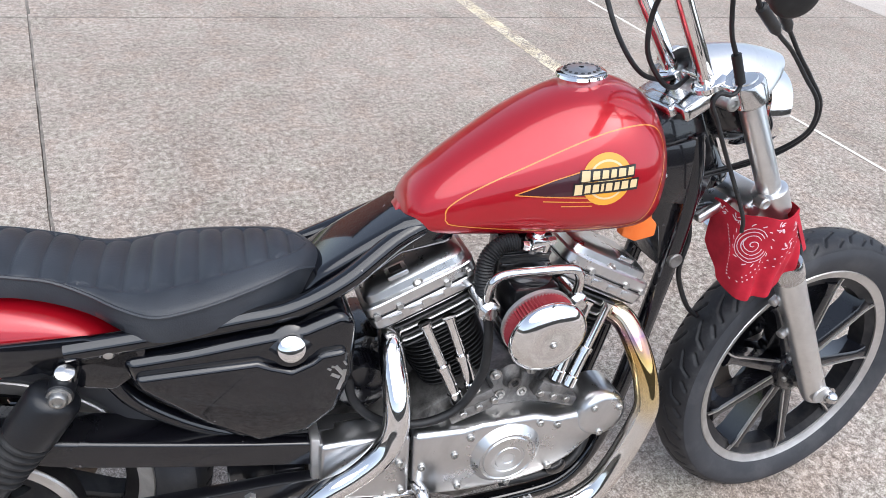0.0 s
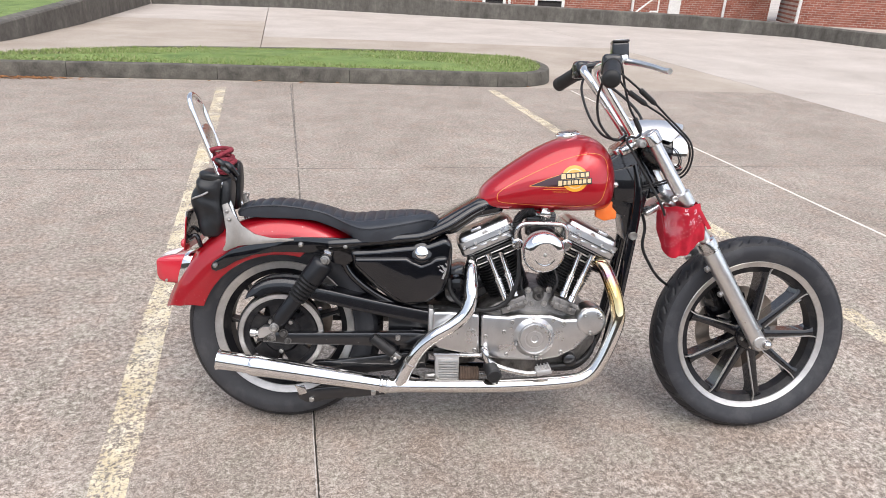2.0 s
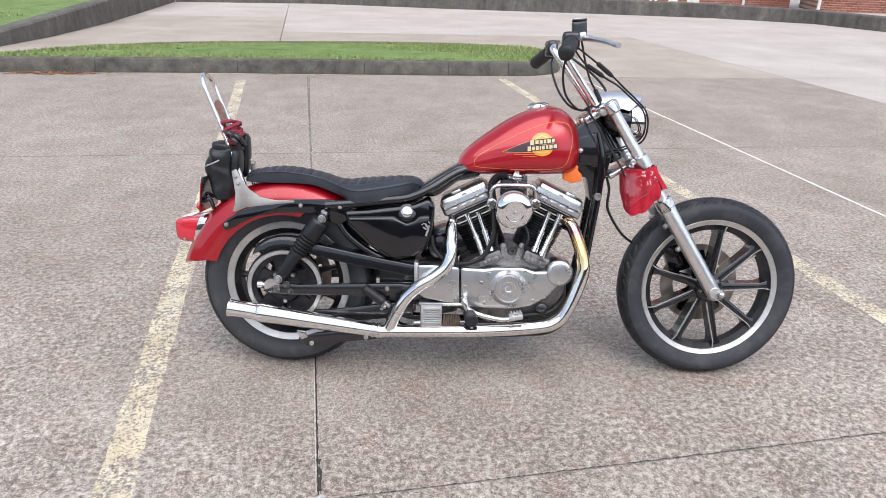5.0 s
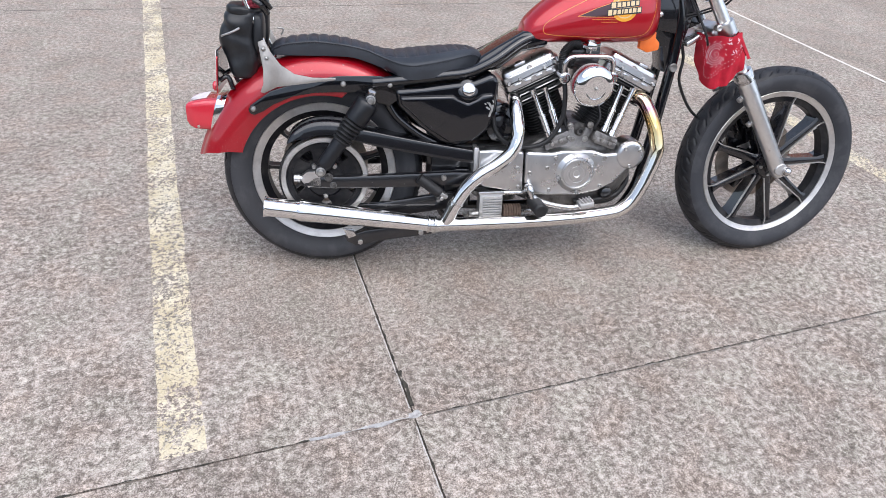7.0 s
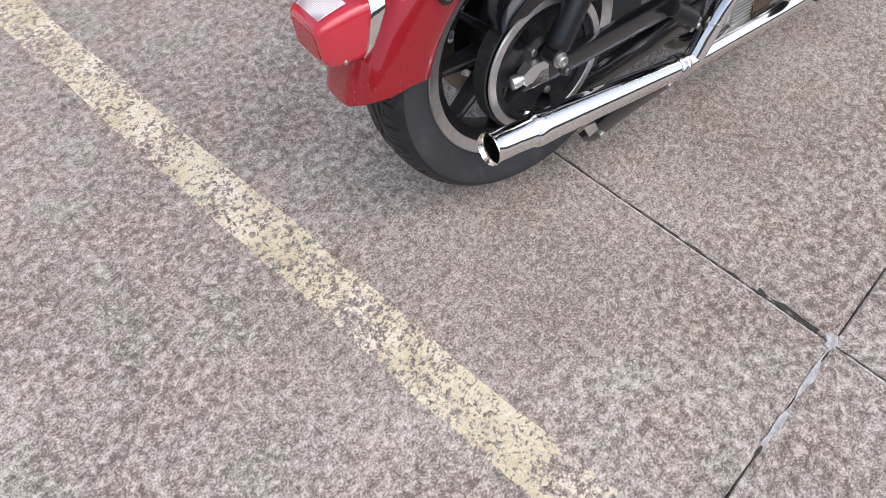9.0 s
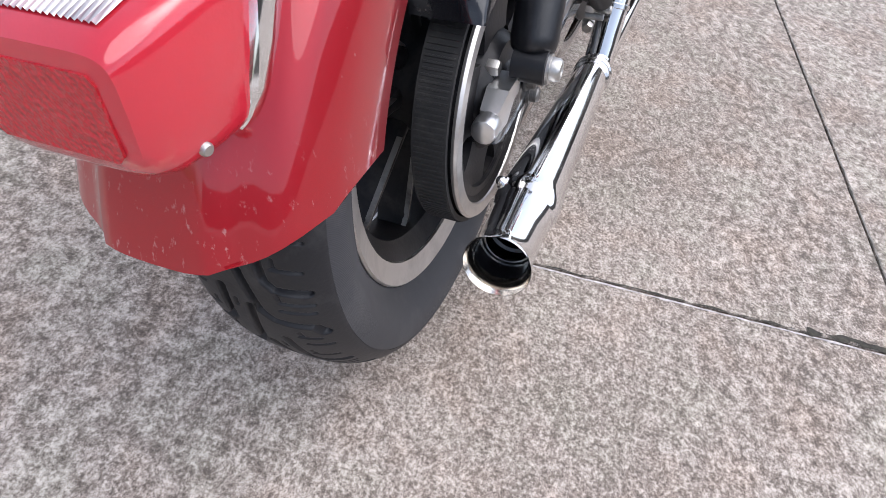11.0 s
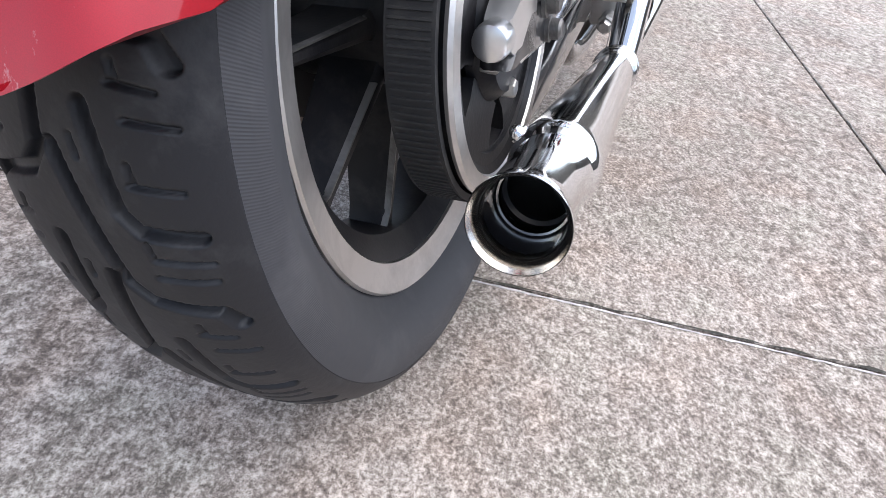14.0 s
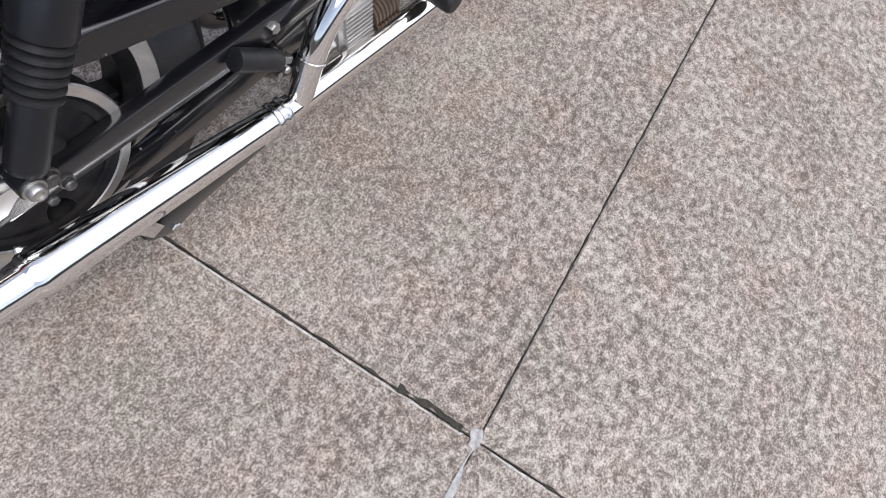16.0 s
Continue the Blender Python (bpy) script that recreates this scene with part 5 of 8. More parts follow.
SEAT_W = [(-0.138, 0.030), (-0.128, 0.046), (-0.10, 0.060), (0.0, 0.066), (0.10, 0.066), (0.14, 0.066), (0.18, 0.076), (0.22, 0.100), (0.26, 0.120), (0.30, 0.120), (0.34, 0.111), (0.38, 0.096), (0.42, 0.079), (0.45, 0.060), (0.475, 0.038), (0.492, 0.016)]


def build_seat():
    rows_ = []
    n = 400
    for i in range(n + 1):
        x = -0.138 + 0.630 * i / n
        zt, zb, w = interp(x, SEAT_TOP), interp(x, SEAT_LOW), interp(x, SEAT_W)
        h = max(0.008, zt - zb)
        edge = min(interp(x, SEAT_EDGE), zt - 0.006)
        row = [V((x, -0.80 * w, zb)), V((x, -0.97 * w, zb)), V((x, -w, zb + h * 0.25)), V((x, -0.992 * w, edge - 0.004))]
        m = 48
        ph = (x - 0.0) / 0.0315 % 1.0
        rib = -0.0072 * (1 - abs(math.sin(math.pi * ph)) ** 0.55)
        for k in range(m + 1):
            u = -1 + 2 * k / m
            y = u * w * 0.985
            z = edge + (zt - edge) * (1 - abs(u) ** 2.4) ** 0.8
            q = abs(u)
            if q > 0.955:
                z += 0.002 * (1 - abs(q - 0.975) / 0.02)
            inner = interp(x, SEAT_PANEL)
            if -0.118 < x < 0.462 and q < inner:
                z += rib * min(1.0, (inner - q) / 0.04)
            if 0.15 < x < 0.464:
                z -= 0.003 * max(0, 1 - abs(q - inner) / 0.035)
            row.append(V((x, y, z)))
        row += [V((x, 0.992 * w, edge - 0.004)), V((x, w, zb + h * 0.25)), V((x, 0.97 * w, zb)), V((x, 0.80 * w, zb))]
        rows_.append(row)
    b = bmesh.new()
    surface(b, rows_, False, True, True)
    seat = part("seat", b, VINYL, bike, "black tuck-and-roll vinyl seat", 70)
    for sg in (-1, 1):
        b = bmesh.new()
        pts = []
        for i in range(60):
            x = -0.130 + 0.618 * i / 59
            zt, zb, w = interp(x, SEAT_TOP), interp(x, SEAT_LOW), interp(x, SEAT_W)
            pts.append((x, sg * w * 0.995, min(interp(x, SEAT_EDGE), zt - 0.006) - 0.001))
        tube(b, pts, 0.0026, 6, 0)
        part("piping", b, VINYL, seat)


TANK_TOP = [(0.602, 0.745), (0.607, 0.765), (0.622, 0.786), (0.655, 0.816), (0.71, 0.857), (0.775, 0.899), (0.84, 0.929), (0.90, 0.943), (0.94, 0.938), (0.975, 0.920), (1.0, 0.891), (1.015, 0.857), (1.0215, 0.82)]
TANK_LOW = [(0.602, 0.722), (0.612, 0.712), (0.65, 0.709), (0.80, 0.710), (0.93, 0.713), (0.980, 0.718), (1.003, 0.732), (1.016, 0.765), (1.0215, 0.79)]
TANK_W = [(0.602, 0.026), (0.608, 0.044), (0.63, 0.062), (0.70, 0.084), (0.78, 0.106), (0.86, 0.120), (0.93, 0.123), (0.972, 0.115), (1.002, 0.091), (1.015, 0.061), (1.0215, 0.031)]


def tank_rows():
    rows_ = []
    n = 110
    for i in range(n + 1):
        x = 0.602 + 0.4195 * (0.5 - 0.5 * math.cos(math.pi * i / n))
        zt, zb, w = interp(x, TANK_TOP), interp(x, TANK_LOW), interp(x, TANK_W)
        zc = zb + 0.36 * (zt - zb)
        row = []
        for k in range(64):
            a = 2 * math.pi * k / 64
            ca, sa = math.cos(a), math.sin(a)
            y = w * math.copysign(abs(ca) ** (0.92 if sa > 0 else 0.55), ca)
            z = zc + ((zt - zc) * abs(sa) ** 0.95 if sa > 0 else -(zc - zb) * abs(sa) ** 0.75)
            row.append(V((x, y, z)))
        rows_.append(row)
    return rows_


def build_tank():
    from mathutils.bvhtree import BVHTree
    b = bmesh.new()
    surface(b, tank_rows(), False, True, True)
    bmesh.ops.recalc_face_normals(b, faces=b.faces)
    tree = BVHTree.FromBMesh(b)
    tank = part("fuel_tank", b, RED, bike, "red lacquered peanut fuel tank with gold pinstripes", 60)

    def on_tank(x, z, lift, side=-1):
        hit = tree.ray_cast(V((x, side * 0.6, z)), V((0, -side, 0)))
        if hit[0] is None:
            return V((x, side * 0.05, z))
        nn = hit[1] if hit[1].y * side > 0 else -hit[1]
        return hit[0] + nn * lift

    def ribbon(name, pts, w, mat, lift, label, side, close=False, parent=None):
        bb = bmesh.new()
        n = len(pts)
        rows_ = []
        for i, (x, z) in enumerate(pts):
            if close:
                a, c = pts[i - 1], pts[(i + 1) % n]
            else:
                a, c = pts[max(i - 1, 0)], pts[min(i + 1, n - 1)]
            d = V((c[0] - a[0], c[1] - a[1])).normalized()
            rows_.append([on_tank(x - d.y * w / 2, z + d.x * w / 2, lift, side), on_tank(x + d.y * w / 2, z - d.x * w / 2, lift, side)])
        surface(bb, rows_, close)
        return part(name, bb, mat, parent or tank, label)

    def patch(name, outline, mat, lift, label, side, parent=None, n=6):
        """A decal filled from its centre, laid on the tank."""
        cx, cz = sum(p[0] for p in outline) / len(outline), sum(p[1] for p in outline) / len(outline)
        bb = bmesh.new()
        rows_ = [[on_tank(cx + (x - cx) * k / n, cz + (z - cz) * k / n, lift, side) for x, z in outline] for k in range(1, n + 1)]
        surface(bb, rows_, False, True)
        bb.verts.ensure_lookup_table()
        bb.faces.new(bb.verts[:len(outline)])
        return part(name, bb, mat, parent or tank, label)

    def dense(poly, close=True, step=0.006):
        out = []
        q = poly + [poly[0]] if close else poly
        for (x0, z0), (x1, z1) in zip(q[:-1], q[1:]):
            k = max(1, int(math.hypot(x1 - x0, z1 - z0) / step))
            out += [(x0 + (x1 - x0) * i / k, z0 + (z1 - z0) * i / k) for i in range(k)]
        if not close:
            out.append(poly[-1])
        return out

    def circle(cx, cz, r, k=40):
        return [(cx + r * math.cos(2 * math.pi * i / k), cz + r * math.sin(2 * math.pi * i / k)) for i in range(k)]

    for side in (-1, 1):
        loop = [(0.656, 0.745), (0.672, 0.738), (0.76, 0.735), (0.86, 0.736), (0.92, 0.739), (0.957, 0.752), (0.974, 0.80), (0.978, 0.85), (0.968, 0.880), (0.942, 0.892), (0.895, 0.888), (0.84, 0.870), (0.77, 0.836), (0.70, 0.796), (0.660, 0.766)]
        sm = [(p.x, p.z) for p in spline([(x, 0, z) for x, z in loop + [loop[0]]], 8)][:-1]
        ribbon("pinstripe", sm, 0.0017, GOLD, 0.0008, "fine gold pinstripe", side, True)
        bx, bz, br = 0.878, 0.820, 0.0385
        wedge = dense([(0.748, 0.791), (0.80, 0.816), (0.860, 0.838), (0.868, 0.797), (0.80, 0.793)])
        patch("badge_wedge", wedge, MAROON_INK, 0.0007, "dark maroon wing of the tank emblem", side)
        for k, (x0, dz) in enumerate(((0.748, -0.003), (0.788, -0.0095), (0.815, -0.016))):
            ribbon("badge_stripe", dense([(x0, 0.7945 + dz), (0.862, 0.796 + dz)], False), 0.0016, GOLD, 0.0010, "", side)
        ribbon("badge_stripe", dense([(0.748, 0.792), (0.80, 0.8165), (0.860, 0.839)], False), 0.0016, GOLD, 0.0010, "", side)
        bd = patch("badge_disc", circle(bx, bz, br), AMBER, 0.0010, "cream and amber round tank emblem", side)
        patch("badge_ring", circle(bx, bz, br * 0.76), CREAM, 0.0014, "", side, bd)
        patch("badge_core", circle(bx, bz, br * 0.68), AMBER, 0.0017, "", side, bd)
        patch("badge_centre", circle(bx, bz, br * 0.36), CREAM, 0.0019, "", side, bd)
        # two lines of lettering, as plain bars of uneven width on a cream band
        s2 = 1 if side < 0 else -1
        for z0, x0, widths in ((0.829, -0.040, (17, 14, 13, 11, 15, 12)), (0.810, -0.048, (16, 12, 13, 6, 14, 11, 15, 15))):
            total = sum(widths) + 3 * (len(widths) - 1)
            scale = 2 * abs(x0) / total
            xx = x0
            band = [(bx - abs(x0) - 0.002, z0 - 0.009 - 0.005 * s2), (bx + abs(x0) + 0.002, z0 - 0.009 + 0.005 * s2), (bx + abs(x0) + 0.002, z0 + 0.009 + 0.005 * s2), (bx - abs(x0) - 0.002, z0 + 0.009 - 0.005 * s2)]
            patch("badge_band", dense(band, True, 0.005), INK, 0.0021, "", side, bd, 3)
            for k, wd in enumerate(widths):
                ww = wd * scale
                xm = bx + s2 * (xx + ww / 2)
                xx += ww + 3 * scale
                zz = z0 + s2 * (xm - bx) * 0.12
                hh = 0.0082 if k == 0 else 0.0064
                q = dense([(xm - ww * 0.46, zz - hh), (xm + ww * 0.46, zz - hh * 0.8), (xm + ww * 0.40, zz + hh), (xm - ww * 0.46, zz + hh * 0.85)], True, 0.005)
                patch("badge_bar", q, CREAM, 0.0026, "", side, bd, 2)
    # filler cap on the crown
    cap = new("filler_cap")
    cap.parent = tank
    tagged(cap, "domed chrome filler cap with an engraved ring")
    cc, cn = V((0.875, -0.002, 0.928)), V((-0.14, -0.06, 1))
    b = bmesh.new()
    lathe(b, cc, cn, [(-0.016, 0.032), (0.003, 0.034), (0.005, 0.037), (0.015, 0.039), (0.019, 0.037), (0.021, 0.030)], 40, True)
    part("cap_body", b, CHROME, cap)
    b = bmesh.new()
    lathe(b, cc, cn, [(0.0205, 0.030), (0.0225, 0.029), (0.0245, 0.018), (0.0255, 0.004)], 40, False)
    part("cap_face", b, ALLOY, cap, "engraved cap face")
    for k in range(16):
        a = 2 * math.pi * k / 16
        d, u, s = frame_of(cn)
        b = bmesh.new()
        p = cc + d * 0.0232 + (u * math.cos(a) + s * math.sin(a)) * 0.0245
        lathe(b, p, cn, [(0.0, 0.0032), (0.0008, 0.0030)], 6)
        part("cap_mark", b, INK, cap)
    # breather and hinge at the rear mount
    b = bmesh.new()
    prism(b, [(0.592, 0.735), (0.612, 0.758), (0.618, 0.738), (0.604, 0.722)], -0.018, 0.018, 0.003)
    part("rear_mount", b, RED, tank)
    for sg in (-1, 1):
        b = bmesh.new()
        acorn(b, (1.018, sg * 0.052, 0.797), (0.2, sg, 0), 0.010, 0.015)
        part("tank_bolt", b, CHROME_WORN, tank)


build_rear_fender()
build_tail()
build_seat()
build_tank()


# ---- engine ----
CRANK = V((0.79, 0, 0.285))


def oval(c, et, hs, hy, p=3.2, k=36):
    """A rounded-square ring in the plane of et and y."""
    out = []
    for i in range(k):
        a = 2 * math.pi * i / k
        ca, sa = math.cos(a), math.sin(a)
        out.append(c + et * hs * math.copysign(abs(ca) ** (2 / p), ca) + V((0, hy * math.copysign(abs(sa) ** (2 / p), sa), 0)))
    return out


def build_engine():
    b = bmesh.new()
    prism(b, [(0.60, 0.24), (0.62, 0.40), (0.665, 0.425), (0.73, 0.455), (0.79, 0.470), (0.85, 0.460), (0.92, 0.425), (0.98, 0.385), (0.985, 0.30), (0.93, 0.215), (0.72, 0.185)], -0.095, 0.13, 0.012)
    prism(b, [(0.45, 0.39), (0.61, 0.40), (0.61, 0.22), (0.52, 0.205), (0.45, 0.25)], -0.085, 0.12, 0.012)
    eng = part("engine", b, CAST, bike, "air-cooled vee-twin engine with polished alloy covers")
    for tilt in (-25.0, 25.5):
        t = radians(tilt)
        es, et = V((math.sin(t), 0, math.cos(t))), V((math.cos(t), 0, -math.sin(t)))
        b = bmesh.new()
        surface(b, [oval(CRANK + es * s, et, r, r) for s, r in ((0.13, 0.054), (0.345, 0.054))], False, True, True)
        cyl = part("cylinder", b, FIN, eng, "black finned cylinder")
        for k in range(15):
            s = 0.158 + 0.0092 * k
            hw = 0.066 + 0.004 * min(1, k / 8)
            b = bmesh.new()
            surface(b, [oval(CRANK + es * (s + ds), et, hw - e, hw - e) for ds, e in ((-0.0012, 0.014), (-0.0012, 0.001), (0.0, 0.0), (0.0012, 0.001), (0.0012, 0.014))], False, True)
            part("fin", b, FIN, cyl)
        for k in range(6):
            s = 0.297 + 0.0098 * k
            b = bmesh.new()
            surface(b, [oval(CRANK + es * (s + ds), et, 0.086 - e, 0.075 - e, 5) for ds, e in ((-0.002, 0.02), (-0.002, 0.0015), (0.0, 0.0), (0.002, 0.0015), (0.002, 0.02))], False, True)
            part("head_fin", b, ALLOY_DULL if k % 2 else FIN, cyl)
        # rocker box in three tiers
        b = bmesh.new()
        tiers = [(0.350, 0.090, 0.074, 9), (0.352, 0.093, 0.077, 9), (0.368, 0.094, 0.078, 9), (0.370, 0.091, 0.075, 9), (0.373, 0.091, 0.075, 9), (0.375, 0.094, 0.077, 9), (0.390, 0.094, 0.076, 9), (0.392, 0.092, 0.074, 9),
                 (0.393, 0.086, 0.066, 9), (0.404, 0.0845, 0.063, 9), (0.408, 0.081, 0.058, 9), (0.413, 0.072, 0.040, 8)]
        surface(b, [oval(CRANK + es * s, et, a, y, p, 56) for s, a, y, p in tiers], False, True, True)
        rb = part("rocker_box", b, ALLOY, cyl, "polished rocker box", 24)
        # black loops that stand in for the shade in the gaps between tiers
        for s, a, y in ((0.3490, 0.0915, 0.0755), (0.3715, 0.0925, 0.0762)):
            b = bmesh.new()
            surface(b, [oval(CRANK + es * (s + ds), et, a, y, 9, 56) for ds in (-0.0011, 0.0011)], False, True)
            part("tier_shade", b, RUBBER, rb)
        for u in (-0.052, -0.018, 0.018, 0.052):
            b = bmesh.new()
            box(b, (0, 0, 0), (0.022, 0.006, 0.010), 0.0022)
            q = Matrix.Translation(CRANK + es * 0.3615 + et * u + V((0, -0.0775, 0))) @ Matrix((et, V((0, 1, 0)), es)).transposed().to_4x4()
            bmesh.ops.transform(b, matrix=q, verts=b.verts)
            part("cover_lug", b, ALLOY, rb)
        for u in (-0.078, -0.040, 0.040, 0.078):
            b = bmesh.new()
            hexbolt(b, CRANK + es * 0.376 + et * u + V((0, -0.0765, 0)), (0, -1, 0.15), 0.0060, 0.006)
            part("rocker_bolt", b, STEEL, rb)
        for u, y in ((-0.058, -0.060), (0.0, -0.066), (0.058, -0.060)):
            b = bmesh.new()
            lathe(b, CRANK + es * 0.391 + et * u + V((0, y, 0)), es * 0.8 + V((0, -0.6, 0)), [(-0.004, 0.0085), (0.004, 0.0085), (0.006, 0.006), (0.004, 0.0045)], 12)
            part("cover_bolt", b, STEEL, rb)
        b = bmesh.new()
        box(b, (0, 0, 0), (0.034, 0.030, 0.012), 0.003)
        q = Matrix.Translation(CRANK + es * 0.410 + et * (-0.022 if tilt < 0 else 0.03) + V((0, -0.040, 0))) @ Matrix((et, V((0, 1, 0)), es)).transposed().to_4x4()
        bmesh.ops.transform(b, matrix=q, verts=b.verts)
        boss = part("cover_boss", b, ALLOY, rb)
        # flat dark plate on the boss, painting the shade of its hole
        b = bmesh.new()
        box(b, (0, 0, 0.0061), (0.020, 0.016, 0.0008), 0.0)
        bmesh.ops.transform(b, matrix=q, verts=b.verts)
        part("boss_shade", b, FIN, boss)
    # starter and dark castings filling the space behind the rear cylinder
    b = bmesh.new()
    prism(b, [(0.47, 0.40), (0.60, 0.40), (0.66, 0.44), (0.62, 0.50), (0.56, 0.52), (0.50, 0.50)], -0.02, 0.11, 0.012)
    lathe(b, (0.545, -0.055, 0.452), RIGHT, [(-0.05, 0.045), (0.0, 0.046), (0.012, 0.040), (0.016, 0.02)], 28)
    part("starter_motor", b, BLACK_SATIN, eng, "black starter motor")
    # covers on the right side
    b = bmesh.new()
    prism(b, [(0.616, 0.398), (0.70, 0.394), (0.735, 0.401), (0.83, 0.401), (0.87, 0.388), (0.93, 0.392), (0.965, 0.378), (0.958, 0.340), (0.915, 0.292), (0.86, 0.262), (0.80, 0.250), (0.70, 0.252), (0.640, 0.258), (0.619, 0.270)], -0.138, -0.09, 0.010, 4)
    cam_cover = part("cam_cover", b, ALLOY, eng, "polished alloy gear cover")
    b = bmesh.new()
    prism(b, [(0.468, 0.404), (0.52, 0.405), (0.611, 0.398), (0.6145, 0.268), (0.56, 0.272), (0.49, 0.285), (0.468, 0.30)], -0.136, -0.08, 0.008, 4)
    spr = part("sprocket_cover", b, ALLOY, eng, "polished alloy sprocket cover")
    b = bmesh.new()
    prism(b, [(0.455, 0.412), (0.470, 0.410), (0.470, 0.292), (0.455, 0.300)], -0.125, -0.08, 0.004)
    part("cover_rim", b, ALLOY_DULL, spr)
    b = bmesh.new()
    lathe(b, (0.782, -0.132, 0.329), RIGHT, [(0, 0.068), (0.006, 0.064), (0.015, 0.053), (0.018, 0.051), (0.0185, 0.048), (0.0165, 0.046), (0.019, 0.044), (0.0195, 0.030), (0.018, 0.029), (0.018, 0.024), (0.0195, 0.023), (0.020, 0.012), (0.0185, 0.010), (0.0185, 0.002)], 48)
    part("timing_cover", b, ALLOY, cam_cover, "round ribbed timing cover")
    b = bmesh.new()
    lathe(b, (0.957, -0.075, 0.383), RIGHT, [(0, 0.047), (0.05, 0.0475), (0.062, 0.046), (0.068, 0.041), (0.070, 0.034), (0.0705, 0.01)], 48)
    part("nose_cover", b, ALLOY, cam_cover, "domed alloy nose cover")
    for x, z, y, c in ((0.713, 0.378, -0.138, 0), (0.688, 0.345, -0.138, 0), (0.700, 0.272, -0.138, 0), (0.838, 0.386, -0.138, 0), (0.872, 0.376, -0.138, 0), (0.792, 0.262, -0.138, 0), (0.868, 0.282, -0.138, 0), (0.632, 0.33, -0.138, 0),
                       (0.594, 0.345, -0.136, 1), (0.60, 0.283, -0.136, 1), (0.485, 0.318, -0.136, 1), (0.935, 0.405, -0.143, 0), (0.985, 0.40, -0.143, 0), (0.955, 0.349, -0.143, 0)):
        b = bmesh.new()
        lathe(b, (x, y, z), RIGHT, [(-0.004, 0.0068), (0.004, 0.0068), (0.0055, 0.0055), (0.0055, 0.0036), (0.002, 0.0034)], 12)
        part("cover_screw", b, STEEL, spr if c else cam_cover)
    # tappet blocks, lifter guides and pushrod tubes
    for sx, cx in ((-1, 0.727), (1, 0.862)):
        b = bmesh.new()
        box(b, (cx, -0.100, 0.432), (0.062, 0.040, 0.034), 0.005, (0, sx * 24, 0))
        box(b, (cx + sx * 0.012, -0.112, 0.418), (0.075, 0.020, 0.022), 0.004, (0, sx * 20, 0))
        tb = part("tappet_block", b, CAST, eng)
        for dx in (-0.026, 0.0, 0.026):
            b = bmesh.new()
            hexbolt(b, (cx + dx, -0.121, 0.428 + dx * sx * -0.4), RIGHT, 0.0065, 0.007)
            part("tappet_bolt", b, STEEL, tb)
    b = bmesh.new()
    lathe(b, (0.795, -0.085, 0.452), RIGHT, [(0, 0.024), (0.010, 0.018), (0.016, 0.013), (0.022, 0.012), (0.022, 0.007), (0.016, 0.006)], 24)
    part("oil_fitting", b, CAST, eng)
    # black disc set in the fitting's hole in place of its inner shade
    b = bmesh.new()
    lathe(b, (0.795, -0.085, 0.452), RIGHT, [(0.014, 0.007), (0.017, 0.0066), (0.0175, 0.001)], 18)
    part("hole_shade", b, BLACK_DIRTY, eng)
    # small lines and clips between the tappet blocks
    for x, z, r in ((0.762, 0.468, 0.006), (0.828, 0.470, 0.006), (0.775, 0.425, 0.0055), (0.815, 0.425, 0.0055)):
        b = bmesh.new()
        lathe(b, (x, -0.094, z), RIGHT, [(0, r * 1.7), (0.004, r * 1.7), (0.0042, r)], 16)
        hexbolt(b, (x, -0.098, z), RIGHT, r, 0.006)
        part("case_bolt", b, STEEL, eng)
    b = bmesh.new()
    tube(b, [(0.842, -0.098, 0.448), (0.836, -0.116, 0.470), (0.846, -0.118, 0.500), (0.838, -0.108, 0.535), (0.815, -0.10, 0.56)], 0.0045, 10, 5)
    tube(b, [(0.752, -0.098, 0.445), (0.748, -0.114, 0.462), (0.738, -0.112, 0.482), (0.742, -0.09, 0.51)], 0.004, 10, 5)
    part("breather_hose", b, RUBBER, eng)
    for x0, z0, x1, z1 in ((0.690, 0.446, 0.634, 0.578), (0.717, 0.462, 0.673, 0.585), (0.898, 0.446, 0.957, 0.580), (0.871, 0.462, 0.918, 0.588)):
        a, e = V((x0, -0.108, z0)), V((x1, -0.083, z1))
        d = e - a
        b = bmesh.new()
        lathe(b, a, d, [(-0.01, 0.0125), (0.008, 0.0125), (0.010, 0.0105), (0.055, 0.0105), (0.056, 0.0125), (0.064, 0.0125), (0.065, 0.0085), (d.length - 0.01, 0.0085), (d.length, 0.011)], 18)
        part("pushrod_tube", b, CHROME, eng, "chrome pushrod tube")
    # carburettor, filter and breather
    b = bmesh.new()
    box(b, (0.795, -0.085, 0.622), (0.078, 0.09, 0.060), 0.010)
    carb = part("carburettor", b, BLACK_DIRTY, eng, "grimy black carburettor")
    b = bmesh.new()
    box(b, (0.790, -0.10, 0.585), (0.055, 0.07, 0.05), 0.010)
    part("float_bowl", b, BLACK_DIRTY, carb)
    b = bmesh.new()
    lathe(b, (0.795, -0.085, 0.648), (0, -0.1, 1), [(0, 0.038), (0.010, 0.038), (0.016, 0.030), (0.019, 0.012)], 24)
    part("diaphragm_cap", b, BLACK_DIRTY, carb)
    b = bmesh.new()
    box(b, (0.795, -0.045, 0.672), (0.092, 0.05, 0.075), 0.008)
    part("intake_block", b, BLACK_DIRTY, carb)
    for k in range(4):
        b = bmesh.new()
        box(b, (0.795, -0.072, 0.648 + 0.016 * k), (0.084, 0.008, 0.006), 0.002)
        part("intake_rib", b, BLACK_DIRTY, carb)
    b = bmesh.new()
    tube(b, [(0.800, -0.075, 0.690), (0.800, -0.085, 0.712), (0.800, -0.088, 0.728)], 0.011, 12, 3)
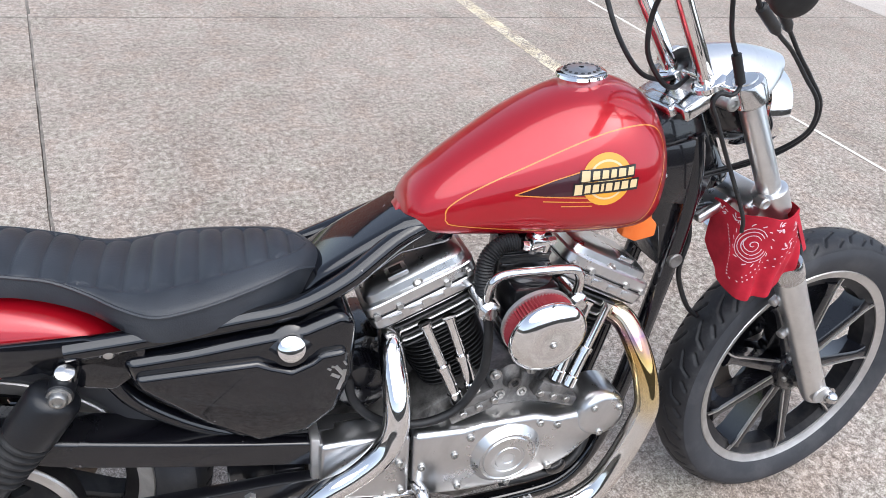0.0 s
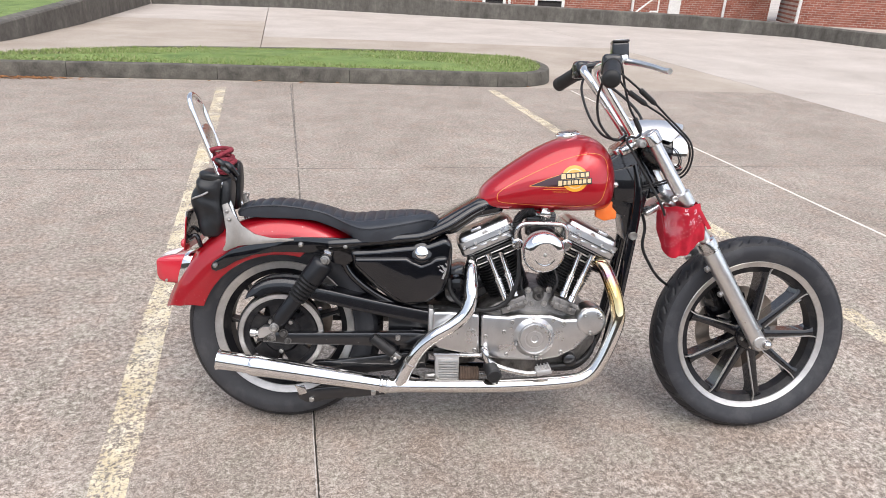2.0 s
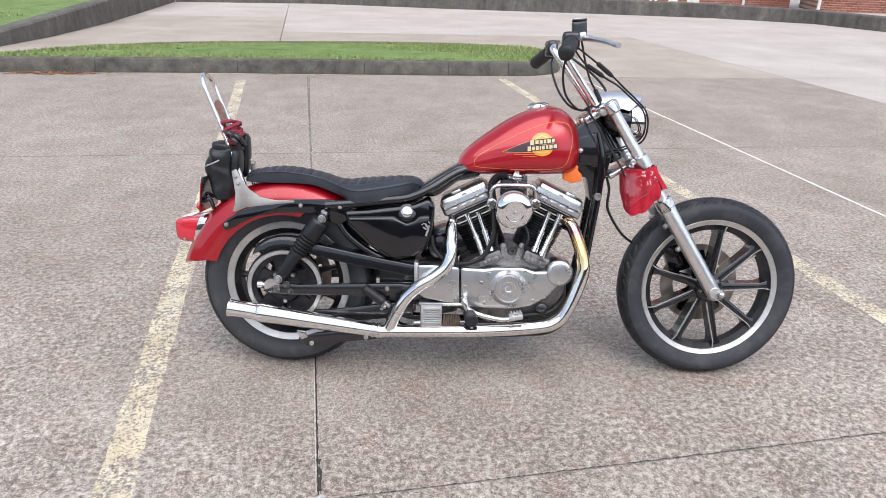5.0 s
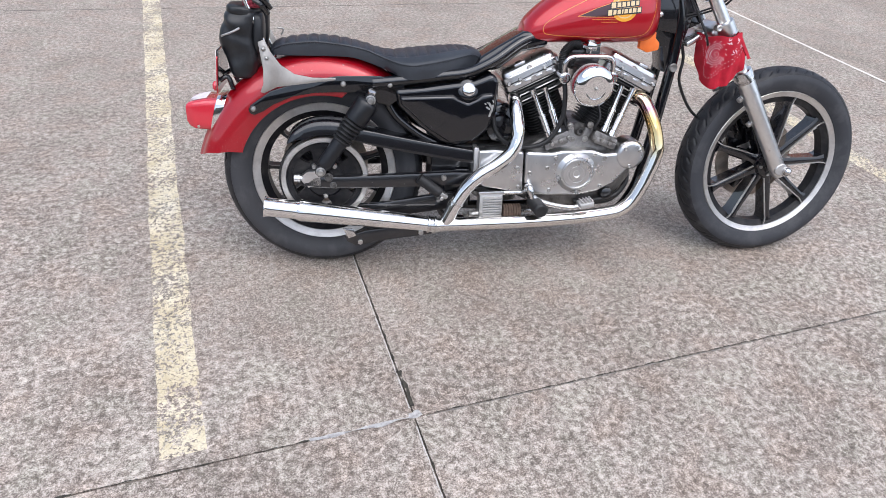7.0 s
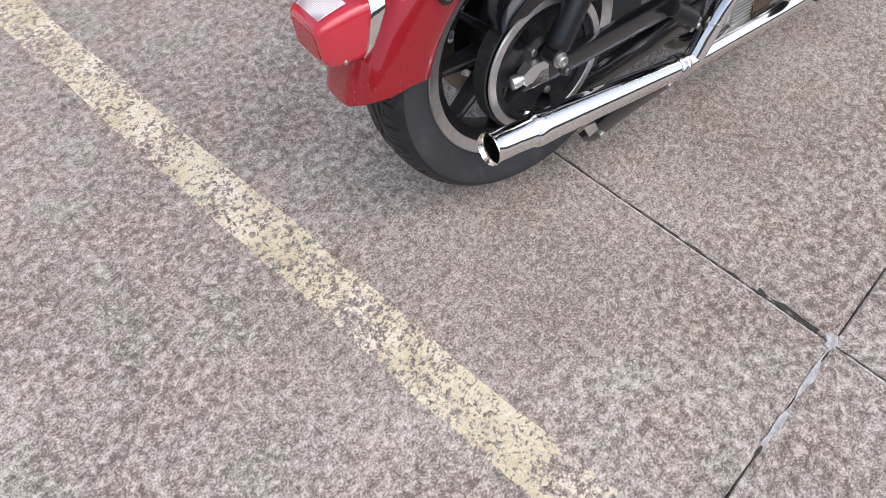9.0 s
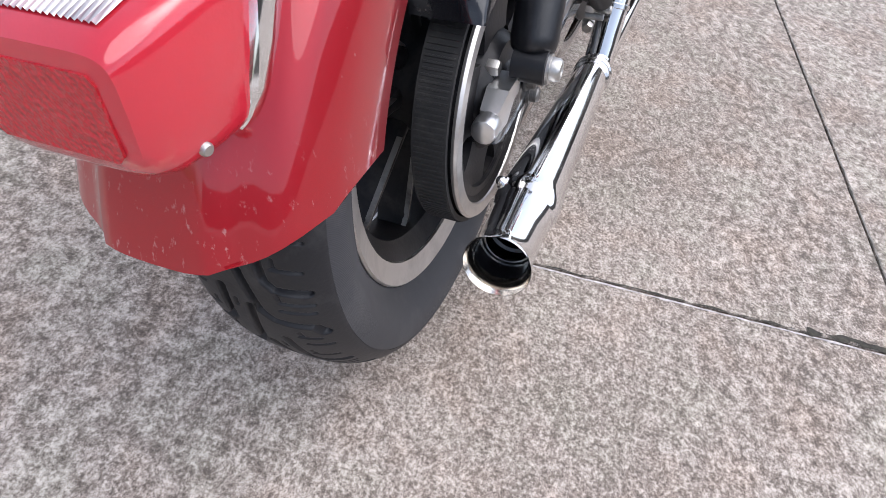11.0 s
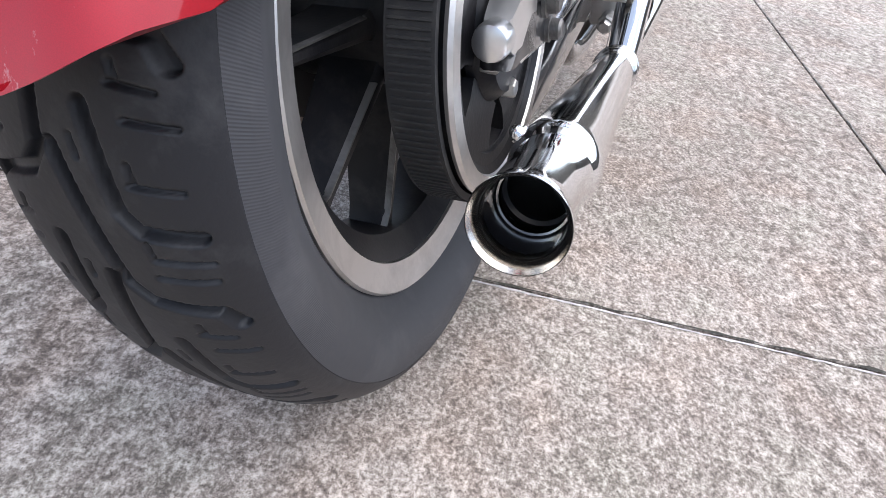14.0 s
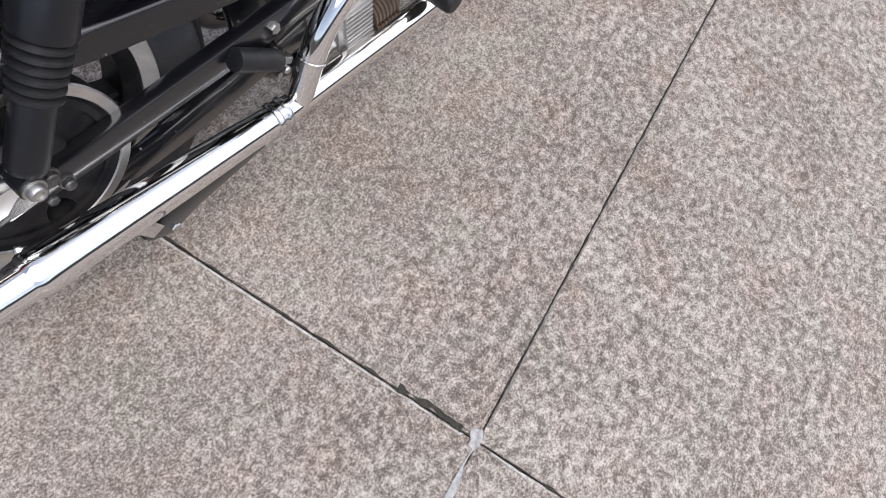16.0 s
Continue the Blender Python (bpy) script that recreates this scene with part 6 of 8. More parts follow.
    box(b, (0.800, -0.09, 0.708), (0.034, 0.026, 0.022), 0.004, (0, 15, 10))
    hexbolt(b, (0.785, -0.095, 0.706), (-1, 0, 0.2), 0.008, 0.012)
    hexbolt(b, (0.816, -0.095, 0.712), (1, 0, 0.2), 0.007, 0.012)
    part("fuel_tap", b, CHROME_WORN, carb, "tarnished fuel tap")
    ac = V((0.786, -0.203, 0.609))
    axis = V((0.03, -1, -0.10))
    b = bmesh.new()
    d, u, s = frame_of(axis)
    rows_ = []
    for al in (-0.040, -0.012):
        row = []
        for k in range(132):
            r = 0.0565 if k % 2 else 0.0520
            an = 2 * math.pi * k / 132
            row.append(ac + d * al + (u * math.cos(an) + s * math.sin(an)) * r)
        rows_.append(row)
    surface(b, rows_, False, True)
    flt = part("air_filter", b, PLEAT, eng, "round pleated red air filter", 20)
    b = bmesh.new()
    lathe(b, ac, axis, [(-0.014, 0.0580), (-0.012, 0.0608), (-0.008, 0.0615), (-0.003, 0.0592), (0.002, 0.0550), (0.006, 0.0490), (0.009, 0.0420), (0.0105, 0.0360), (0.0108, 0.0330), (0.0098, 0.0310), (0.0096, 0.0290), (0.0098, 0.015), (0.0100, 0.002)], 64)
    part("filter_cover", b, CHROME, flt, "mirror chrome filter cover", 50)
    b = bmesh.new()
    acorn(b, ac + d * 0.0092, axis, 0.0042, 0.006)
    part("cover_nut", b, STEEL, flt)
    b = bmesh.new()
    lathe(b, ac, axis, [(-0.060, 0.030), (-0.047, 0.058), (-0.040, 0.0585), (-0.039, 0.052)], 48)
    part("filter_back", b, ALLOY_DULL, flt)
    b = bmesh.new()
    tube(b, [(0.715, -0.125, 0.622), (0.713, -0.130, 0.655), (0.719, -0.132, 0.674), (0.738, -0.132, 0.683), (0.790, -0.132, 0.684), (0.842, -0.132, 0.683), (0.857, -0.132, 0.673), (0.862, -0.130, 0.655), (0.863, -0.122, 0.622)], 0.0075, 14, 6)
    br = part("breather_tube", b, CHROME_WORN, eng, "bent chrome breather tube")
    for x in (0.716, 0.863):
        b = bmesh.new()
        lathe(b, (x, -0.075, 0.622), RIGHT, [(0, 0.014), (0.045, 0.014), (0.048, 0.017), (0.060, 0.017), (0.064, 0.012), (0.068, 0.010)], 16)
        part("banjo_bolt", b, CHROME_WORN, br)
    # corrugated hose by the filter, and the long oil hoses
    b = bmesh.new()
    pth = spline([(0.722, -0.10, 0.625), (0.716, -0.10, 0.660), (0.720, -0.095, 0.690), (0.740, -0.09, 0.708), (0.768, -0.088, 0.712)], 14)
    tube(b, pth, [0.0145 if k % 2 else 0.0125 for k in range(len(pth))], 14, 0)
    part("ribbed_hose", b, RUBBER, eng, "ribbed black hose")
    b = bmesh.new()
    tube(b, [(0.722, -0.118, 0.605), (0.726, -0.125, 0.56), (0.722, -0.128, 0.50), (0.690, -0.126, 0.435), (0.63, -0.12, 0.408), (0.565, -0.11, 0.418), (0.525, -0.10, 0.455), (0.515, -0.095, 0.50)], 0.0075, 12, 6)
    part("oil_hose", b, RUBBER, eng)
    b = bmesh.new()
    tube(b, [(0.99, 0.0, 0.33), (0.985, -0.07, 0.28), (0.94, -0.10, 0.235), (0.87, -0.105, 0.222), (0.80, -0.10, 0.215)], 0.009, 12, 6)
    tube(b, [(1.0, 0.0, 0.30), (0.985, -0.06, 0.255), (0.93, -0.09, 0.215), (0.86, -0.09, 0.205)], 0.007, 12, 6)
    part("lower_hose", b, RUBBER, eng)
    b = bmesh.new()
    lathe(b, (0.905, -0.095, 0.245), RIGHT, [(0, 0.022), (0.02, 0.020), (0.024, 0.012)], 18)
    part("oil_line_fitting", b, BLACK_DIRTY, eng)


# ---- exhaust ----
def build_exhaust():
    b = bmesh.new()
    front = [(0.975, -0.055, 0.552), (0.998, -0.085, 0.540), (1.017, -0.125, 0.490), (1.031, -0.148, 0.430), (1.031, -0.156, 0.385), (1.006, -0.160, 0.305), (0.975, -0.162, 0.242), (0.945, -0.163, 0.213), (0.905, -0.164, 0.199), (0.80, -0.164, 0.187), (0.646, -0.161, 0.177), (0.45, -0.154, 0.171), (0.335, -0.152, 0.170)]
    tube(b, front, 0.0215, 24, 8, False)
    part("front_pipe", b, HEAT, bike, "chrome front exhaust pipe, gilded by heat", 60)
    b = bmesh.new()
    rear = [(0.590, -0.050, 0.550), (0.583, -0.095, 0.530), (0.582, -0.138, 0.485), (0.579, -0.153, 0.440), (0.562, -0.160, 0.402), (0.525, -0.163, 0.370), (0.475, -0.163, 0.338), (0.432, -0.160, 0.297), (0.402, -0.157, 0.247), (0.380, -0.154, 0.200), (0.368, -0.152, 0.176)]
    tube(b, rear, 0.0212, 24, 8, False)
    rp = part("rear_pipe", b, CHROME, bike, "chrome rear exhaust pipe", 60)
    b = bmesh.new()
    lathe(b, (0.401, -0.157, 0.245), (0.42, -0.05, 0.9), [(-0.004, 0.0214), (-0.003, 0.0228), (0.003, 0.0228), (0.004, 0.0214)], 24, False)
    part("pipe_collar", b, CHROME_WORN, rp)
    a, e = V((0.338, -0.151, 0.169)), V((-0.180, -0.163, 0.251))
    d = e - a
    n = d.length
    b = bmesh.new()
    lathe(b, a, d, [(-0.02, 0.0222), (0.0, 0.0235), (0.05, 0.0248), (0.20, 0.0285), (n - 0.160, 0.0316), (n - 0.122, 0.0331), (n - 0.112, 0.0336), (n - 0.105, 0.0331), (n - 0.099, 0.0314), (n - 0.095, 0.0291), (n - 0.093, 0.0284), (n - 0.055, 0.0279), (n - 0.020, 0.0283), (n - 0.008, 0.0294), (n - 0.003, 0.0310), (n - 0.0005, 0.0316), (n + 0.001, 0.0312), (n - 0.0005, 0.0306)], 64, False)
    mf = part("muffler", b, CHROME, bike, "chrome muffler with a flared tip", 60)
    b = bmesh.new()
    lathe(b, a, d, [(n - 0.016, 0.0255), (n - 0.062, 0.0253), (n - 0.064, 0.0225), (n - 0.16, 0.0220), (n - 0.16, 0.002)], 36, False)
    part("muffler_bore", b, BLACK_DIRTY, mf, "black muffler bore")
    b = bmesh.new()
    lathe(b, a, d, [(n + 0.0006, 0.0311), (n - 0.0006, 0.0304), (n - 0.0024, 0.0290), (n - 0.0052, 0.0274), (n - 0.0090, 0.0262), (n - 0.0130, 0.0256), (n - 0.018, 0.0254)], 48, False)
    part("tip_cone", b, TIP_BROWN, mf, "bright rolled inner lip of the tip, faintly browned")
    b = bmesh.new()
    lathe(b, a, d, [(n - 0.0440, 0.0252), (n - 0.0425, 0.0242), (n - 0.0425, 0.0226), (n - 0.0440, 0.0220), (n - 0.0480, 0.0222)], 36, False)
    part("baffle_ring", b, CHROME_WORN, mf)
    b = bmesh.new()
    lathe(b, a, d, [(0.000, 0.0232), (0.001, 0.0266), (0.004, 0.0280), (0.009, 0.0280), (0.012, 0.0256), (0.019, 0.0256), (0.022, 0.0280), (0.027, 0.0280), (0.030, 0.0264), (0.031, 0.0244)], 40, False)
    part("muffler_clamp", b, CHROME_WORN, mf)
    b = bmesh.new()
    acorn(b, a + d * ((n - 0.112) / n) + V((0, 0.026, 0.020)), (0, 0.8, 0.6), 0.0055, 0.009)
    part("clamp_screw", b, CHROME_WORN, mf)
    # hanger plate and bolts below
    b = bmesh.new()
    prism(b, [(0.052, 0.140), (0.062, 0.124), (0.086, 0.111), (0.110, 0.112), (0.150, 0.123), (0.260, 0.134), (0.330, 0.142), (0.330, 0.158), (0.240, 0.172), (0.120, 0.160)], -0.160, -0.144, 0.003)
    hp = part("exhaust_hanger", b, BLACK_DIRTY, bike, "dirty black exhaust hanger")
    for x, z in ((0.100, 0.124), (0.290, 0.149)):
        b = bmesh.new()
        hexbolt(b, (x, -0.160, z), RIGHT, 0.0085, 0.008)
        part("hanger_bolt", b, STEEL, hp)
    b = bmesh.new()
    prism(b, [(0.048, 0.172), (0.078, 0.170), (0.088, 0.146), (0.064, 0.138)], -0.166, -0.160, 0.002)
    part("hanger_tab", b, CHROME_WORN, hp)


# ---- frame, swing arm, suspension ----
def build_frame():
    fr = new("frame")
    fr.parent = bike
    tagged(fr, "black tubular steel frame")
    for sg in (-1, 1):
        b = bmesh.new()
        tube(b, [(0.150, sg * 0.097, 0.602), (0.25, sg * 0.096, 0.610), (0.36, sg * 0.094, 0.622), (0.436, sg * 0.092, 0.632), (0.51, sg * 0.085, 0.664), (0.60, sg * 0.055, 0.716), (0.70, sg * 0.035, 0.745), (0.85, sg * 0.03, 0.80), (1.02, sg * 0.028, 0.86)], 0.0155, 16, 6)
        part("upper_rail", b, BLACK, fr)
        b = bmesh.new()
        tube(b, [(1.075, sg * 0.040, 0.86), (1.092, sg * 0.045, 0.78), (1.088, sg * 0.048, 0.66), (1.068, sg * 0.052, 0.50), (1.048, sg * 0.056, 0.36), (1.02, sg * 0.06, 0.24), (0.96, sg * 0.07, 0.165), (0.86, sg * 0.075, 0.145), (0.60, sg * 0.075, 0.140), (0.40, sg * 0.075, 0.16), (0.34, sg * 0.07, 0.25)], 0.0165, 16, 6)
        part("down_tube", b, BLACK, fr)
        b = bmesh.new()
        tube(b, [(0.178, sg * 0.088, 0.595), (0.193, sg * 0.088, 0.545), (0.225, sg * 0.087, 0.495), (0.295, sg * 0.086, 0.440), (0.372, sg * 0.085, 0.405), (0.46, sg * 0.08, 0.375)], 0.0125, 14, 6)
        part("seat_tube", b, BLACK, fr)
        b = bmesh.new()
        prism(b, [(0.10, 0.60), (0.23, 0.61), (0.245, 0.57), (0.20, 0.535), (0.16, 0.545), (0.12, 0.575)], sg * 0.098 - 0.006, sg * 0.098 + 0.006, 0.004)
        part("shock_bracket", b, BLACK, fr)
        b = bmesh.new()
        prism(b, [(0.33, 0.43), (0.45, 0.40), (0.46, 0.22), (0.38, 0.19), (0.33, 0.24)], sg * 0.070 - 0.008, sg * 0.070 + 0.008, 0.004)
        part("pivot_plate", b, BLACK_DIRTY, fr)
    b = bmesh.new()
    prism(b, [(0.440, 0.628), (0.475, 0.668), (0.53, 0.702), (0.60, 0.742), (0.68, 0.752), (0.68, 0.700), (0.60, 0.684), (0.53, 0.630)], -0.062, 0.062, 0.016, 4)
    part("backbone", b, BLACK, fr)
    b = bmesh.new()
    d = V((0.53, 0, -0.848))
    lathe(b, V((1.065, 0, 0.915)), d, [(0, 0.034), (0.012, 0.036), (0.02, 0.031), (0.15, 0.031), (0.158, 0.036), (0.175, 0.035)], 24)
    part("steering_head", b, BLACK, fr)
    b = bmesh.new()
    prism(b, [(0.98, 0.855), (1.03, 0.895), (1.075, 0.90), (1.135, 0.80), (1.118, 0.72), (1.092, 0.62), (1.068, 0.62), (1.05, 0.70), (1.0, 0.715)], -0.045, 0.045, 0.006)
    part("head_gusset", b, BLACK_SATIN, fr)
    b = bmesh.new()
    prism(b, [(1.005, 0.84), (1.085, 0.86), (1.105, 0.80), (1.085, 0.74), (1.02, 0.75)], -0.055, -0.042, 0.004)
    part("coil_cover", b, BLACK_SATIN, fr)
    for x, z in ((1.068, 0.640),):
        b = bmesh.new()
        lathe(b, (x + 0.018, -0.066, z), RIGHT, [(-0.01, 0.0135), (0.0, 0.0135), (0.002, 0.011), (0.001, 0.007)], 18)
        part("frame_badge", b, CAST, fr)
    # brake line stay off the down tube
    b = bmesh.new()
    tube(b, [(1.12, -0.03, 0.705), (1.132, -0.03, 0.66), (1.130, -0.03, 0.60), (1.158, -0.022, 0.545), (1.200, -0.012, 0.492), (1.262, 0.012, 0.452), (1.340, 0.050, 0.425), (1.400, 0.075, 0.415)], 0.0048, 10, 6)
    part("brake_line", b, RUBBER, fr)
    b = bmesh.new()
    prism(b, [(1.085, 0.722), (1.155, 0.735), (1.165, 0.725), (1.155, 0.715), (1.09, 0.705)], -0.040, -0.028, 0.003)
    part("stay", b, BLACK_SATIN, fr)


def build_swing_arm():
    b = bmesh.new()
    for sg in (-1, 1):
        prism(b, [(-0.075, 0.298), (-0.03, 0.330), (0.05, 0.326), (0.40, 0.334), (0.47, 0.330), (0.47, 0.296), (0.33, 0.288), (0.02, 0.288)], sg * 0.115 - 0.013, sg * 0.115 + 0.013, 0.005)
    box(b, (0.425, 0, 0.312), (0.05, 0.20, 0.045), 0.008)
    sw = part("swing_arm", b, BLACK_DIRTY, bike, "grimy black swing arm")
    # chrome axle adjuster and nut
    b = bmesh.new()
    surface(b, [[V((x, y, 0.321 + z * h)) for y, z in ((-0.128 + e, -1), (-0.128 + e, 1), (-0.106, 1), (-0.106, -1))] for x, h, e in ((-0.012, 0.0195, 0.003), (-0.013, 0.0225, 0), (-0.050, 0.0235, 0), (-0.066, 0.0115, 0.003), (-0.068, 0.009, 0.005))], False, True, True)
    part("axle_cover", b, FORK_ALLOY, sw, "bright alloy axle adjuster", 20)
    b = bmesh.new()
    lathe(b, (-0.062, -0.1170, 0.321), (-1, 0, 0.03), [(0, 0.0085), (0.010, 0.0085), (0.011, 0.0125), (0.013, 0.0130), (0.024, 0.0130), (0.029, 0.0118), (0.030, 0.0095)], 18)
    part("adjuster_nut", b, FORK_ALLOY, sw)
    for x, z, r in ((0.012, 0.326, 0.0135), (0.025, 0.301, 0.0105)):
        b = bmesh.new()
        lathe(b, (x, -0.128, z), RIGHT, [(0, r), (0.003, r), (0.0035, r * 0.78), (0.010, r * 0.76), (0.012, r * 0.6), (0.012, 0.001)], 18)
        part("arm_bolt", b, CAST, sw)
    for x, z in ((0.362, 0.318), (0.345, 0.262)):
        b = bmesh.new()
        hexbolt(b, (x, -0.126, z), RIGHT, 0.0095, 0.012)
        part("pivot_bolt", b, STEEL, sw)
    # belt guards
    b = bmesh.new()
    pth = [(-0.106, 0.430), (-0.100, 0.447), (-0.083, 0.468), (-0.045, 0.489), (0.0, 0.497), (0.05, 0.493), (0.10, 0.478), (0.16, 0.460), (0.33, 0.424), (0.47, 0.398)]
    sm = spline([(x, 0, z) for x, z in pth], 6)
    rows_ = []
    for i, p in enumerate(sm):
        dd = (sm[min(i + 1, len(sm) - 1)] - sm[max(i - 1, 0)]).normalized()
        nn = V((-dd.z, 0, dd.x))
        g = min(1.0, 0.10 + i / 16)
        q = 1.0 - 0.72 * min(1.0, max(0.0, (p.x - 0.04) / 0.12))
        sec = [(-0.055, 0.0), (-0.119 + 0.024 * q, 0.0), (-0.119 + 0.015 * q, -0.0015 * q), (-0.119 + 0.008 * q, -0.005 * q), (-0.119 + 0.0035 * q, -0.010 * q), (-0.119 + 0.001 * q, -0.017 * q), (-0.119, -0.042), (-0.1165, -0.042), (-0.115, -0.019), (-0.110, -0.010), (-0.095, -0.004), (-0.055, -0.004)]
        rows_.append([p + nn * (z * g) + V((0, y, 0)) for y, z in sec])
    surface(b, rows_, False, True, True)
    part("belt_guard", b, BLACK_SATIN, sw, "gloss black upper belt guard", 50)
    b = bmesh.new()
    prism(b, [(0.06, 0.222), (0.16, 0.225), (0.34, 0.250), (0.45, 0.262), (0.45, 0.205), (0.36, 0.196), (0.22, 0.180), (0.10, 0.178)], -0.098, -0.080, 0.005)
    part("lower_guard", b, BLACK_DIRTY, sw, "black lower belt guard")
    # folded passenger peg
    peg = new("passenger_peg")
    peg.parent = bike
    tagged(peg, "folded ribbed rubber passenger peg")
    a, e = V((0.283, -0.140, 0.322)), V((0.350, -0.145, 0.272))
    b = bmesh.new()
    L = (e - a).length
    prof = [(0, 0.010), (0.002, 0.017)]
    for k in range(9):
        prof += [(0.004 + k * L / 9.6, 0.0172), (0.004 + (k + 0.55) * L / 9.6, 0.0162)]
    lathe(b, a, e - a, prof + [(L, 0.015)], 20)
    part("peg_rubber", b, RUBBER, peg)
    b = bmesh.new()
    box(b, (0.362, -0.138, 0.264), (0.026, 0.022, 0.014), 0.003, (0, 35, 0))
    lathe(b, (0.354, -0.150, 0.258), RIGHT, [(-0.02, 0.006), (0.008, 0.006), (0.010, 0.004)], 12)
    lathe(b, (0.344, -0.146, 0.250), RIGHT, [(-0.02, 0.005), (0.006, 0.005)], 10)
    part("peg_clevis", b, STEEL, peg)
    b = bmesh.new()
    tube(b, [(0.36, -0.09, 0.28), (0.36, -0.135, 0.268)], 0.009, 12, 0)
    part("peg_mount", b, BLACK_DIRTY, peg)


def build_shocks():
    for sg in (-1, 1):
        a, e = V((0.142, sg * 0.118, 0.560)), V((-0.010, sg * 0.136, 0.352))
        d = e - a
        L = d.length
        sh = new("shock_absorber")
        sh.parent = bike
        tagged(sh, "black rear shock absorber with a ribbed gaiter")
        b = bmesh.new()
        lathe(b, a, d, [(0.004, 0.016), (0.008, 0.026), (0.012, 0.0315), (0.018, 0.0335), (0.024, 0.0340), (0.074, 0.0340), (0.079, 0.0330), (0.081, 0.029), (0.080, 0.02)], 36)
        part("upper_cover", b, SHOCK_BLACK, sh, "", 50)
        b = bmesh.new()
        prof = [(0.074, 0.020)]
        for k in range(6):
            r = 0.0330 - 0.0008 * k
            prof += [(0.082 + k * 0.0122, r - 0.0055), (0.0855 + k * 0.0122, r), (0.0890 + k * 0.0122, r), (0.0925 + k * 0.0122, r - 0.0055)]
        lathe(b, a, d, prof + [(0.157, 0.022)], 36)
        part("gaiter", b, RUBBER, sh, "ribbed rubber gaiter", 50)
        b = bmesh.new()
        lathe(b, a, d, [(0.150, 0.0235), (L - 0.024, 0.0232), (L - 0.016, 0.0215), (L - 0.010, 0.017), (L - 0.008, 0.010)], 32)
        part("lower_body", b, SHOCK_BLACK, sh, "", 50)
        for p, r in ((a, 0.0165), (e, 0.0165)):
            b = bmesh.new()
            lathe(b, p + V((0, -sg * 0.016, 0)), (0, sg, 0), [(0, r), (0.032, r), (0.034, r * 0.8)], 24)
            part("eye", b, SHOCK_BLACK, sh)
            b = bmesh.new()
            lathe(b, p + V((0, sg * 0.017, 0)), (0, sg, 0), [(0, 0.0145), (0.003, 0.0145), (0.0035, 0.0115), (0.010, 0.0112), (0.013, 0.009), (0.0135, 0.006), (0.011, 0.0055)], 20)
            part("eye_nut", b, STEEL, sh)
        b = bmesh.new()
        lathe(b, a + V((0.006, -sg * 0.004, 0.018)), (0.2, sg * 0.5, 1), [(-0.01, 0.0130), (0.002, 0.0130), (0.006, 0.0115), (0.0075, 0.005)], 24)
        part("top_cap", b, CHROME_WORN, sh, "chrome top cap")


def build_oil_tank():
    b = bmesh.new()
    prism(b, [(0.212, 0.585), (0.30, 0.592), (0.45, 0.610), (0.505, 0.632), (0.524, 0.610), (0.522, 0.520), (0.500, 0.462), (0.460, 0.428), (0.400, 0.412), (0.350, 0.424), (0.292, 0.470), (0.224, 0.535)], -0.114, 0.02, 0.020, 6)
    tk = part("oil_tank", b, BLACK, bike, "gloss black oil tank, chipped and dusty")
    # raised lower panel whose top edge catches the sky
    b = bmesh.new()
    prism(b, [(0.226, 0.566), (0.385, 0.570), (0.402, 0.560), (0.430, 0.548), (0.458, 0.560), (0.472, 0.572), (0.508, 0.575), (0.512, 0.530), (0.494, 0.468), (0.448, 0.430), (0.380, 0.425), (0.310, 0.472), (0.232, 0.545)], -0.126, -0.100, 0.009, 4)
    part("tank_panel", b, BLACK, tk)
    b = bmesh.new()
    lathe(b, (0.430, -0.108, 0.582), (0, -0.94, 0.34), [(0.0, 0.030), (0.006, 0.030), (0.008, 0.026), (0.010, 0.019)], 32)
    part("filler_neck", b, BLACK_SATIN, tk)
    b = bmesh.new()
    lathe(b, (0.430, -0.112, 0.583), (0, -0.94, 0.34), [(0.004, 0.0195), (0.014, 0.0200), (0.018, 0.0190), (0.021, 0.0150), (0.0225, 0.006), (0.0228, 0.001)], 32)
    part("oil_cap", b, CHROME, tk, "chrome oil filler cap")
    # worn pale transfer near the front edge, as plain strokes
    for x, z, w, h, r in ((0.497, 0.541, 0.006, 0.020, -35), (0.503, 0.531, 0.005, 0.022, 10), (0.491, 0.532, 0.005, 0.014, -60), (0.498, 0.516, 0.006, 0.020, 20), (0.489, 0.548, 0.003, 0.008, -70), (0.482, 0.545, 0.003, 0.006, -60), (0.505, 0.553, 0.003, 0.008, -30)):
        b = bmesh.new()
        box(b, (x, -0.1266, z), (w, 0.0012, h), 0, (0, r, 0))
        part("tank_transfer", b, ALLOY_DULL, tk)
    b = bmesh.new()
    prism(b, [(0.20, 0.59), (0.50, 0.60), (0.50, 0.43), (0.38, 0.42), (0.26, 0.48)], 0.02, 0.11, 0.01)
    part("battery_box", b, BLACK_SATIN, tk)
    # red inner panel glimpsed behind the rail
    b = bmesh.new()
    lathe(b, (0.206, -0.085, 0.566), RIGHT, [(0, 0.017), (0.012, 0.016), (0.016, 0.010)], 20)
    part("side_reflector", b, LENS_RED, tk, "small red side reflector")


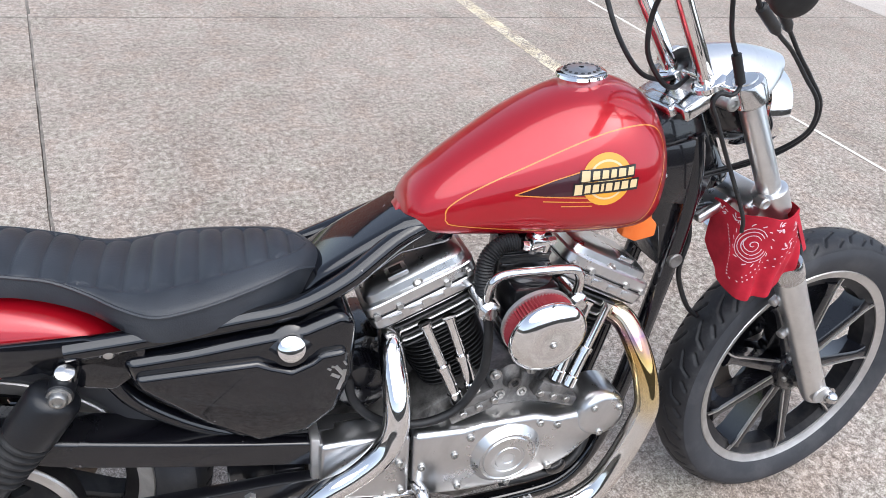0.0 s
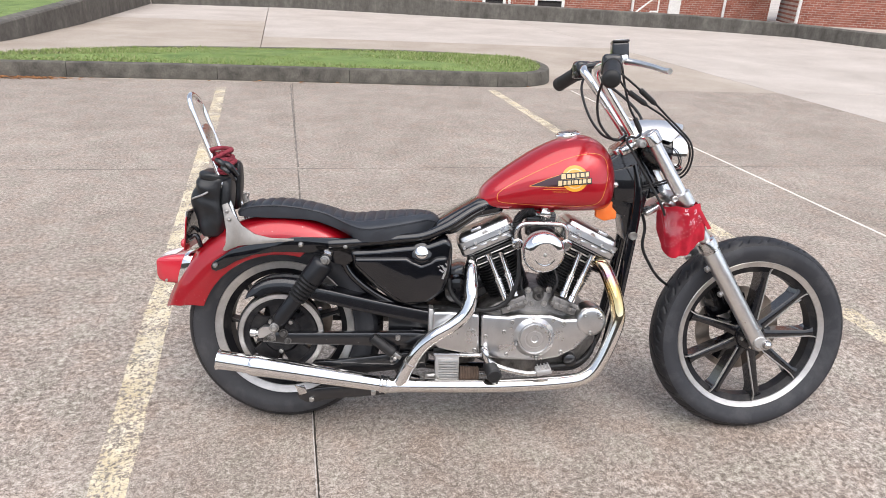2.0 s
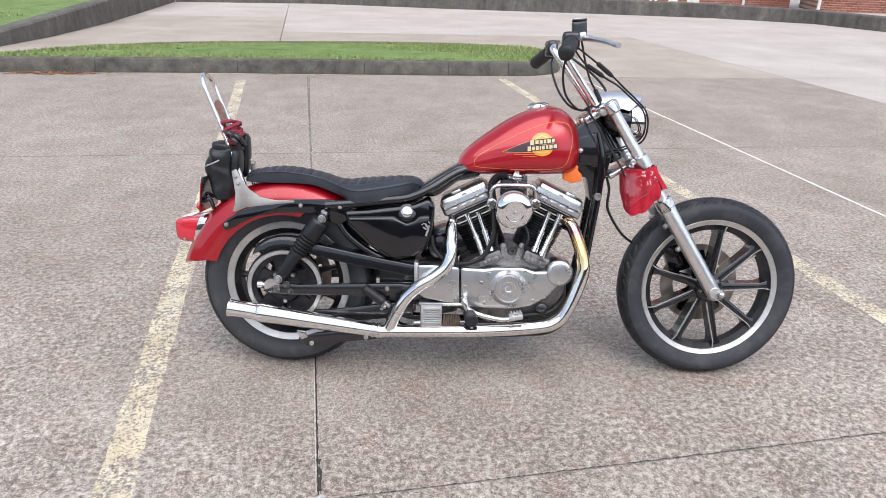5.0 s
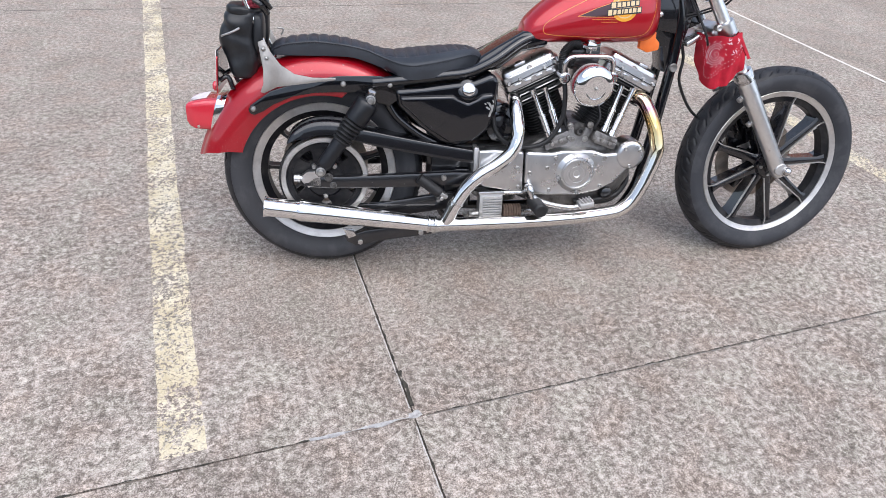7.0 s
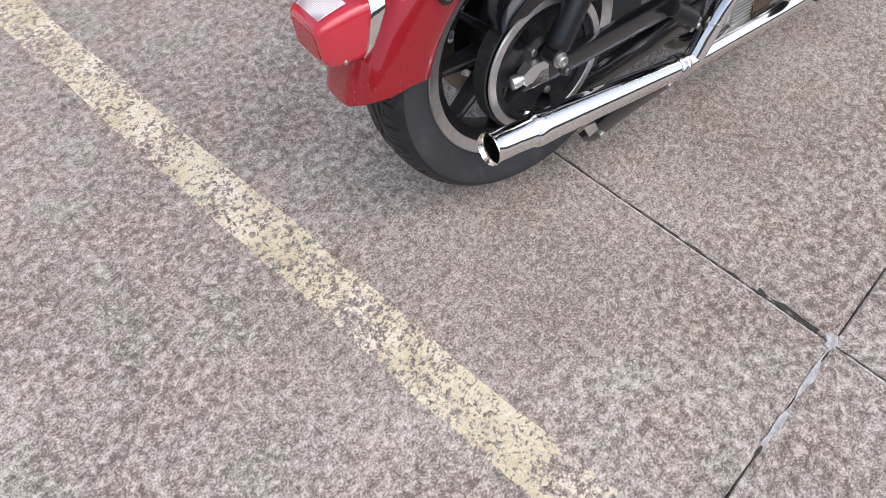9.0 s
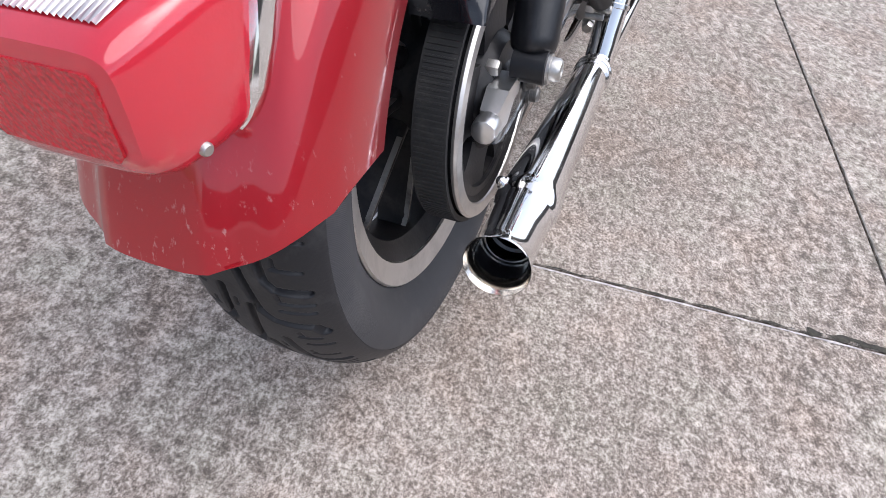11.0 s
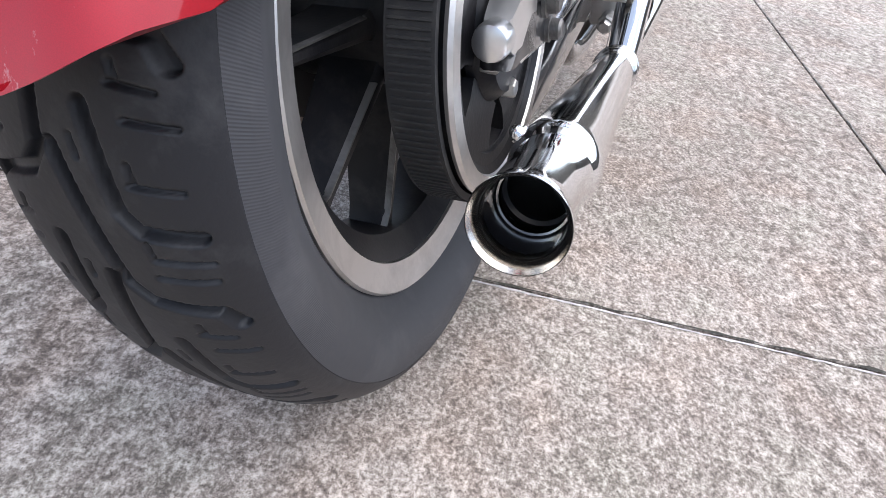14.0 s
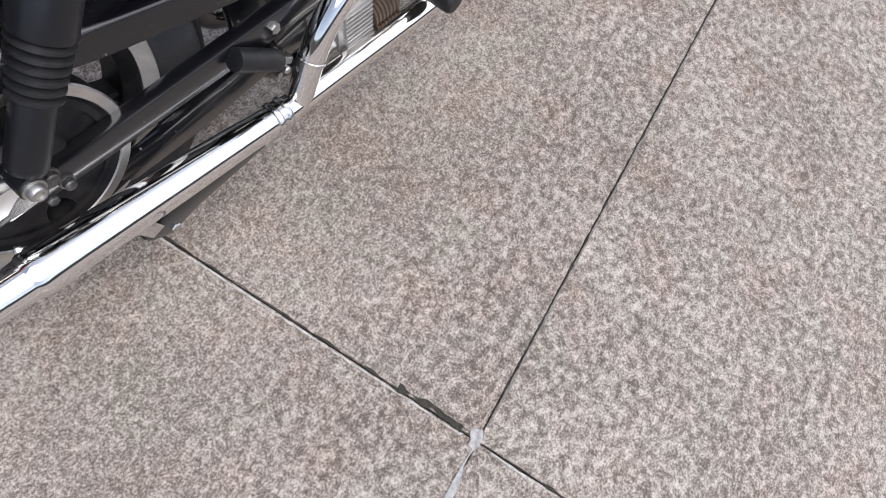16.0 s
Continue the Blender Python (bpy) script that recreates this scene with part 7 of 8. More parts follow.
# ---- fork, bars, lamp ----
def build_fork():
    d = V((0.539, 0, -0.842))
    top = V((1.079, 0, 0.982))
    for sg in (-1, 1):
        o = top + V((0, sg * 0.093, 0))
        leg = new("fork_leg")
        leg.parent = bike
        tagged(leg, "satin alloy telescopic fork leg")
        b = bmesh.new()
        lathe(b, o, d, [(0.024, 0.010), (0.025, 0.0175), (0.030, 0.0190), (0.40, 0.0190), (0.41, 0.0185), (0.46, 0.0185)], 28)
        part("fork_tube", b, FORK_ALLOY, leg)
        b = bmesh.new()
        lathe(b, o, d, [(0.408, 0.022), (0.410, 0.0285), (0.418, 0.0305), (0.440, 0.0305), (0.443, 0.028), (0.450, 0.028)], 28)
        part("dust_seal", b, CHROME_WORN, leg, "chrome dust seal")
        b = bmesh.new()
        lathe(b, o, d, [(0.447, 0.027), (0.452, 0.0275), (0.56, 0.0265), (0.74, 0.0255), (0.795, 0.026), (0.815, 0.024), (0.825, 0.016), (0.827, 0.004)], 28)
        part("slider", b, FORK_ALLOY, leg, "satin grey slider")
        b = bmesh.new()
        q = o + d * 0.792
        lathe(b, q + V((0, -sg * 0.02, 0)), (0, sg, 0), [(0, 0.021), (0.045, 0.021), (0.048, 0.018)], 20)
        part("axle_boss", b, ALLOY_DULL, leg)
        for s in (0.505, 0.60):
            b = bmesh.new()
            q = o + d * s + V((-0.024, sg * -0.012, -0.012))
            lathe(b, q, (-1, sg * 0.3, -0.6), [(-0.01, 0.009), (0.010, 0.009), (0.012, 0.006)], 12)
            part("caliper_lug", b, ALLOY_DULL, leg)
    # upper yoke
    up = -d
    fwd = V((0.842, 0, 0.539))
    yk = new("upper_yoke")
    yk.parent = bike
    tagged(yk, "polished alloy upper fork yoke")
    rot = Matrix((fwd, V((0, 1, 0)), up)).transposed().to_4x4()
    b = bmesh.new()
    m = Matrix.Translation(top + d * 0.044)
    b2 = bmesh.new()
    box(b2, (-0.004, 0, 0), (0.046, 0.19, 0.034), 0.008, (0, 0, 0), 3)
    box(b2, (-0.055, 0, -0.002), (0.075, 0.135, 0.026), 0.008, (0, 0, 0), 3)
    box(b2, (-0.088, 0, -0.006), (0.030, 0.085, 0.036), 0.008, (0, 0, 0), 3)
    merge(b, b2, m @ rot)
    for sg in (-1, 1):
        lathe(b, top + d * 0.027 + V((0, sg * 0.093, 0)), d, [(0, 0.018), (0.003, 0.0245), (0.008, 0.027), (0.036, 0.027), (0.040, 0.024), (0.042, 0.019)], 28)
    part("yoke_body", b, CHROME_WORN, yk)
    for sg in (-1, 1):
        b = bmesh.new()
        q = top + d * 0.046 + V((0, sg * 0.093, 0)) - fwd * 0.033
        lathe(b, q + V((0, -sg * 0.01, 0)), (0, sg, 0), [(-0.012, 0.012), (0.020, 0.012), (0.022, 0.010), (0.0225, 0.006), (0.018, 0.005)], 16)
        part("pinch_bolt", b, STEEL, yk)
        b = bmesh.new()
        lathe(b, top + d * 0.029 - fwd * 0.030 + V((0, sg * 0.047, 0)), up, [(-0.004, 0.026), (0.004, 0.026), (0.007, 0.022), (0.0075, 0.014)], 24)
        part("riser_cup", b, CHROME, yk, "chrome riser cup")
    b = bmesh.new()
    lathe(b, top + d * 0.030 - fwd * 0.004, up, [(0, 0.018), (0.010, 0.018), (0.013, 0.012)], 6)
    part("stem_nut", b, CHROME, yk)
    # lower yoke
    ly = new("lower_yoke")
    ly.parent = bike
    tagged(ly, "polished alloy lower fork yoke")
    b = bmesh.new()
    q0 = top + d * 0.262
    b2 = bmesh.new()
    box(b2, (-0.020, 0, 0), (0.052, 0.19, 0.036), 0.009, (0, 0, 0), 3)
    box(b2, (-0.075, 0, 0.004), (0.070, 0.10, 0.018), 0.006, (0, 0, 0), 3)
    merge(b, b2, Matrix.Translation(q0) @ rot)
    for sg in (-1, 1):
        lathe(b, q0 - d * 0.026 + V((0, sg * 0.093, 0)), d, [(0, 0.021), (0.004, 0.028), (0.046, 0.028), (0.050, 0.022)], 28)
    part("yoke_body", b, FORK_ALLOY, ly)
    b = bmesh.new()
    lathe(b, q0 + V((-0.036, -0.110, 0.004)), RIGHT, [(-0.01, 0.010), (0.008, 0.010), (0.010, 0.007), (0.0085, 0.004)], 16)
    part("pinch_bolt", b, STEEL, ly)
    # caliper behind the leg on the far side
    b = bmesh.new()
    box(b, (1.425, 0.070, 0.400), (0.085, 0.055, 0.11), 0.012, (0, -20, 0))
    part("brake_caliper", b, BLACK_SATIN, bike, "black front brake caliper")


def build_bars():
    hb = new("handlebar")
    hb.parent = bike
    tagged(hb, "tall chrome handlebar with black rubber grips")
    pts = []
    half = [(1.070, 0.047, 0.938), (1.034, 0.050, 0.988), (0.976, 0.058, 1.066), (0.944, 0.066, 1.112), (0.930, 0.085, 1.135), (0.938, 0.120, 1.146), (0.945, 0.165, 1.145), (0.930, 0.24, 1.128), (0.905, 0.325, 1.102)]
    for sg in (-1, 1):
        b = bmesh.new()
        tube(b, [(x, sg * y, z) for x, y, z in half], 0.0127, 18, 8)
        part("bar", b, CHROME, hb)
        a, e = V((0.938, sg * 0.205, 1.136)), V((0.902, sg * 0.335, 1.099))
        L = (e - a).length
        b = bmesh.new()
        prof = [(0, 0.012), (0.001, 0.026), (0.006, 0.026), (0.008, 0.0215)]
        for k in range(12):
            prof += [(0.012 + k * 0.0088, 0.0232), (0.017 + k * 0.0088, 0.0220)]
        prof += [(L - 0.010, 0.0245), (L - 0.003, 0.0242), (L + 0.003, 0.0195), (L + 0.006, 0.011), (L + 0.007, 0.002)]
        lathe(b, a, e - a, prof, 24)
        part("grip", b, RUBBER, hb, "black rubber grip", 50)
        # switch housing
        b = bmesh.new()
        m = Matrix.Translation((0.944, sg * 0.175, 1.144))
        b2 = bmesh.new()
        box(b2, (0, 0, 0), (0.056, 0.052, 0.056), 0.013, (0, 0, 0), 3)
        box(b2, (-0.018, 0, -0.016), (0.022, 0.030, 0.024), 0.005)
        merge(b, b2, m @ pose(0, 0, 0, 0, 0, sg * 12))
        part("switch_housing", b, BLACK_SATIN, hb)
        b = bmesh.new()
        box(b, (0.966, sg * 0.150, 1.158), (0.060, 0.040, 0.022), 0.006, (0, -12, sg * 15), 3)
        part("lever_perch", b, FORK_ALLOY if sg < 0 else BLACK_SATIN, hb)
        b = bmesh.new()
        tube(b, [(0.985, sg * 0.165, 1.155), (1.010, sg * 0.19, 1.150), (1.035, sg * 0.235, 1.140), (1.050, sg * 0.29, 1.128), (1.058, sg * 0.315, 1.124)], [0.0095, 0.0085, 0.0075, 0.0070, 0.0080], 12, 6)
        part("lever", b, FORK_ALLOY, hb, "alloy lever")
    b = bmesh.new()
    box(b, (0.974, -0.135, 1.182), (0.046, 0.056, 0.048), 0.006, (0, -4, -8), 3)
    mc = part("brake_reservoir", b, BLACK_SATIN, hb, "square black brake reservoir")
    b = bmesh.new()
    box(b, (0.973, -0.135, 1.209), (0.046, 0.056, 0.008), 0.003, (0, -4, -8))
    part("reservoir_lid", b, BLACK, mc)
    b = bmesh.new()
    box(b, (0.973, -0.135, 1.2135), (0.030, 0.038, 0.003), 0.001, (0, -4, -8))
    part("lid_plate", b, ALLOY_DULL, mc)
    # cables
    for name, pts, r in (("throttle_cable", [(0.945, -0.205, 1.125), (0.99, -0.190, 1.075), (1.06, -0.165, 1.035), (1.105, -0.150, 1.012), (1.15, -0.142, 0.977), (1.195, -0.138, 0.936), (1.212, -0.122, 0.888), (1.212, -0.072, 0.838), (1.15, -0.052, 0.806), (1.06, -0.046, 0.784), (1.0, -0.040, 0.773)], 0.0030),
                         ("throttle_cable", [(0.945, -0.200, 1.135), (1.02, -0.180, 1.085), (1.09, -0.150, 1.038), (1.130, -0.142, 1.004), (1.165, -0.138, 0.975), (1.206, -0.134, 0.934), (1.222, -0.117, 0.884), (1.220, -0.068, 0.830), (1.15, -0.048, 0.797), (1.06, -0.042, 0.775), (1.0, -0.037, 0.764)], 0.0030),
                         ("brake_hose", [(0.985, -0.130, 1.150), (1.002, -0.125, 1.085), (1.022, -0.120, 1.030), (1.042, -0.120, 0.996), (1.060, -0.122, 0.960), (1.050, -0.124, 0.945), (1.030, -0.122, 0.946), (1.024, -0.120, 0.930), (1.042, -0.118, 0.905), (1.072, -0.118, 0.858), (1.112, -0.119, 0.798), (1.145, -0.120, 0.745), (1.160, -0.112, 0.715)], 0.0034),
                         ("clutch_cable", [(0.945, 0.12, 1.135), (0.925, 0.08, 1.08), (0.945, 0.04, 1.0), (0.985, 0.02, 0.945), (1.03, 0.02, 0.93), (1.07, 0.03, 0.935)], 0.0040),
                         ("switch_wire", [(0.948, -0.12, 1.130), (0.946, -0.05, 1.06), (0.958, -0.03, 0.99), (0.990, -0.03, 0.945), (1.02, -0.03, 0.930), (1.05, -0.02, 0.945)], 0.0040),
                         ("switch_wire", [(0.98, 0.15, 1.13), (1.08, 0.10, 1.05), (1.12, 0.06, 0.99), (1.09, 0.02, 0.95)], 0.0045)):
        b = bmesh.new()
        tube(b, pts, r, 10, 6)
        part(name, b, RUBBER, hb)
    for p0, p1 in (((0.995, -0.188, 1.072), (1.055, -0.166, 1.038)), ((1.03, -0.176, 1.079), (1.085, -0.152, 1.041))):
        b = bmesh.new()
        lathe(b, p0, V(p1) - V(p0), [(0, 0.004), (0.003, 0.0075), (0.06, 0.0075), (0.072, 0.0045)], 12)
        part("cable_adjuster", b, RUBBER, hb)
    b = bmesh.new()
    tube(b, [(1.040, -0.120, 1.000), (1.052, -0.121, 0.977), (1.060, -0.122, 0.961)], 0.0070, 12, 4)
    part("hose_sleeve", b, RUBBER, hb)


def build_headlamp():
    hl = new("headlamp")
    hl.parent = bike
    tagged(hl, "round headlamp with a chrome ring and peaked chrome visor")
    c = V((1.140, 0, 0.900))
    ax = V((1, 0, -0.06))
    b = bmesh.new()
    lathe(b, c, ax, [(-0.045, 0.01), (-0.044, 0.030), (-0.03, 0.046), (0.0, 0.058), (0.045, 0.063), (0.062, 0.063)], 40)
    part("bucket", b, BLACK_SATIN, hl)
    b = bmesh.new()
    lathe(b, c, ax, [(0.040, 0.063), (0.042, 0.0685), (0.066, 0.0705), (0.086, 0.0675), (0.092, 0.061), (0.090, 0.058)], 48, False)
    part("lamp_ring", b, CHROME, hl, "chrome headlamp ring")
    b = bmesh.new()
    lathe(b, c, ax, [(0.086, 0.0595), (0.094, 0.048), (0.100, 0.024), (0.102, 0.002)], 40, False)
    part("lens", b, HEAD_GLASS, hl)
    b = bmesh.new()
    rows_ = []
    # peaked sheet: rows run across, each from the yoke forward to the lip
    for k in range(-8, 9):
        q = k / 8
        y = 0.066 * q
        xf = 1.226 - 0.052 * abs(q) ** 2.6
        zz = 0.999 - 0.050 * q * q
        top_row = [V((1.052 + (xf - 1.052) * u, y, zz - 0.012 * (1 - u) ** 3 - 0.016 * u ** 3)) for u in (0, 0.15, 0.35, 0.6, 0.8, 0.93, 1.0)]
        rows_.append(top_row + [p - V((0.0005, 0, 0.003)) for p in reversed(top_row)])
    surface(b, rows_, False, True, True)
    part("visor", b, FORK_ALLOY, hl, "peaked chrome visor", 60)
    b = bmesh.new()
    tube(b, [(1.125, 0, 0.850), (1.128, 0, 0.828)], 0.006, 10, 0)
    part("lamp_mount", b, STEEL, hl)


# ---- controls and lower fittings ----
def build_controls():
    b = bmesh.new()
    tube(b, [(0.628, -0.120, 0.285), (0.630, -0.160, 0.290), (0.640, -0.168, 0.262), (0.662, -0.172, 0.248), (0.705, -0.176, 0.236), (0.760, -0.182, 0.228), (0.795, -0.188, 0.234)], [0.011, 0.012, 0.011, 0.009, 0.008, 0.008, 0.008], 14, 6)
    pd = part("brake_pedal", b, CHROME_WORN, bike, "worn chrome brake pedal")
    b = bmesh.new()
    box(b, (0.805, -0.196, 0.246), (0.046, 0.042, 0.018), 0.004, (0, -12, 0))
    for k in range(4):
        box(b, (0.790 + 0.010 * k, -0.196, 0.2555 + 0.002 * k), (0.004, 0.038, 0.004), 0.001, (0, -12, 0))
    part("pedal_pad", b, ALLOY_DULL, pd)
    peg = new("rider_peg")
    peg.parent = bike
    tagged(peg, "black rubber rider footpeg")
    a, e = V((0.648, -0.150, 0.240)), V((0.655, -0.230, 0.236))
    b = bmesh.new()
    L = (e - a).length
    lathe(b, a, e - a, [(0, 0.014), (0.002, 0.0215), (0.05, 0.0225), (L - 0.006, 0.0225), (L, 0.018), (L + 0.001, 0.004)], 24)
    part("peg_rubber", b, RUBBER, peg)
    b = bmesh.new()
    tube(b, [(0.645, -0.09, 0.240), (0.648, -0.152, 0.237)], 0.0125, 14, 0)
    part("peg_mount", b, CHROME_WORN, peg)
    b = bmesh.new()
    lathe(b, (0.655, -0.220, 0.216), (0, -0.3, -1), [(-0.004, 0.005), (0.006, 0.005), (0.008, 0.003)], 10)
    part("peg_bolt", b, STEEL, peg)
    # finned regulator and brown rubber boot
    b = bmesh.new()
    box(b, (0.516, -0.112, 0.220), (0.076, 0.044, 0.084), 0.005)
    rg = part("regulator", b, ALLOY_DULL, bike, "finned alloy regulator")
    for k in range(8):
        b = bmesh.new()
        box(b, (0.520, -0.137, 0.190 + 0.0085 * k), (0.062, 0.010, 0.0032), 0.001)
        part("cooling_fin", b, ALLOY_DULL, rg)
    b = bmesh.new()
    box(b, (0.515, -0.114, 0.266), (0.084, 0.050, 0.010), 0.003)
    part("regulator_top", b, ALLOY, rg)
    b = bmesh.new()
    tube(b, [(0.480, -0.118, 0.190), (0.455, -0.118, 0.188)], 0.011, 12, 0)
    hexbolt(b, (0.456, -0.118, 0.188), (-1, 0, 0), 0.013, 0.01)
    hexbolt(b, (0.444, -0.118, 0.188), (-1, 0, 0), 0.009, 0.012)
    part("regulator_fitting", b, STEEL, rg)
    b = bmesh.new()
    prof = [(0, 0.014)]
    for k in range(7):
        prof += [(0.002 + k * 0.0085, 0.0245), (0.0065 + k * 0.0085, 0.0245), (0.0078 + k * 0.0085, 0.0215), (0.0088 + k * 0.0085, 0.0215)]
    lathe(b, (0.556, -0.118, 0.196), (1, 0, -0.02), prof + [(0.063, 0.012)], 24)
    part("rubber_boot", b, make_rubber("brown_rubber", (0.07, 0.045, 0.032), (0.16, 0.11, 0.08), 30, 0.8, 0.4), bike, "perished brown rubber boot")
    b = bmesh.new()
    tube(b, [(0.618, -0.118, 0.196), (0.665, -0.118, 0.196)], 0.006, 10, 0)
    part("boot_rod", b, CHROME_WORN, bike)
    b = bmesh.new()
    tube(b, [(0.55, -0.125, 0.262), (0.63, -0.125, 0.262)], 0.008, 12, 0)
    part("brake_rod", b, CHROME_WORN, bike)
    # orange cover under the tank
    b = bmesh.new()
    prism(b, [(0.962, 0.735), (0.985, 0.748), (1.012, 0.747), (1.012, 0.728), (1.026, 0.716), (1.026, 0.694), (0.990, 0.686), (0.962, 0.698)], -0.070, -0.050, 0.004)
    part("coil_tag", b, ORANGE, bike, "bright orange plastic tag under the tank")
    # side stand on the far side
    b = bmesh.new()
    tube(b, [(0.80, 0.09, 0.16), (0.74, 0.17, 0.115), (0.68, 0.265, 0.055)], 0.011, 12, 4)
    ss = part("side_stand", b, BLACK_DIRTY, bike, "black side stand")
    b = bmesh.new()
    box(b, (0.675, 0.275, 0.0505), (0.06, 0.035, 0.008), 0.003, (9.5, 0, 0))
    part("stand_foot", b, BLACK_DIRTY, ss)
    # backrest bar
    sb = new("backrest_bar")
    sb.parent = bike
    tagged(sb, "tall chrome backrest hoop behind the seat")
    b = bmesh.new()
    hoop = [(-0.135, -0.052, 0.650), (-0.160, -0.052, 0.720), (-0.200, -0.052, 0.840), (-0.240, -0.052, 0.950), (-0.256, -0.050, 0.995), (-0.266, -0.030, 1.022), (-0.269, 0, 1.031), (-0.266, 0.030, 1.022), (-0.256, 0.050, 0.995), (-0.240, 0.052, 0.950), (-0.200, 0.052, 0.840), (-0.160, 0.052, 0.720), (-0.135, 0.052, 0.650)]
    tube(b, hoop, 0.0078, 14, 6)
    part("hoop", b, CHROME, sb)
    b = bmesh.new()
    rows_ = []
    for x, z, w in ((-0.170, 0.74, 0.046), (-0.200, 0.84, 0.046), (-0.222, 0.915, 0.046), (-0.229, 0.935, 0.038), (-0.232, 0.943, 0.022)):
        rows_.append([V((x, -w, z)), V((x, 0, z + 0.004)), V((x, w, z)), V((x - 0.004, w, z - 0.001)), V((x - 0.004, -w, z - 0.001))])
    surface(b, rows_, False, True, True)
    part("hoop_plate", b, CHROME_WORN, sb, "chrome plate inside the hoop")


build_engine()
build_exhaust()
build_frame()
build_swing_arm()
build_shocks()
build_oil_tank()
build_fork()
build_bars()
build_headlamp()
build_controls()


# ---- things tied to the motorcycle ----


def in_bike(name, label, category):
    ob = empty(name, pose(-0.0756, 0.7413, -0.0054, -10.62, -0.70, -11.18), label, category)
    return ob


def build_bandana():
    th = in_bike("bandana", "red printed bandana tied round the fork leg", "bandana")

    def cloth(u, v):
        """u along the fold, v down."""
        low = interp(u, [(0.0, 0.655), (0.10, 0.622), (0.24, 0.598), (0.40, 0.586), (0.54, 0.596), (0.68, 0.616), (0.82, 0.636), (0.93, 0.656), (1.0, 0.684)])
        ztop = 0.742 + 0.014 * u - 0.006 * math.sin(u * 3.14)
        z = ztop + (low - ztop) * v
        x = interp(u, [(0.0, 1.160), (0.25, 1.166), (0.5, 1.196), (0.75, 1.236), (1.0, 1.272)]) + v * (0.010 + 0.012 * u)
        y = interp(u, [(0.0, -0.034), (0.12, -0.064), (0.25, -0.094), (0.45, -0.122), (0.70, -0.134), (0.88, -0.128), (0.96, -0.112), (1.0, -0.090)])
        y += -0.008 * v * math.sin(u * 3.14)
        w = 0.0045 * math.sin(u * 23 + 3 * v) * (0.25 + v) + 0.004 * math.sin(u * 9 - 5 * v) + 0.003 * math.sin(u * 41 + 6 * v) * v
        return V((x, y + w, z + 0.003 * math.sin(u * 17)))

    b = bmesh.new()
    n, m = 60, 30
    front = [[cloth(i / n, j / m) for j in range(m + 1)] for i in range(n + 1)]
    back = [[V((p.x, min(p.y + 0.0025, -0.02), p.z)) for p in r] for r in front]
    loop = [f + k[::-1] for f, k in zip(front, back)]
    surface(b, loop, False, True, True)
    sh = part("cloth", b, CLOTH, th, "", 70)
    # the part wrapped behind the leg
    b = bmesh.new()
    rows_ = []
    for k in range(17):
        a = radians(-70 + 200 * k / 16)
        r = []
        for j in range(9):
            v = j / 8
            r.append(V((1.225 + 0.055 * v * 0.9 + 0.040 * math.cos(a), -0.093 + 0.040 * math.sin(a), 0.752 - 0.075 * v + 0.003 * math.sin(5 * a))))
        rows_.append(r)
    surface(b, rows_)
    part("wrap", b, CLOTH, th, "", 70)

    def ribbon(pts, w):
        rows2 = []
        for i, (u, v) in enumerate(pts):
            a, c = pts[max(i - 1, 0)], pts[min(i + 1, len(pts) - 1)]
            du, dv = c[0] - a[0], c[1] - a[1]
            ll = math.hypot(du * 0.16, dv * 0.13) or 1
            nu, nv = -dv * 0.13 / ll / 0.16 * w, du * 0.16 / ll / 0.13 * w
            rows2.append([cloth(u + nu, v + nv) + V((0, -0.0009, 0)), cloth(u - nu, v - nv) + V((0, -0.0009, 0))])
        surface(pb, rows2)

    pb = bmesh.new()
    cu, cv = 0.40, 0.34
    for q in (1.0, 0.80, 0.58):
        ribbon([(cu + q * (0.135 + 0.03 * math.sin(t)) * math.cos(t), cv + q * 0.20 * math.sin(t)) for t in (0.4 + 0.22 * k for k in range(25))], 0.0006)
    ribbon([(cu + 0.010 * t * math.cos(1.4 * t), cv + 0.013 * t * math.sin(1.4 * t)) for t in (0.35 * k for k in range(1, 22))], 0.0006)
    for k in range(14):
        a = 2 * math.pi * k / 14
        ribbon([(cu + (0.165 + 0.02 * q) * math.cos(a + 0.15 * q), cv + (0.225 + 0.03 * q) * math.sin(a + 0.15 * q)) for q in (0, 0.5, 1.0)], 0.0007)
    rng = random.Random(4)
    for gu, gv in ((0.78, 0.16), (0.70, 0.34), (0.88, 0.34), (0.10, 0.12), (0.24, 0.08), (0.62, 0.10)):
        for k in range(7):
            a = 0.9 * k + rng.random()
            r0 = rng.uniform(0.5, 1.1)
            ribbon([(gu + (0.012 + 0.045 * q) * r0 * math.cos(a + q), gv + (0.015 + 0.06 * q) * r0 * math.sin(a + q)) for q in (0.2, 0.5, 0.8, 1.0)], 0.0009)
    for k in range(16):
        for (u, v) in ((0.26 + 0.045 * k, 0.82 - 0.026 * k), (0.15 + 0.006 * k, 0.26 + 0.036 * k), (0.34 + 0.04 * k, 0.72 - 0.03 * k)):
            if u < 0.97 and v < 0.9:
                ribbon([(u - 0.006, v), (u + 0.006, v)], 0.0010)
    part("print", pb, CLOTH_PRINT, sh, "pale printed scrolls and dots")


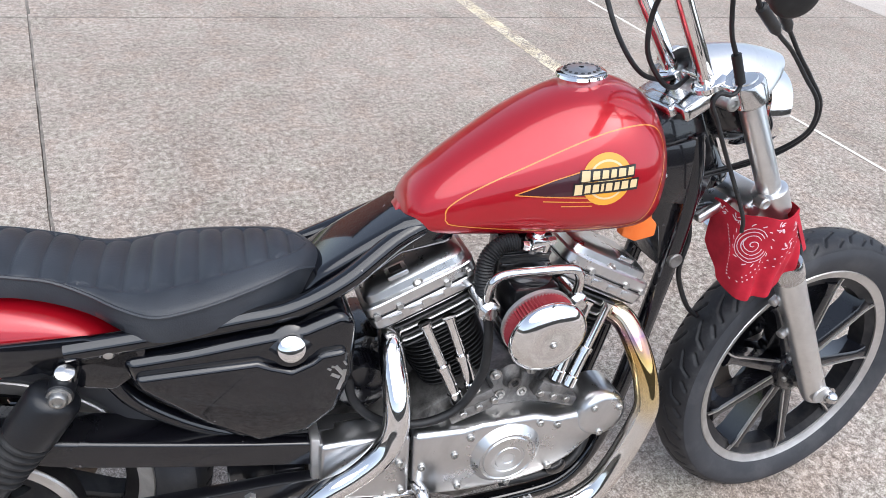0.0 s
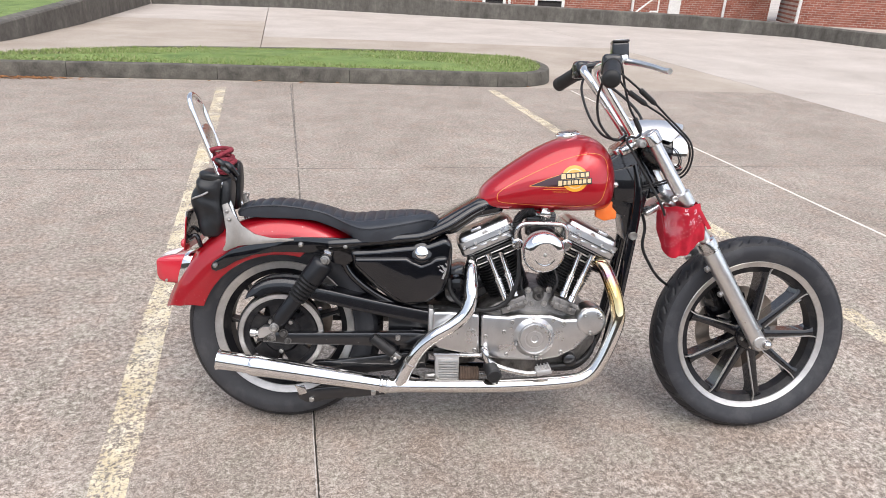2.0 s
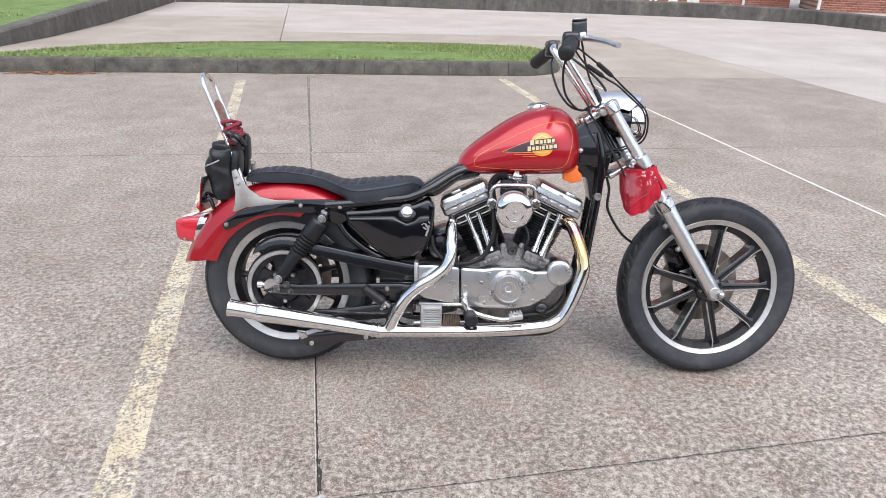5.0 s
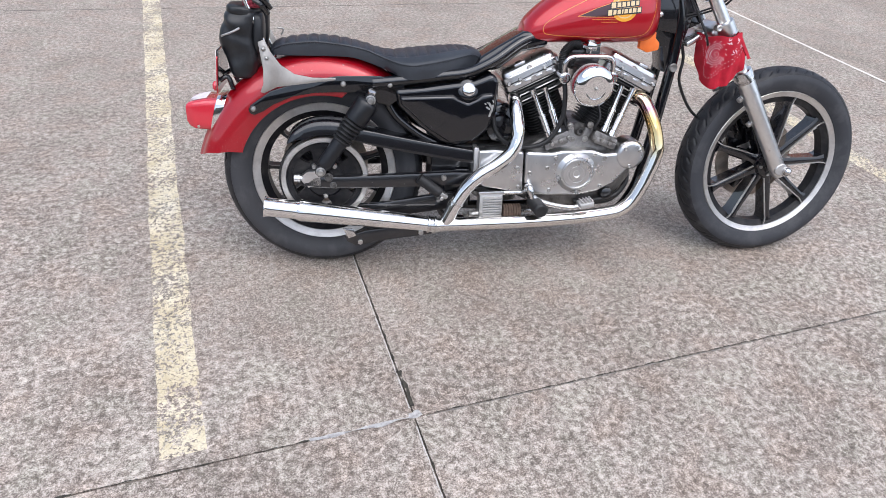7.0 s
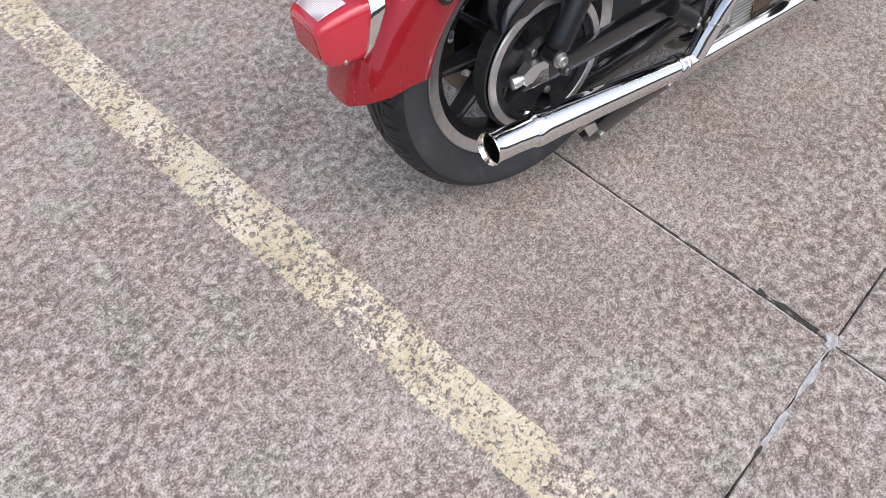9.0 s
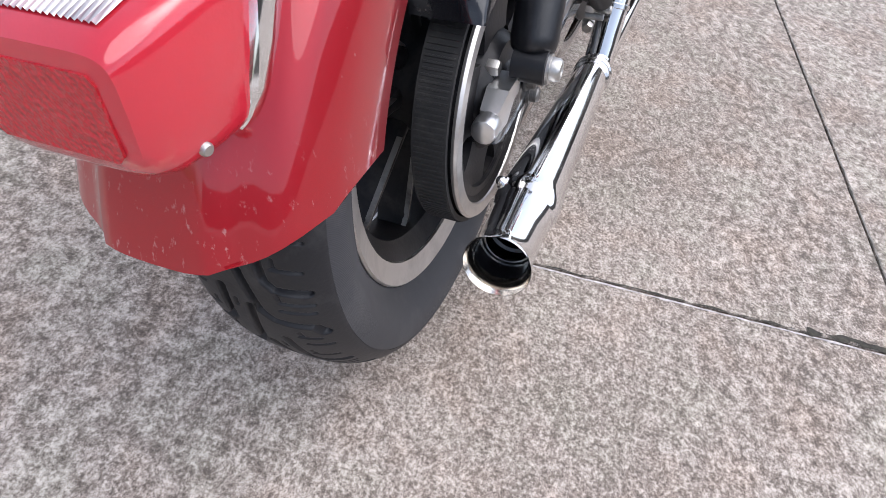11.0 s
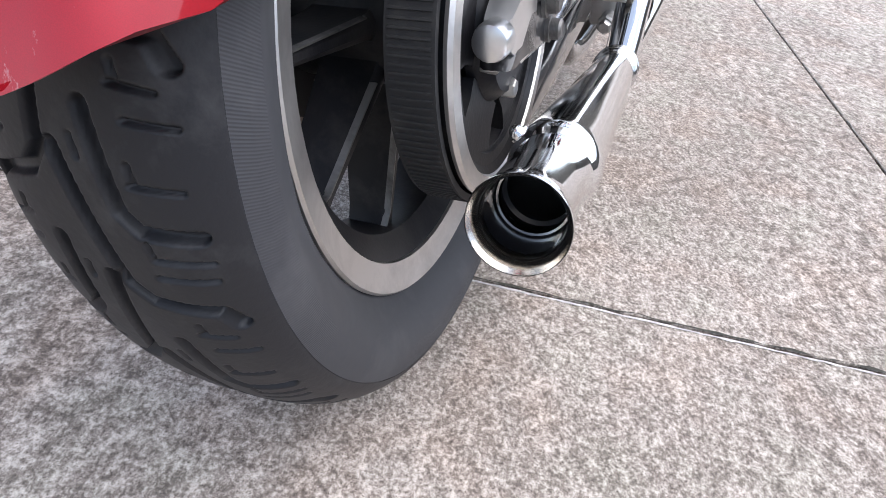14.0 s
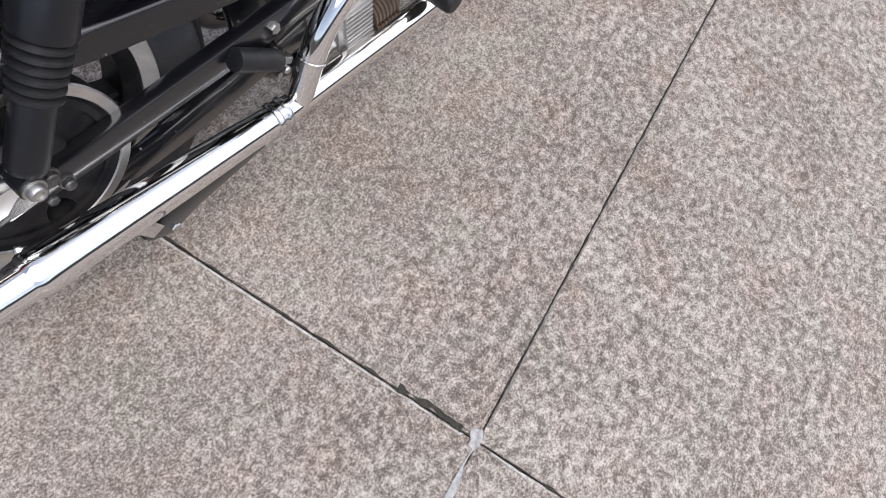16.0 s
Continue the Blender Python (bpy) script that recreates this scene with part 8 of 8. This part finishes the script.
def lump(c, size, p, wr, seed, seg=40, rings=26, rot=(0, 0, 0)):
    """A soft bag: a rounded box with folds."""
    b = bmesh.new()
    rows_ = []
    R = Euler([radians(a) for a in rot]).to_matrix()
    for i in range(rings + 1):
        la = -math.pi / 2 + math.pi * i / rings
        row = []
        for k in range(seg):
            lo = 2 * math.pi * k / seg

            def sg(v, q):
                return math.copysign(abs(v) ** q, v)
            v = V((size[0] * sg(math.cos(la), p) * sg(math.cos(lo), p), size[1] * sg(math.cos(la), p) * sg(math.sin(lo), p), size[2] * sg(math.sin(la), p)))
            nse = noise.noise(v * 22 + V((seed, 0, 0))) + 0.5 * noise.noise(v * 55 + V((0, seed, 0)))
            fold = math.sin(v.z * 60 + 5 * noise.noise(v * 14 + V((seed, 3, 0))))
            v *= 1 + wr * (nse + 0.35 * fold)
            row.append(V(c) + R @ v)
        rows_.append(row)
    surface(b, rows_, False, True)
    bmesh.ops.remove_doubles(b, verts=b.verts, dist=0.0004)
    return b


def build_bag():
    th = in_bike("luggage_pouch", "black leather pouch strapped behind the backrest", "bag")
    # slouched body, level by level: height, middle, half depth, half width
    levels = [(0.604, -0.200, 0.020, 0.045), (0.608, -0.201, 0.034, 0.058), (0.630, -0.204, 0.042, 0.064), (0.670, -0.208, 0.048, 0.067), (0.711, -0.211, 0.052, 0.069), (0.745, -0.206, 0.050, 0.069), (0.770, -0.202, 0.046, 0.066), (0.786, -0.198, 0.040, 0.060), (0.795, -0.194, 0.030, 0.048), (0.798, -0.192, 0.012, 0.026)]
    b = bmesh.new()
    rows_ = []
    for i in range(46):
        z = 0.604 + 0.194 * i / 45
        cx, hx, hy = [interp(z, [(lv[0], lv[k]) for lv in levels]) for k in (1, 2, 3)]
        row = []
        for k in range(56):
            a = 2 * math.pi * k / 56
            ca, sa = math.cos(a), math.sin(a)
            v = V((cx + hx * math.copysign(abs(ca) ** 0.6, ca), hy * math.copysign(abs(sa) ** 0.6, sa), z))
            f = noise.noise(v * 18 + V((3, 0, 0))) + 0.5 * noise.noise(V((v.x * 60, v.y * 30, v.z * 22)))
            f += 0.5 * math.sin(70 * (v.z + 0.6 * v.x) + 4 * noise.noise(v * 12))
            v += V((ca, sa, 0)) * 0.0075 * f + V((-0.010, 0, 0))
            row.append(v)
        rows_.append(row)
    surface(b, rows_, False, True, True)
    part("pouch_body", b, LEATHER, th, "", 60)
    part("flap", lump((-0.206, 0.0, 0.788), (0.044, 0.064, 0.018), 0.55, 0.09, 8, rot=(0, 8, 0)), LEATHER, th, "", 60)
    part("side_fold", lump((-0.166, -0.028, 0.730), (0.016, 0.036, 0.060), 0.6, 0.08, 5, rot=(0, 4, 0)), LEATHER, th, "", 60)
    part("side_fold", lump((-0.160, 0.048, 0.756), (0.018, 0.026, 0.078), 0.6, 0.08, 6, rot=(0, 4, 0)), LEATHER, th, "", 60)
    b = bmesh.new()
    tube(b, [(-0.268, -0.052, 0.722), (-0.258, -0.070, 0.728), (-0.232, -0.080, 0.738), (-0.212, -0.079, 0.748)], 0.0028, 8, 5)
    part("piping", b, ALLOY_DULL, th, "pale piping")
    for x0, z0 in ((-0.165, 0.835), (-0.150, 0.812), (-0.142, 0.826)):
        b = bmesh.new()
        tube(b, [(x0 - 0.020, -0.068, z0 + 0.010), (x0, -0.074, z0), (x0 + 0.018, -0.064, z0 - 0.028)], [0.007, 0.009, 0.006], 8, 4)
        part("buckle", b, BLACK_SATIN, th)
    b = bmesh.new()
    tube(b, [(-0.102, -0.052, 0.728), (-0.096, -0.056, 0.744), (-0.112, -0.060, 0.748)], 0.0022, 8, 4)
    part("hook", b, STEEL, th)


def build_cord():
    th = in_bike("bungee_cord", "faded red cord wound round the backrest hoop", "cord")
    for k in range(6):
        t = k / 5
        cx, cz = -0.190 + 0.016 * t, 0.866 - 0.058 * t
        b = bmesh.new()
        pts = []
        for i in range(36):
            a = 2 * math.pi * i / 36
            wob = 0.004 * math.sin(3 * a + k * 2)
            pts.append((cx + (0.023 + wob) * math.cos(a), (0.062 - 0.008 * t) * math.sin(a), cz + (0.010 if k % 2 else -0.010) * math.sin(a + k) + 0.006 * math.cos(a)))
        tube(b, [V(p) for p in pts], 0.0068, 10, 0, False, True)
        part("coil", b, CORD, th, "", 60)


build_bandana()
build_bag()
build_cord()
